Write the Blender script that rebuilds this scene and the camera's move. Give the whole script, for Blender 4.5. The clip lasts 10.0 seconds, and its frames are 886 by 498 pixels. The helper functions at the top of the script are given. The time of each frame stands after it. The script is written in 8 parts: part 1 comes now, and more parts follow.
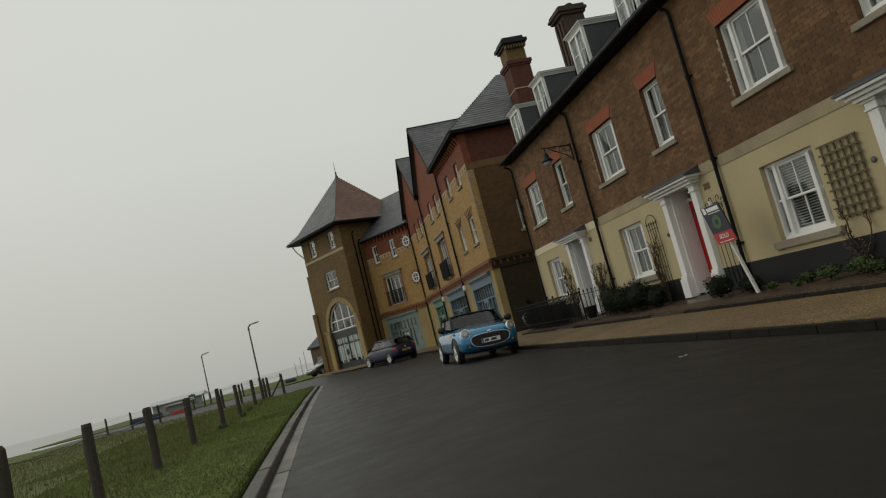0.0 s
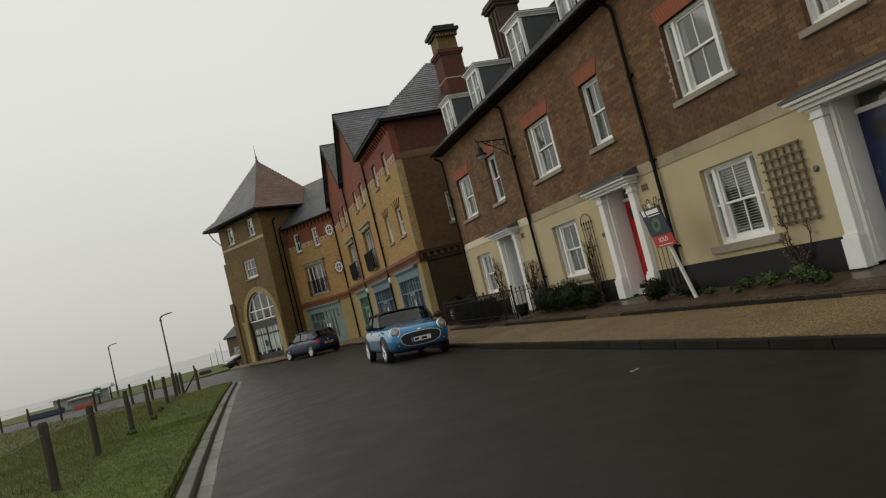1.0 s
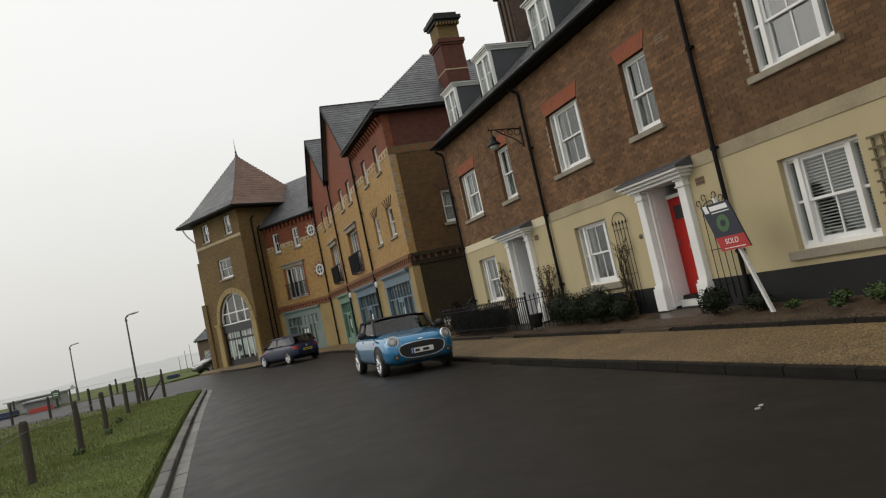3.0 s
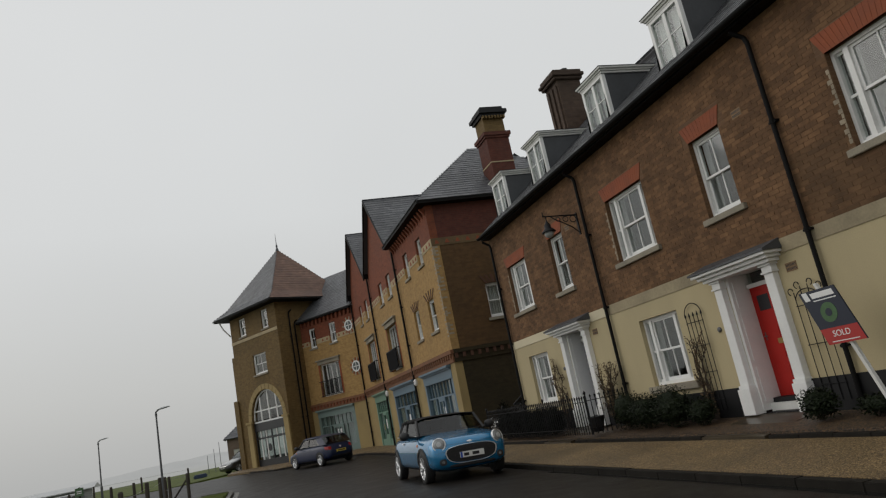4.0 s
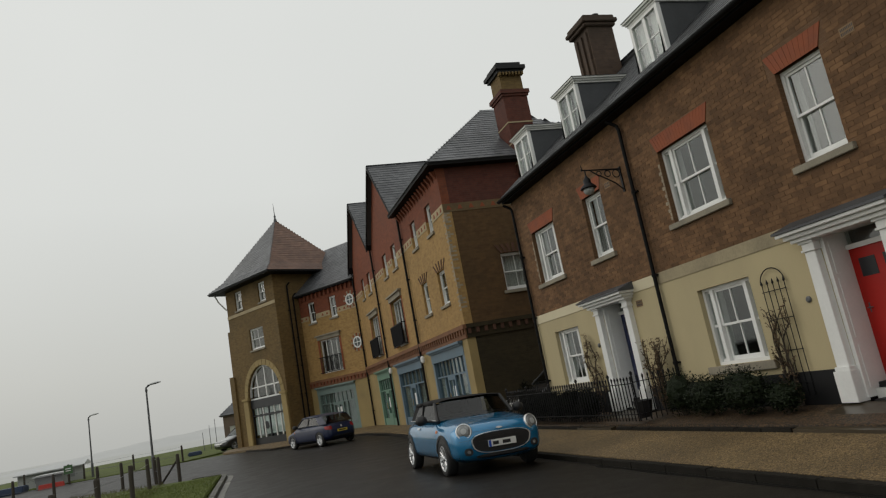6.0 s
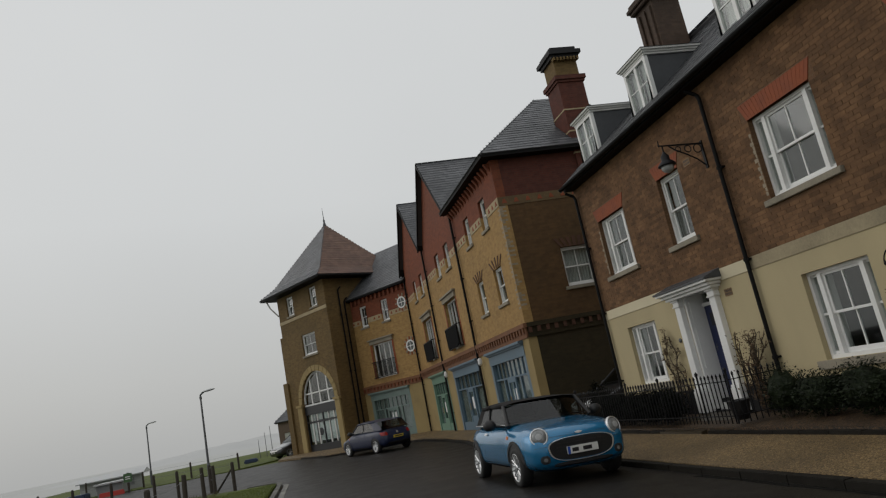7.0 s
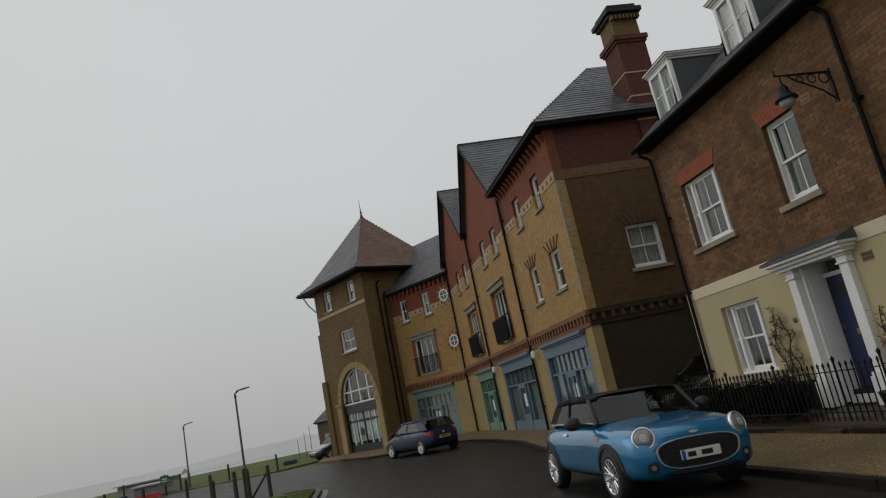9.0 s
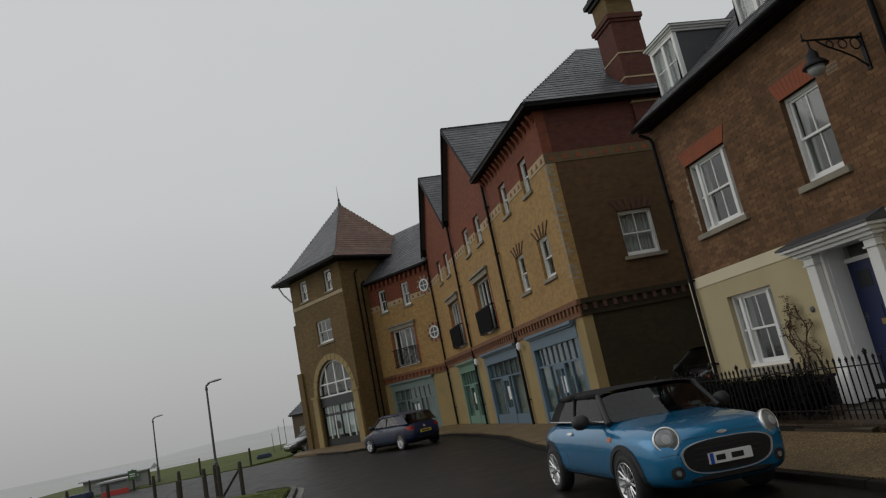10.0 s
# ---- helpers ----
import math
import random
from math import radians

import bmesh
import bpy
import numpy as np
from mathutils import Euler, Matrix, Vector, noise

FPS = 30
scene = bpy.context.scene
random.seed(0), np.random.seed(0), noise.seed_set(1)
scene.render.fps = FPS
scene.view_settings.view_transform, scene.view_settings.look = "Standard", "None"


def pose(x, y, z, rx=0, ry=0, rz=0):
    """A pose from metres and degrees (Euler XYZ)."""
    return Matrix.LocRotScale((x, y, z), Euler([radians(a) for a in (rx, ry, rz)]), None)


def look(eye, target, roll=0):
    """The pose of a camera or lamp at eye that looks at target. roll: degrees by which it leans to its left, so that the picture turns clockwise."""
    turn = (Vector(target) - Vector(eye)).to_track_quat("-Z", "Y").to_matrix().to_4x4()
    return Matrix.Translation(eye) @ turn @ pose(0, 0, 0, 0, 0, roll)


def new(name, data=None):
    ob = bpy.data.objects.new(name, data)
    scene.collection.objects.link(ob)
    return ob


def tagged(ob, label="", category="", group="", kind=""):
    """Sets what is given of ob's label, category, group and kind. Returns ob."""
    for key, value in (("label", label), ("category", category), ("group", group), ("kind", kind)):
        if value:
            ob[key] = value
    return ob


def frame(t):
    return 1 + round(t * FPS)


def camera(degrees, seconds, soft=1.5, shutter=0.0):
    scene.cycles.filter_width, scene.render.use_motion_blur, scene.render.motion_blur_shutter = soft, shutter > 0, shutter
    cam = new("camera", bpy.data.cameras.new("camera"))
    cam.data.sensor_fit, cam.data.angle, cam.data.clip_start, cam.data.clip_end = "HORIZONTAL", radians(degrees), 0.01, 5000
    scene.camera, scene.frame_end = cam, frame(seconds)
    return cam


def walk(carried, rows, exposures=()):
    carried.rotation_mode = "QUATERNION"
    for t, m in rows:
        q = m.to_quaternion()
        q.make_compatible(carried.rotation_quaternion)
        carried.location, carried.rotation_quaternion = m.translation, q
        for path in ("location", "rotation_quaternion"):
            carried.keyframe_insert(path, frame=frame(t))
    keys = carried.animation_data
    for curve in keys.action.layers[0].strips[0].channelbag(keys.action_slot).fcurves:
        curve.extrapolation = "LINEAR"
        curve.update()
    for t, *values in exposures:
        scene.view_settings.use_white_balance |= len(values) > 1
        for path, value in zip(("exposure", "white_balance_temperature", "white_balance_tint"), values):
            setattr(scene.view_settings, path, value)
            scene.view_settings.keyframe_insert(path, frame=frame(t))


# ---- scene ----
cam = camera(65.0, 10.0, soft=1.2)
PATH = [
    (0, (0.751, 0.613, 1.109), (1.154, 2.559, 1.334), -14.5),
    (0.5, (0.691, 1.023, 1.345), (1.149, 2.963, 1.503), -10.1),
    (1, (0.72, 1.29, 1.452), (1.328, 3.191, 1.586), -14.1),
    (1.5, (0.787, 1.985, 1.448), (1.498, 3.854, 1.476), -12.5),
    (2, (0.8, 2.53, 1.618), (1.575, 4.374, 1.635), -14.5),
    (2.2, (0.758, 2.682, 1.656), (1.464, 4.552, 1.71), -12.1),
    (3.3, (0.699, 4.062, 1.52), (1.34, 5.942, 1.753), -12.9),
    (3.5, (0.709, 4.263, 1.527), (1.267, 6.157, 1.847), -13.9),
    (4, (0.703, 4.901, 1.524), (1.326, 6.749, 1.966), -11.3),
    (4.5, (0.983, 5.54, 1.672), (1.644, 7.35, 2.21), -12.7),
    (5, (0.808, 5.97, 1.514), (1.503, 7.797, 1.937), -9.9),
    (5.5, (0.897, 6.685, 1.592), (1.578, 8.543, 1.881), -9.8),
    (6, (0.845, 7.182, 1.678), (1.466, 9.045, 2.06), -10.6),
    (6.2, (0.794, 7.379, 1.741), (1.366, 9.249, 2.164), -10.4),
    (7.3, (0.9, 8.774, 1.662), (1.386, 10.668, 2.082), -11.5),
    (7.5, (0.847, 8.944, 1.672), (1.414, 10.81, 2.115), -12.3),
    (8, (0.899, 9.593, 1.626), (1.359, 11.49, 2.059), -11.8),
    (8.5, (1.023, 10.364, 1.62), (1.54, 12.256, 2.012), -12.1),
    (9, (0.921, 10.875, 1.678), (1.314, 12.786, 2.118), -11.7),
    (9.5, (0.919, 11.445, 1.665), (1.152, 13.388, 2.08), -11.3),
    (10, (0.879, 12.007, 1.782), (1.334, 13.912, 2.187), -11.6),
]
EXPOSURES = [(0.0, -0.2, 6850, 6), (1.0, 0.05, 6850, 9), (1.5, 0.2, 6850, 10), (2.0, 0.6, 6850, 11), (3.5, 0.12, 6600, 11), (4.5, -0.22, 6500, 11), (5.0, -0.25, 6600, 10), (5.5, -0.13, 6900, 7), (6.2, -0.02, 6600, 9), (7.5, -0.27, 6500, 11), (8.5, -0.27, 6500, 11), (10.0, -0.37, 6450, 11)]
walk(cam, [(t, look(eye, target, roll)) for t, eye, target, roll in PATH], EXPOSURES)

# ---- world and sun ----
world = bpy.data.worlds.new("overcast_world")
scene.world = world
world.use_nodes = True
wn, wl = world.node_tree.nodes, world.node_tree.links
wn.clear()
w_out = wn.new("ShaderNodeOutputWorld")
w_bg = wn.new("ShaderNodeBackground")
w_sky = wn.new("ShaderNodeTexSky")
w_sky.sky_type, w_sky.sun_disc = "NISHITA", False
w_sky.sun_elevation, w_sky.sun_rotation = radians(33), radians(-61)
w_sky.dust_density, w_sky.air_density = 6.0, 1.0
w_geo = wn.new("ShaderNodeTexCoord")
w_sep = wn.new("ShaderNodeSeparateXYZ")
w_ramp = wn.new("ShaderNodeValToRGB")
w_ramp.color_ramp.elements[0].position, w_ramp.color_ramp.elements[0].color = 0.0, (0.50, 0.51, 0.50, 1)
w_ramp.color_ramp.elements[1].position, w_ramp.color_ramp.elements[1].color = 1.0, (0.80, 0.82, 0.82, 1)
w_mid = w_ramp.color_ramp.elements.new(0.30)
w_mid.color = (0.71, 0.73, 0.725, 1)
w_low = w_ramp.color_ramp.elements.new(0.10)
w_low.color = (0.585, 0.597, 0.585, 1)
w_noise = wn.new("ShaderNodeTexNoise")
w_noise.inputs["Scale"].default_value, w_noise.inputs["Detail"].default_value = 1.6, 3.0
w_cloud = wn.new("ShaderNodeMapRange")
w_cloud.inputs["To Min"].default_value, w_cloud.inputs["To Max"].default_value = 0.93, 1.07
w_mul = wn.new("ShaderNodeMix")
w_mul.data_type, w_mul.blend_type = "RGBA", "MULTIPLY"
w_mul.inputs["Factor"].default_value = 1.0
w_scale = wn.new("ShaderNodeVectorMath")
w_scale.operation = "SCALE"
w_scale.inputs["Scale"].default_value = 0.10
w_mix = wn.new("ShaderNodeMix")
w_mix.data_type = "RGBA"
w_mix.inputs["Factor"].default_value = 0.94
wl.new(w_geo.outputs["Generated"], w_sep.inputs[0])
wl.new(w_sep.outputs["Z"], w_ramp.inputs["Fac"])
wl.new(w_geo.outputs["Generated"], w_noise.inputs["Vector"])
wl.new(w_noise.outputs["Fac"], w_cloud.inputs["Value"])
wl.new(w_ramp.outputs["Color"], w_mul.inputs["A"])
wl.new(w_cloud.outputs["Result"], w_mul.inputs["B"])
wl.new(w_sky.outputs["Color"], w_scale.inputs[0])
wl.new(w_scale.outputs[0], w_mix.inputs["A"])
wl.new(w_mul.outputs["Result"], w_mix.inputs["B"])
wl.new(w_mix.outputs["Result"], w_bg.inputs["Color"])
w_bg.inputs["Strength"].default_value = 1.0
wl.new(w_bg.outputs[0], w_out.inputs[0])

sun = new("sun", bpy.data.lights.new("sun", "SUN"))
sun.data.energy, sun.data.angle, sun.data.color = 0.45, radians(50), (1.0, 0.97, 0.93)
sun.matrix_world = look((-40, 50, 34), (6, 25, 0))


# ---- materials ----
def node_mat(name):
    m = bpy.data.materials.new(name)
    m.use_nodes = True
    nt = m.node_tree
    return m, nt, nt.nodes["Principled BSDF"]


def link_noise(nt, scale, detail=4.0, rough=0.6, coords="Object", stretch=None):
    tc = nt.nodes.new("ShaderNodeTexCoord")
    n = nt.nodes.new("ShaderNodeTexNoise")
    n.inputs["Scale"].default_value, n.inputs["Detail"].default_value, n.inputs["Roughness"].default_value = scale, detail, rough
    if stretch:
        mp = nt.nodes.new("ShaderNodeMapping")
        mp.inputs["Scale"].default_value = stretch
        nt.links.new(tc.outputs[coords], mp.inputs["Vector"])
        nt.links.new(mp.outputs[0], n.inputs["Vector"])
    else:
        nt.links.new(tc.outputs[coords], n.inputs["Vector"])
    return n


def ramp_of(nt, src, stops):
    r = nt.nodes.new("ShaderNodeValToRGB")
    e = r.color_ramp.elements
    e[0].position, e[0].color = stops[0][0], (*stops[0][1], 1)
    e[1].position, e[1].color = stops[-1][0], (*stops[-1][1], 1)
    for p, c in stops[1:-1]:
        e.new(p).color = (*c, 1)
    nt.links.new(src, r.inputs["Fac"])
    return r


def mix_of(nt, fac, a, b, blend="MIX"):
    m = nt.nodes.new("ShaderNodeMix")
    m.data_type, m.blend_type = "RGBA", blend
    for key, v in (("Factor", fac), ("A", a), ("B", b)):
        if hasattr(v, "is_output"):
            nt.links.new(v, m.inputs[key])
        elif key == "Factor":
            m.inputs["Factor"].default_value = v
        else:
            m.inputs[key].default_value = (*v, 1)
    return m.outputs["Result"]


def scaled(c, k):
    return tuple(min(1.0, v * k) for v in c)


def surface(name, col, rough=0.6, metal=0.0, big=0.8, small=30.0, vary=0.25, bump=0.15, dist=0.003, stretch=None, spec=0.5, rvar=0.12):
    """A worn surface: colour that varies at two scales, uneven gloss and fine relief."""
    m, nt, p = node_mat(name)
    a, b = link_noise(nt, big, 5.0, stretch=stretch), link_noise(nt, small, 3.0)
    c1 = ramp_of(nt, a.outputs["Fac"], [(0.3, scaled(col, 1 - vary)), (0.55, col), (0.8, scaled(col, 1 + vary * 0.7))])
    c2 = ramp_of(nt, b.outputs["Fac"], [(0.3, (1 - vary * 0.6,) * 3), (0.7, (1.0, 1.0, 1.0))])
    nt.links.new(mix_of(nt, 1.0, c1.outputs["Color"], c2.outputs["Color"], "MULTIPLY"), p.inputs["Base Color"])
    rr = nt.nodes.new("ShaderNodeMapRange")
    rr.inputs["To Min"].default_value, rr.inputs["To Max"].default_value = max(0.02, rough - rvar), min(1.0, rough + rvar)
    nt.links.new(a.outputs["Fac"], rr.inputs["Value"])
    nt.links.new(rr.outputs["Result"], p.inputs["Roughness"])
    p.inputs["Metallic"].default_value = metal
    p.inputs["Specular IOR Level"].default_value = spec
    if bump:
        bp = nt.nodes.new("ShaderNodeBump")
        bp.inputs["Strength"].default_value, bp.inputs["Distance"].default_value = bump, dist
        nt.links.new(b.outputs["Fac"], bp.inputs["Height"])
        nt.links.new(bp.outputs[0], p.inputs["Normal"])
    return m


def brick_mat(name, c1, c2, mortar, dirt=0.25, stain=(0.10, 0.09, 0.07)):
    """Brickwork in stretcher bond at true size, with mixed bricks, recessed joints and weather stains."""
    m, nt, p = node_mat(name)
    uv = nt.nodes.new("ShaderNodeUVMap")
    br = nt.nodes.new("ShaderNodeTexBrick")
    br.inputs["Scale"].default_value = 1.0
    br.inputs["Brick Width"].default_value, br.inputs["Row Height"].default_value = 0.225, 0.075
    br.inputs["Mortar Size"].default_value, br.inputs["Mortar Smooth"].default_value = 0.006, 0.2
    br.inputs["Color1"].default_value, br.inputs["Color2"].default_value, br.inputs["Mortar"].default_value = (*c1, 1), (*c2, 1), (*mortar, 1)
    br.inputs["Bias"].default_value = -0.1
    nt.links.new(uv.outputs[0], br.inputs["Vector"])
    mid = nt.nodes.new("ShaderNodeTexNoise")
    mid.inputs["Scale"].default_value, mid.inputs["Detail"].default_value = 5.0, 4.0
    nt.links.new(uv.outputs[0], mid.inputs["Vector"])
    patch = ramp_of(nt, mid.outputs["Fac"], [(0.30, (0.84, 0.82, 0.80)), (0.5, (1, 1, 1)), (0.72, (1.12, 1.10, 1.07))])
    bigs = nt.nodes.new("ShaderNodeTexNoise")
    bigs.inputs["Scale"].default_value, bigs.inputs["Detail"].default_value = 0.55, 6.0
    nt.links.new(uv.outputs[0], bigs.inputs["Vector"])
    dirty = ramp_of(nt, bigs.outputs["Fac"], [(0.42, (0, 0, 0)), (0.72, (dirt * 2, dirt * 2, dirt * 2))])
    col = mix_of(nt, 1.0, br.outputs["Color"], patch.outputs["Color"], "MULTIPLY")
    nt.links.new(mix_of(nt, dirty.outputs["Color"], col, stain), p.inputs["Base Color"])
    p.inputs["Roughness"].default_value = 0.78
    p.inputs["Specular IOR Level"].default_value = 0.3
    inv = nt.nodes.new("ShaderNodeMath")
    inv.operation = "SUBTRACT"
    inv.inputs[0].default_value = 1.0
    nt.links.new(br.outputs["Fac"], inv.inputs[1])
    grain = nt.nodes.new("ShaderNodeTexNoise")
    grain.inputs["Scale"].default_value = 60.0
    nt.links.new(uv.outputs[0], grain.inputs["Vector"])
    add = nt.nodes.new("ShaderNodeMath")
    add.operation = "MULTIPLY_ADD"
    add.inputs[1].default_value = 0.35
    nt.links.new(grain.outputs["Fac"], add.inputs[0])
    nt.links.new(inv.outputs[0], add.inputs[2])
    bp = nt.nodes.new("ShaderNodeBump")
    bp.inputs["Strength"].default_value, bp.inputs["Distance"].default_value = 0.6, 0.008
    nt.links.new(add.outputs[0], bp.inputs["Height"])
    nt.links.new(bp.outputs[0], p.inputs["Normal"])
    return m


def glass_mat(name, tint, gloss=0.04, shine=0.09):
    m = bpy.data.materials.new(name)
    m.use_nodes = True
    nt = m.node_tree
    nt.nodes.clear()
    out = nt.nodes.new("ShaderNodeOutputMaterial")
    tr, gl, mx = nt.nodes.new("ShaderNodeBsdfTransparent"), nt.nodes.new("ShaderNodeBsdfGlossy"), nt.nodes.new("ShaderNodeMixShader")
    lw = nt.nodes.new("ShaderNodeLayerWeight")
    lw.inputs["Blend"].default_value = 0.5
    pw = nt.nodes.new("ShaderNodeMath")
    pw.operation = "POWER"
    pw.inputs[1].default_value = 3.5
    nt.links.new(lw.outputs["Facing"], pw.inputs[0])
    fr = nt.nodes.new("ShaderNodeMath")
    fr.operation = "MULTIPLY_ADD"
    fr.inputs[1].default_value, fr.inputs[2].default_value = 0.38, shine
    nt.links.new(pw.outputs[0], fr.inputs[0])
    tr.inputs["Color"].default_value = (*tint, 1)
    gl.inputs["Roughness"].default_value = gloss
    n = link_noise(nt, 1.3, 2.0)
    bp = nt.nodes.new("ShaderNodeBump")
    bp.inputs["Strength"].default_value, bp.inputs["Distance"].default_value = 0.05, 0.02
    nt.links.new(n.outputs["Fac"], bp.inputs["Height"])
    nt.links.new(bp.outputs[0], gl.inputs["Normal"])
    nt.links.new(fr.outputs[0], mx.inputs[0])
    nt.links.new(tr.outputs[0], mx.inputs[1])
    nt.links.new(gl.outputs[0], mx.inputs[2])
    nt.links.new(mx.outputs[0], out.inputs[0])
    return m


def asphalt_mat():
    m, nt, p = node_mat("wet_asphalt")
    big, fine, mid = link_noise(nt, 0.22, 6.0), link_noise(nt, 140.0, 2.0), link_noise(nt, 1.4, 6.0, 0.7)
    c = ramp_of(nt, big.outputs["Fac"], [(0.3, (0.0100, 0.0083, 0.0066)), (0.7, (0.0165, 0.0140, 0.0115))])
    g = ramp_of(nt, fine.outputs["Fac"], [(0.35, (0.6, 0.6, 0.6)), (0.65, (1.25, 1.25, 1.25))])
    nt.links.new(mix_of(nt, 1.0, c.outputs["Color"], g.outputs["Color"], "MULTIPLY"), p.inputs["Base Color"])
    rr = nt.nodes.new("ShaderNodeMapRange")
    rr.inputs["From Min"].default_value, rr.inputs["From Max"].default_value = 0.35, 0.65
    rr.inputs["To Min"].default_value, rr.inputs["To Max"].default_value = 0.42, 0.52
    p.inputs["Specular IOR Level"].default_value = 0.15
    nt.links.new(mid.outputs["Fac"], rr.inputs["Value"])
    nt.links.new(rr.outputs["Result"], p.inputs["Roughness"])
    bp = nt.nodes.new("ShaderNodeBump")
    bp.inputs["Strength"].default_value, bp.inputs["Distance"].default_value = 0.5, 0.004
    nt.links.new(fine.outputs["Fac"], bp.inputs["Height"])
    nt.links.new(bp.outputs[0], p.inputs["Normal"])
    return m


def gravel_mat(name, a, b, c, scale=55.0):
    m, nt, p = node_mat(name)
    tc = nt.nodes.new("ShaderNodeTexCoord")
    vo = nt.nodes.new("ShaderNodeTexVoronoi")
    vo.inputs["Scale"].default_value = scale
    nt.links.new(tc.outputs["Object"], vo.inputs["Vector"])
    sep = nt.nodes.new("ShaderNodeSeparateColor")
    nt.links.new(vo.outputs["Color"], sep.inputs[0])
    cr = ramp_of(nt, sep.outputs[0], [(0.1, a), (0.5, b), (0.95, c)])
    bigs = link_noise(nt, 0.7, 5.0)
    dirt = ramp_of(nt, bigs.outputs["Fac"], [(0.35, (0.66, 0.64, 0.60)), (0.65, (1.06, 1.05, 1.03))])
    nt.links.new(mix_of(nt, 1.0, cr.outputs["Color"], dirt.outputs["Color"], "MULTIPLY"), p.inputs["Base Color"])
    p.inputs["Roughness"].default_value = 0.6
    bp = nt.nodes.new("ShaderNodeBump")
    bp.invert = True
    bp.inputs["Strength"].default_value, bp.inputs["Distance"].default_value = 0.8, 0.008
    nt.links.new(vo.outputs["Distance"], bp.inputs["Height"])
    nt.links.new(bp.outputs[0], p.inputs["Normal"])
    return m


def piece_mat(name, col, rough, spread=0.25, bump=0.3, spec=0.5):
    """For separate pieces: every object takes its own tone."""
    m, nt, p = node_mat(name)
    info = nt.nodes.new("ShaderNodeObjectInfo")
    n, f = link_noise(nt, 3.0, 5.0), link_noise(nt, 45.0, 3.0)
    c = ramp_of(nt, info.outputs["Random"], [(0.0, scaled(col, 1 - spread)), (1.0, scaled(col, 1 + spread))])
    d = ramp_of(nt, n.outputs["Fac"], [(0.3, (0.6, 0.58, 0.54)), (0.7, (1.1, 1.1, 1.1))])
    nt.links.new(mix_of(nt, 1.0, c.outputs["Color"], d.outputs["Color"], "MULTIPLY"), p.inputs["Base Color"])
    p.inputs["Roughness"].default_value = rough
    p.inputs["Specular IOR Level"].default_value = spec
    bp = nt.nodes.new("ShaderNodeBump")
    bp.inputs["Strength"].default_value, bp.inputs["Distance"].default_value = bump, 0.004
    nt.links.new(f.outputs["Fac"], bp.inputs["Height"])
    nt.links.new(bp.outputs[0], p.inputs["Normal"])
    return m


def island_mat(name, a, b, rough=0.6, spec=0.5, mottle=0.0):
    """For joined pieces: every island takes its own tone."""
    m, nt, p = node_mat(name)
    geo = nt.nodes.new("ShaderNodeNewGeometry")
    c = ramp_of(nt, geo.outputs["Random Per Island"], [(0.0, a), (1.0, b)])
    n = link_noise(nt, 0.9, 5.0)
    d = ramp_of(nt, n.outputs["Fac"], [(0.3, (0.7, 0.7, 0.7)), (0.7, (1.1, 1.1, 1.1))])
    col = mix_of(nt, 1.0, c.outputs["Color"], d.outputs["Color"], "MULTIPLY")
    if mottle:
        k = link_noise(nt, 2.4, 5.0, 0.75)
        e = ramp_of(nt, k.outputs["Fac"], [(0.32, (1 - mottle, 1 - mottle, 1 - mottle * 0.9)), (0.5, (1, 1, 1)), (0.7, (1 + mottle, 1 + mottle * 1.05, 1 + mottle * 1.1))])
        col = mix_of(nt, 1.0, col, e.outputs["Color"], "MULTIPLY")
    nt.links.new(col, p.inputs["Base Color"])
    p.inputs["Roughness"].default_value = rough
    p.inputs["Specular IOR Level"].default_value = spec
    return m


def paint_mat(name, col, flake=0.0, coat=1.0, rough=0.35):
    m, nt, p = node_mat(name)
    n = link_noise(nt, 2.2, 5.0)
    c = ramp_of(nt, n.outputs["Fac"], [(0.3, scaled(col, 0.9)), (0.7, scaled(col, 1.06))])
    nt.links.new(c.outputs["Color"], p.inputs["Base Color"])
    p.inputs["Roughness"].default_value, p.inputs["Metallic"].default_value = rough, flake
    p.inputs["Coat Weight"].default_value, p.inputs["Coat Roughness"].default_value = coat, 0.06
    return m


BRICK_BROWN = brick_mat("brown_brick", (0.148, 0.080, 0.040), (0.128, 0.069, 0.035), (0.165, 0.100, 0.056), 0.14, (0.080, 0.053, 0.032))
BRICK_LAID = island_mat("laid_brown_bricks", (0.122, 0.067, 0.034), (0.205, 0.112, 0.055), 0.85, 0.25, 0.32)
BRICK_LOOSE = piece_mat("single_brown_brick", (0.135, 0.07482, 0.03526), 0.8, 0.24, 0.4, 0.3)
# side brick and band: stains, plus the south side's shade in the colour
BRICK_SIDE = brick_mat("shade_darkened_stained_brick", (0.119, 0.0646, 0.02465), (0.0884, 0.0476, 0.0187), (0.0935, 0.0544, 0.0238), 0.26, (0.051, 0.034, 0.0153))
BAND_DULL = surface("shade_darkened_stained_band", (0.15, 0.098, 0.045), 0.85, big=1.5, small=30, vary=0.3)
BRICK_RED = brick_mat("red_brick", (0.228, 0.063, 0.028), (0.170, 0.048, 0.023), (0.13, 0.055, 0.032), 0.14, (0.09, 0.05, 0.04))
BRICK_YELLOW = brick_mat("yellow_brick", (0.407, 0.2508, 0.0924), (0.319, 0.1925, 0.0704), (0.341, 0.2255, 0.099), 0.12, (0.143, 0.0935, 0.044))
BRICK_OLIVE = brick_mat("weathered_olive_brick", (0.178, 0.115, 0.042), (0.128, 0.081, 0.030), (0.14, 0.092, 0.040), 0.26, (0.075, 0.055, 0.024))
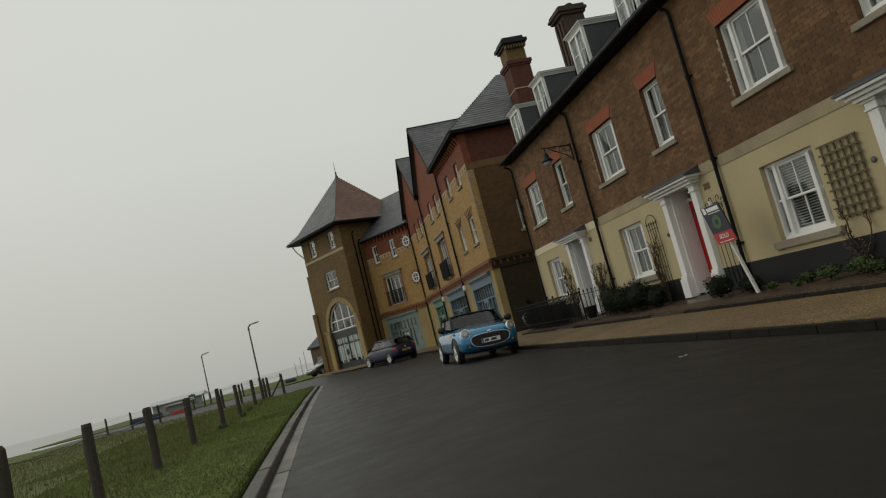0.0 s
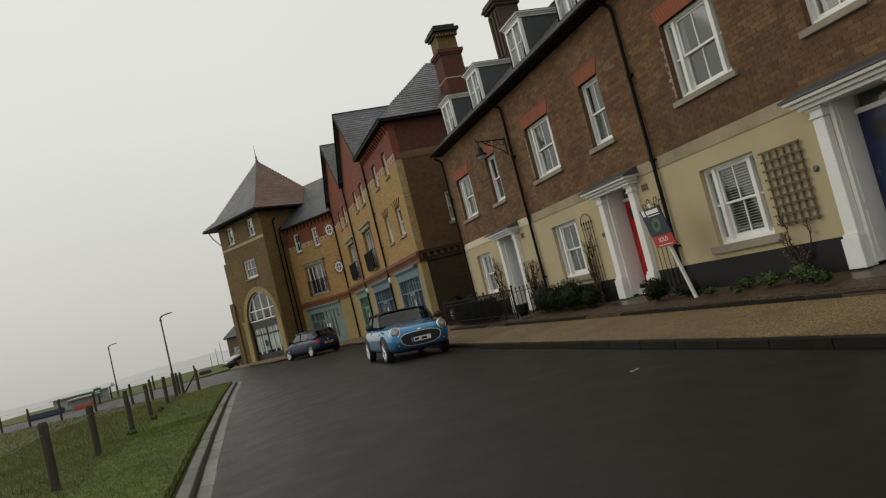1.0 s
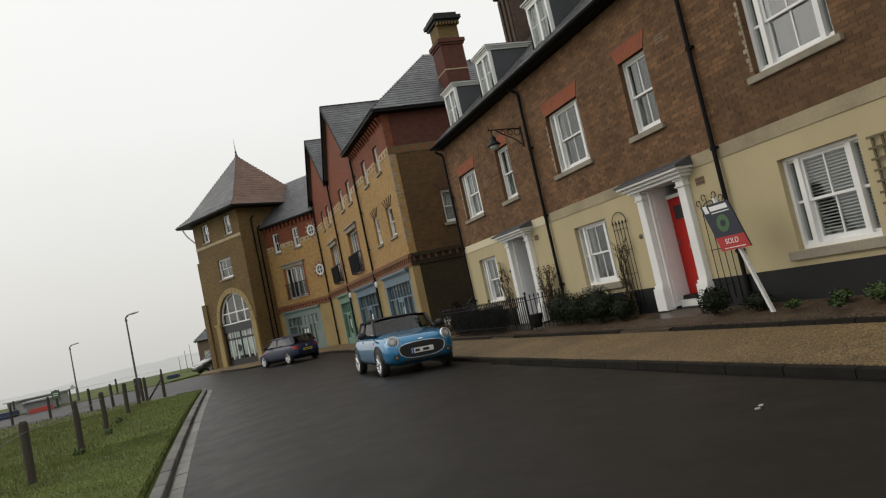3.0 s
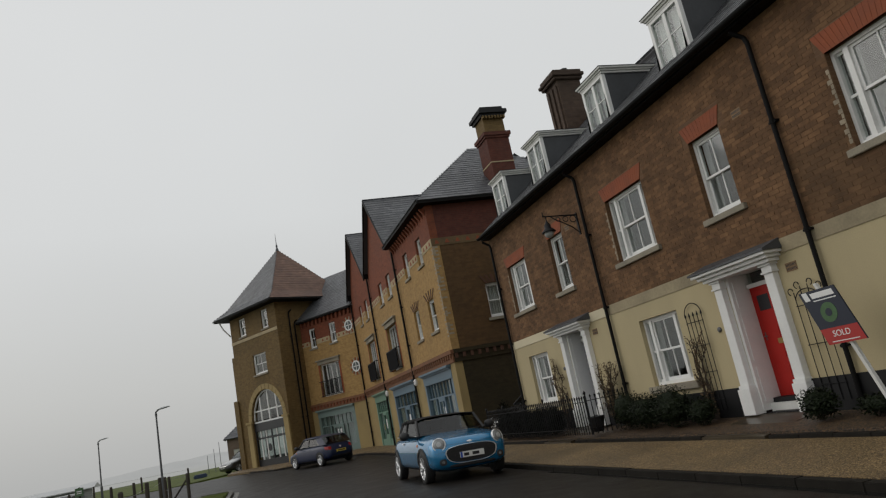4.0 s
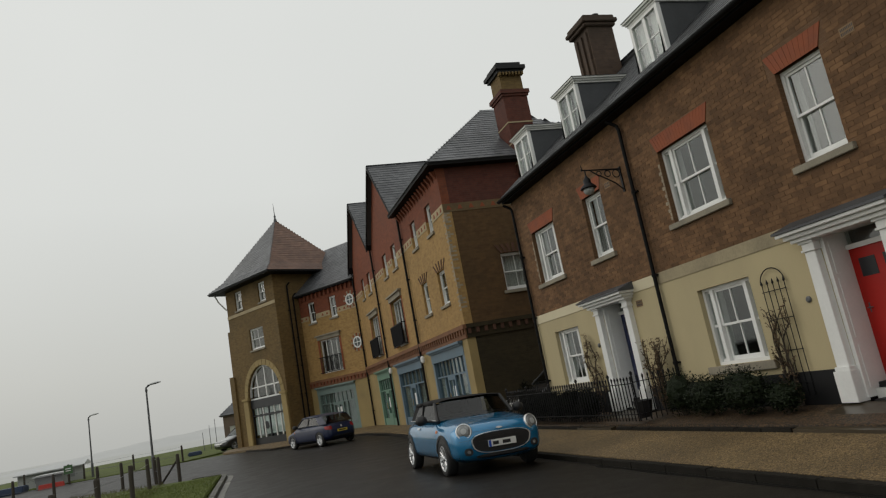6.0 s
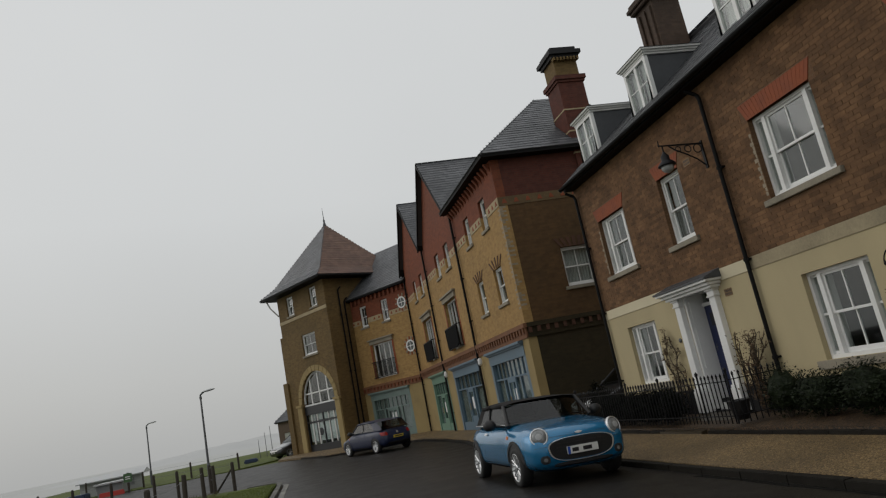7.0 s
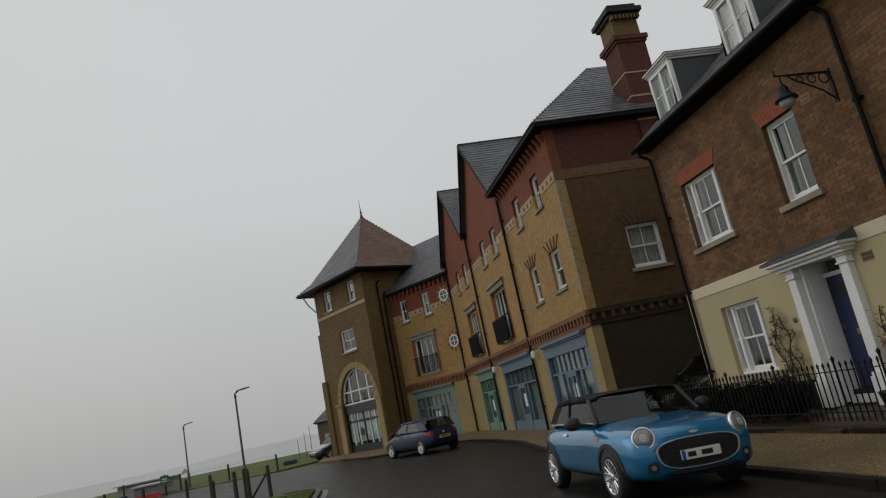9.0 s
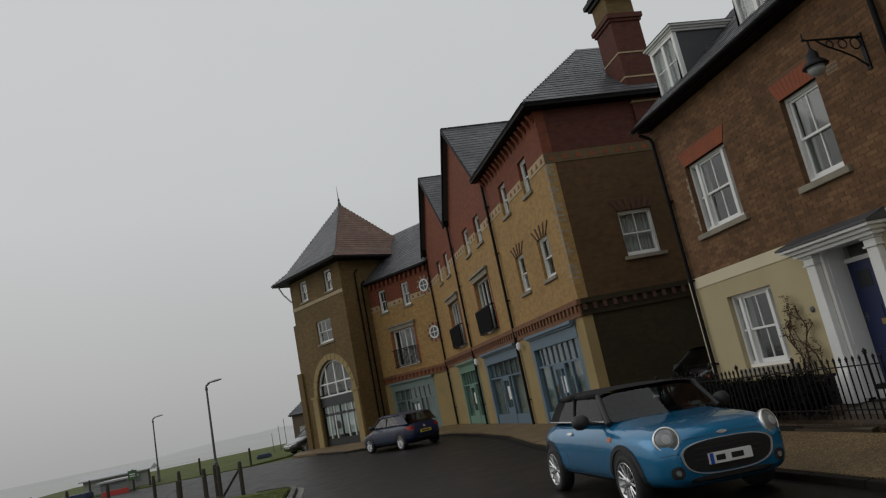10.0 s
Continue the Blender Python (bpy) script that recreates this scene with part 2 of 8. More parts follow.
# chimney and upper side bricks: shade on their south faces darkens the colour
BRICK_STACK = brick_mat("shade_darkened_brown_brick", (0.085, 0.055, 0.038), (0.062, 0.040, 0.028), (0.07, 0.05, 0.04), 0.3, (0.03, 0.025, 0.02))
BRICK_CHIMNEY = brick_mat("shade_darkened_red_brick", (0.115, 0.034, 0.022), (0.088, 0.026, 0.018), (0.085, 0.042, 0.03), 0.2, (0.05, 0.03, 0.025))
# darkest brick: shade low on the south side, put into the colour
BRICK_SHADE = brick_mat("shade_dark_olive_brick", (0.0442, 0.0323, 0.0136), (0.034, 0.0255, 0.01105), (0.03825, 0.0289, 0.01445), 0.3, (0.017, 0.0153, 0.0085))
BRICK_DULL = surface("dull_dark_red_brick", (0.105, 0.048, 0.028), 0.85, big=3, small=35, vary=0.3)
BRICK_STRING = surface("dull_orange_brick", (0.205, 0.088, 0.040), 0.8, big=2, small=35, vary=0.3)
SHOP_FILM = surface("whitened_shop_glass_backing", (0.33, 0.36, 0.35), 0.7, big=0.9, small=12, vary=0.35)
ARCH_RED = surface("gauged_red_brick", (0.27, 0.066, 0.021), 0.75, big=3, small=40, vary=0.2)
RENDER_CREAM = surface("cream_render", (0.475, 0.396, 0.232), 0.8, big=0.55, small=55, vary=0.13, bump=0.25, dist=0.002, stretch=(1, 1, 0.35))
RENDER_PALE = surface("pale_cream_render", (0.63, 0.56, 0.39), 0.8, big=0.5, small=55, vary=0.10, bump=0.2, dist=0.002)
STONE_BAND = surface("stained_stone_band", (0.36, 0.30, 0.19), 0.85, big=1.2, small=30, vary=0.3, bump=0.3)
SILL_STONE = surface("weathered_sill_stone", (0.30, 0.265, 0.20), 0.8, big=1.5, small=40, vary=0.3)
PLINTH = surface("black_painted_plinth", (0.011, 0.011, 0.012), 0.6, big=1.0, small=30, vary=0.35, bump=0.3, spec=0.3)
WHITE = surface("white_gloss_paint", (0.78, 0.78, 0.76), 0.32, big=1.5, small=25, vary=0.07, bump=0.05, rvar=0.06)
WHITE_OLD = surface("white_weathered_paint", (0.66, 0.66, 0.63), 0.5, big=1.8, small=25, vary=0.12, bump=0.1)
# white slats, greyed in the colour for the shade behind the panes
SLAT_GREY = surface("shade_greyed_shutter_paint", (0.42, 0.42, 0.41), 0.5, vary=0.12)
DOOR_RED = surface("red_door_paint", (0.42, 0.016, 0.011), 0.42, big=1.2, small=18, vary=0.10, bump=0.05, rvar=0.06, spec=0.3)
DOOR_NAVY = surface("navy_door_paint", (0.018, 0.026, 0.085), 0.30, big=1.2, small=18, vary=0.12, bump=0.05, rvar=0.06)
LEAD = surface("grey_lead_sheet", (0.062, 0.066, 0.072), 0.5, 0.0, big=1.4, small=14, vary=0.25, bump=0.15)
SLATE = island_mat("wet_slates", (0.066, 0.069, 0.075), (0.118, 0.121, 0.128), 0.45, 0.5)
SLATE_BASE = surface("slate_underlay", (0.06, 0.06, 0.065), 0.7, vary=0.2)
TILE_BROWN = island_mat("brown_clay_tiles", (0.125, 0.066, 0.044), (0.180, 0.096, 0.064), 0.6)
BLACK_IRON = surface("black_painted_iron", (0.009, 0.009, 0.010), 0.5, big=3, small=35, vary=0.3, bump=0.1, spec=0.22)
BLACK_PIPE = surface("black_cast_pipe", (0.007, 0.0065, 0.0065), 0.6, big=2, small=30, vary=0.3, bump=0.1, spec=0.14)
GLASS = glass_mat("window_glass", (0.90, 0.93, 0.92))
SHOP_GLASS = glass_mat("shop_glass", (0.82, 0.87, 0.86))
CURTAIN = surface("net_curtain", (0.62, 0.62, 0.60), 0.9, big=2.5, small=30, vary=0.15, stretch=(14, 14, 0.4))
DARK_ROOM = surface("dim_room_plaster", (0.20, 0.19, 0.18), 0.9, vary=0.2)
SHOP_BLUE = surface("slate_blue_shop_paint", (0.115, 0.180, 0.235), 0.45, big=1.5, small=25, vary=0.15, bump=0.05)
SHOP_GREEN = surface("sage_green_shop_paint", (0.155, 0.275, 0.205), 0.45, big=1.5, small=25, vary=0.15, bump=0.05)
SHOP_TEAL = surface("grey_teal_shop_paint", (0.17, 0.235, 0.215), 0.45, big=1.5, small=25, vary=0.15, bump=0.05)
SHOP_BLACK = surface("charcoal_shop_paint", (0.014, 0.016, 0.020), 0.4, big=1.5, small=25, vary=0.2, bump=0.05)
CREAM_MOTIF = surface("cream_brick_band", (0.42, 0.335, 0.20), 0.8, big=2.0, small=35, vary=0.2)
BUFF_PIER = surface("buff_render_pier", (0.34, 0.25, 0.105), 0.8, big=0.8, small=40, vary=0.2, bump=0.25)
ASPHALT = asphalt_mat()
PAVING = gravel_mat("bound_gravel", (0.060, 0.037, 0.014), (0.150, 0.099, 0.040), (0.31, 0.215, 0.10), 62.0)
BED = gravel_mat("wet_bed_soil_and_gravel", (0.012, 0.009, 0.005), (0.048, 0.028, 0.013), (0.14, 0.082, 0.038), 45.0)
WET_STONE = surface("wet_paving_stone", (0.055, 0.041, 0.024), 0.34, big=1.3, small=30, vary=0.3, bump=0.1)
KERB_DARK = piece_mat("wet_kerb_stone", (0.016, 0.014, 0.011), 0.7, 0.12, 0.5, 0.15)
KERB_GREY = piece_mat("pale_kerb_stone", (0.095, 0.092, 0.078), 0.65, 0.35, 0.6)
GUTTER_STONE = piece_mat("pale_channel_stone", (0.165, 0.160, 0.142), 0.55, 0.35, 0.6)
GRASS = surface("short_turf", (0.098, 0.122, 0.030), 0.9, big=0.45, small=24, vary=0.35, bump=0.6, dist=0.03, spec=0.2)
BLADE = island_mat("grass_blades", (0.105, 0.140, 0.030), (0.165, 0.198, 0.052), 0.7, 0.25)
TUSSOCK = island_mat("dry_tussock_blades", (0.085, 0.085, 0.030), (0.17, 0.155, 0.062), 0.8, 0.2)
POST_WOOD = surface("weathered_dark_post_wood", (0.055, 0.045, 0.034), 0.85, big=4, small=40, vary=0.35, bump=0.5, dist=0.006, stretch=(6, 6, 0.6))
LATTICE_WOOD = surface("weathered_lattice_wood", (0.135, 0.110, 0.062), 0.85, big=4, small=40, vary=0.3, bump=0.4)
TWIG = surface("bare_twig_bark", (0.050, 0.036, 0.024), 0.85, big=6, small=60, vary=0.3, bump=0.3)
LEAF_DARK = island_mat("dark_evergreen_leaves", (0.005, 0.009, 0.003), (0.017, 0.027, 0.009), 0.6, 0.2)
# hedge leaves, much darker than the other evergreens
LEAF_HEDGE = island_mat("near_black_hedge_leaves", (0.002, 0.003, 0.0015), (0.006, 0.009, 0.004), 0.7, 0.1)
LEAF_BRIGHT = island_mat("fresh_green_leaves", (0.022, 0.042, 0.008), (0.06, 0.10, 0.022), 0.55, 0.4)
LEAF_BROWN = island_mat("withered_brown_leaves", (0.085, 0.055, 0.032), (0.16, 0.105, 0.06), 0.8, 0.2)
LAMP_GREY = surface("grey_lamp_steel", (0.12, 0.125, 0.13), 0.45, 0.3, big=2, small=30, vary=0.15, bump=0.05)
PALE_GREY = surface("pale_grey_lamp_head", (0.45, 0.46, 0.46), 0.4, big=2, small=30, vary=0.1, bump=0.05)
MINI_BLUE = paint_mat("electric_blue_car_paint", (0.012, 0.188, 0.385), 0.4, 1.0, 0.26)
CAR_NAVY = paint_mat("deep_blue_car_paint", (0.002, 0.009, 0.042), 0.0, 0.25, 0.5)
CAR_BLACK = paint_mat("black_car_paint", (0.012, 0.012, 0.013), 0.2)
CAR_RED = paint_mat("dark_red_car_paint", (0.20, 0.018, 0.020), 0.2)
CHROME = surface("bright_chrome", (0.86, 0.86, 0.86), 0.30, 0.85, big=2, small=20, vary=0.05, bump=0.0, rvar=0.05)
ALLOY = surface("silver_alloy", (0.62, 0.63, 0.64), 0.28, 0.85, big=2, small=20, vary=0.08, bump=0.0)
RUBBER = surface("tyre_rubber", (0.016, 0.016, 0.016), 0.75, big=3, small=60, vary=0.25, bump=0.3)
TRIM_BLACK = surface("black_plastic_trim", (0.020, 0.020, 0.021), 0.55, big=3, small=50, vary=0.2, bump=0.1)
FABRIC = surface("black_soft_top_fabric", (0.019, 0.018, 0.018), 0.9, big=3, small=160, vary=0.2, bump=0.3, dist=0.002, spec=0.2)
CAR_GLASS = glass_mat("tinted_car_glass", (0.40, 0.44, 0.44), 0.02, 0.06)
LENS = surface("clear_headlamp_lens", (0.30, 0.31, 0.31), 0.12, 0.3, big=9, small=40, vary=0.35, bump=0.3, rvar=0.05)
TAIL_RED = surface("red_tail_lens", (0.28, 0.012, 0.012), 0.2, vary=0.1)
ORANGE = surface("amber_lens", (0.55, 0.13, 0.02), 0.25, vary=0.1)
PLATE_WHITE = surface("white_number_plate", (0.72, 0.72, 0.69), 0.35, vary=0.05)
PLATE_YELLOW = surface("yellow_number_plate", (0.66, 0.48, 0.05), 0.35, vary=0.05)
PLATE_INK = surface("black_plate_ink", (0.015, 0.015, 0.016), 0.4, vary=0.1)
PLATE_BLUE = surface("blue_plate_strip", (0.02, 0.08, 0.42), 0.4, vary=0.05)
SIGN_NAVY = surface("navy_sign_board", (0.013, 0.018, 0.036), 0.45, vary=0.1, bump=0.02)
SIGN_RED = surface("red_sign_strip", (0.40, 0.024, 0.020), 0.45, vary=0.08, bump=0.02)
SIGN_GREEN = surface("green_sign_print", (0.065, 0.15, 0.055), 0.45, vary=0.3, bump=0.02)
SIGN_WHITE = surface("white_sign_print", (0.78, 0.78, 0.77), 0.45, vary=0.05, bump=0.02)
BRASS = surface("aged_brass", (0.42, 0.30, 0.12), 0.35, 0.9, vary=0.15)
LIMED = surface("limed_pale_brick", (0.36, 0.30, 0.215), 0.85, big=4, small=40, vary=0.35)
CLOTH = surface("black_heavy_cloth", (0.008, 0.008, 0.009), 0.9, vary=0.3, spec=0.1)
ROUND_PANE = surface("dull_grey_pane", (0.13, 0.15, 0.145), 0.15, vary=0.3)
VENT_CLAY = surface("clay_air_brick", (0.26, 0.16, 0.08), 0.8, vary=0.2)
WATER = surface("standing_rainwater", (0.012, 0.012, 0.011), 0.08, big=1.5, small=9, vary=0.2, bump=0.04, dist=0.002, rvar=0.05)
LAMP_GLASS = surface("clouded_lantern_glass", (0.36, 0.37, 0.36), 0.2, vary=0.15)
# the haze of distance is put into these two pale colours
MIST_FIELD = surface("haze_paled_lowland", (0.47, 0.475, 0.46), 0.95, big=0.004, small=0.02, vary=0.05, bump=0.0, spec=0.1)
FAR_HILL = surface("haze_paled_hillside", (0.50, 0.505, 0.50), 0.95, big=0.008, small=0.03, vary=0.05, bump=0.0, spec=0.1)
SHED_GREY = surface("grey_shed_sheet", (0.24, 0.25, 0.25), 0.6, vary=0.2)
HUT_PALE = surface("pale_painted_boards", (0.36, 0.37, 0.36), 0.7, vary=0.15)
BARRIER_RED = surface("red_plastic_barrier", (0.52, 0.05, 0.035), 0.5, vary=0.15)
SKIP_BLUE = surface("blue_tarpaulin", (0.03, 0.05, 0.10), 0.6, vary=0.2)
FAR_WALL = surface("far_brown_wall", (0.17, 0.125, 0.095), 0.85, vary=0.15)


# ---- building helpers ----
ROOT, OFF = {}, {}
Z = Vector((0, 0, 1))


class Face:
    """A wall's own axes: u along it, d into it, z up."""

    def __init__(self, x, y, ux, uy, nx, ny):
        self.o, self.u, self.n = Vector((x, y, 0)), Vector((ux, uy, 0)).normalized(), Vector((nx, ny, 0)).normalized()

    def at(self, u, d, z):
        return self.o + self.u * u + self.n * d + Z * z


FLAT = Face(0, 0, 1, 0, 0, 1)


def thing(name, x, y, z, label, category, group="", kind="", m=None):
    ob = new(name)
    ob.empty_display_size = 0.2
    if m is None:
        ob.location, OFF[ob] = (x, y, z), Vector((x, y, z))
    else:
        ob.matrix_world, OFF[ob] = m, Vector((0, 0, 0))
    ROOT[ob] = ob
    return tagged(ob, label, category, group, kind)


def part(name, bm, material, parent, label="", face=None, smooth=False, bevel=0.0):
    """Links a bmesh as one mesh object under a thing or a part."""
    bmesh.ops.remove_doubles(bm, verts=bm.verts, dist=0.0004)
    bmesh.ops.recalc_face_normals(bm, faces=bm.faces)
    if bevel:
        bmesh.ops.bevel(bm, geom=list(bm.edges), offset=bevel, segments=2, affect="EDGES", clamp_overlap=True)
    if face:
        layer = bm.loops.layers.uv.new("UVMap")
        for f in bm.faces:
            side = abs(f.normal.dot(face.u)) > 0.7
            for lp in f.loops:
                q = lp.vert.co - face.o
                lp[layer].uv = (q.dot(face.n) if side else q.dot(face.u), q.z)
    root = ROOT[parent]
    bmesh.ops.translate(bm, verts=bm.verts, vec=-OFF[root])
    me = bpy.data.meshes.new(name)
    bm.to_mesh(me)
    bm.free()
    if smooth:
        for f in me.polygons:
            f.use_smooth = True
    me.materials.append(material)
    ob = new(name, me)
    ob.parent, ROOT[ob] = parent, root
    return tagged(ob, label)


def solid(name, bm, material, label, category, kind="structure", group="", face=None, smooth=False):
    """A one-mesh thing in world places."""
    holder = new("holder")
    ROOT[holder], OFF[holder] = holder, Vector((0, 0, 0))
    ob = part(name, bm, material, holder, "", face, smooth)
    ob.parent = None
    del ROOT[holder], OFF[holder]
    bpy.data.objects.remove(holder)
    ROOT[ob], OFF[ob] = ob, Vector((0, 0, 0))
    return tagged(ob, label, category, group, kind)


def hull(bm, pts, quads=((0, 1, 2, 3), (7, 6, 5, 4), (0, 4, 5, 1), (1, 5, 6, 2), (2, 6, 7, 3), (3, 7, 4, 0))):
    v = [bm.verts.new(p) for p in pts]
    for q in quads:
        bm.faces.new([v[i] for i in q])


def box(bm, F, u0, u1, d0, d1, z0, z1):
    hull(bm, [F.at(u0, d0, z0), F.at(u1, d0, z0), F.at(u1, d0, z1), F.at(u0, d0, z1), F.at(u0, d1, z0), F.at(u1, d1, z0), F.at(u1, d1, z1), F.at(u0, d1, z1)])
    return bm


def boxes(F, *rows):
    bm = bmesh.new()
    for r in rows:
        box(bm, F, *r)
    return bm


def rod(bm, a, b, r0, r1=None, sides=8):
    """A tapered round bar from a to b."""
    a, b, r1 = Vector(a), Vector(b), r0 if r1 is None else r1
    w = (b - a).normalized()
    p = w.orthogonal().normalized()
    q = w.cross(p)
    rings = []
    for c, r in ((a, r0), (b, r1)):
        rings.append([bm.verts.new(c + (p * math.cos(k * math.tau / sides) + q * math.sin(k * math.tau / sides)) * r) for k in range(sides)])
    for k in range(sides):
        j = (k + 1) % sides
        bm.faces.new((rings[0][k], rings[0][j], rings[1][j], rings[1][k]))
    bm.faces.new(rings[0][::-1])
    bm.faces.new(rings[1])
    return bm


def pipe(bm, pts, r, sides=8, r_end=None):
    for k in range(len(pts) - 1):
        n = max(1, len(pts) - 1)
        ra = r if r_end is None else r + (r_end - r) * k / n
        rb = r if r_end is None else r + (r_end - r) * (k + 1) / n
        rod(bm, pts[k], pts[k + 1], ra, rb, sides)
    return bm


def lathe(bm, base, profile, sides=16, axis=Z):
    """A turned shape: (radius, height) rows along an axis from base."""
    base, axis = Vector(base), Vector(axis).normalized()
    p = axis.orthogonal().normalized()
    q = axis.cross(p)
    rings = []
    for r, h in profile:
        rings.append([bm.verts.new(base + axis * h + (p * math.cos(k * math.tau / sides) + q * math.sin(k * math.tau / sides)) * max(r, 0.0005)) for k in range(sides)])
    for a, b in zip(rings, rings[1:]):
        for k in range(sides):
            j = (k + 1) % sides
            bm.faces.new((a[k], a[j], b[j], b[k]))
    bm.faces.new(rings[0][::-1])
    bm.faces.new(rings[-1])
    return bm


def wall(F, u0, u1, z0, z1, holes=(), th=0.3, d=0.0):
    """A wall slab with real openings and reveals."""
    bm = bmesh.new()
    us = sorted({u0, u1, *[min(max(v, u0), u1) for h in holes for v in h[:2]]})
    zs = sorted({z0, z1, *[min(max(v, z0), z1) for h in holes for v in h[2:]]})

    def full(i, j):
        if not (0 <= i < len(us) - 1 and 0 <= j < len(zs) - 1):
            return False
        cu, cz = (us[i] + us[i + 1]) / 2, (zs[j] + zs[j + 1]) / 2
        return not any(h[0] < cu < h[1] and h[2] < cz < h[3] for h in holes)

    def quad(*p):
        bm.faces.new([bm.verts.new(F.at(*q)) for q in p])

    for i in range(len(us) - 1):
        for j in range(len(zs) - 1):
            if not full(i, j):
                continue
            a, b, c, e = us[i], us[i + 1], zs[j], zs[j + 1]
            quad((a, d, c), (b, d, c), (b, d, e), (a, d, e))
            quad((a, d + th, c), (a, d + th, e), (b, d + th, e), (b, d + th, c))
            if not full(i - 1, j):
                quad((a, d, c), (a, d, e), (a, d + th, e), (a, d + th, c))
            if not full(i + 1, j):
                quad((b, d, c), (b, d + th, c), (b, d + th, e), (b, d, e))
            if not full(i, j - 1):
                quad((a, d, c), (a, d + th, c), (b, d + th, c), (b, d, c))
            if not full(i, j + 1):
                quad((a, d, e), (b, d, e), (b, d + th, e), (a, d + th, e))
    return bm


def prism(F, outline, d0, d1):
    """An outline of (u, z) pulled from depth d0 to d1."""
    bm = bmesh.new()
    a = [bm.verts.new(F.at(u, d0, z)) for u, z in outline]
    b = [bm.verts.new(F.at(u, d1, z)) for u, z in outline]
    n = len(outline)
    bm.faces.new(a)
    bm.faces.new(b[::-1])
    for k in range(n):
        bm.faces.new((a[k], b[k], b[(k + 1) % n], a[(k + 1) % n]))
    return bm


def slope(parent, pts, base_mat, slate_mat, width=0.30, gauge=0.22, name="roof_slope", seed=1):
    """A roof slope over the corners pts (the first two along the eaves), with lapped slates laid on it in courses."""
    rnd = random.Random(seed)
    pts = [Vector(p) for p in pts]
    u = (pts[1] - pts[0]).normalized()
    nrm = u.cross(pts[2] - pts[0]).normalized()
    if nrm.z < 0:
        nrm = -nrm
    v = nrm.cross(u).normalized()
    if v.z < 0:
        v = -v
    bm = bmesh.new()
    top = [bm.verts.new(p) for p in pts]
    low = [bm.verts.new(p - nrm * 0.08) for p in pts]
    n = len(pts)
    bm.faces.new(top)
    bm.faces.new(low[::-1])
    for k in range(n):
        bm.faces.new((top[k], low[k], low[(k + 1) % n], top[(k + 1) % n]))
    slab = part(name, bm, base_mat, parent)
    flat = [((p - pts[0]).dot(u), (p - pts[0]).dot(v)) for p in pts]
    lo, hi = min(f[0] for f in flat), max(f[0] for f in flat)
    length = max(f[1] for f in flat)
    bm = bmesh.new()
    for row in range(int(length / gauge) + 1):
        c = row * gauge
        cut = []
        for (x0, y0), (x1, y1) in zip(flat, flat[1:] + flat[:1]):
            if (y0 > c + gauge * 0.5) != (y1 > c + gauge * 0.5):
                cut.append(x0 + (x1 - x0) * (c + gauge * 0.5 - y0) / (y1 - y0))
        if len(cut) < 2:
            continue
        x = lo - width * (0.5 if row % 2 else 0.0)
        while x < hi:
            a, b = max(x + 0.003, min(cut)), min(x + width - 0.003, max(cut))
            x += width
            if b - a < 0.02:
                continue
            lift = 0.024 + rnd.uniform(-0.003, 0.004)
            w0, w1, e = c - 0.02 + rnd.uniform(-0.006, 0.006), c + gauge + 0.02, 0.010
            p = lambda s, t, h: pts[0] + u * s + v * t + nrm * h  # noqa: E731
            q = [bm.verts.new(p(a, w0, lift)), bm.verts.new(p(b, w0, lift)), bm.verts.new(p(b, w1, e)), bm.verts.new(p(a, w1, e))]
            lowq = [bm.verts.new(p(a, w0, lift - 0.016)), bm.verts.new(p(b, w0, lift - 0.016))]
            bm.faces.new(q)
            bm.faces.new((lowq[0], lowq[1], q[1], q[0]))
    tiles = part("slate_covering", bm, slate_mat, slab, "lapped wet roof slates")
    tagged(tiles, kind="stuff")
    return slab


# ---- windows and doors ----
def pane_in(bm, F, u0, u1, z0, z1, d):
    box(bm, F, u0, u1, d, d + 0.006, z0, z1)


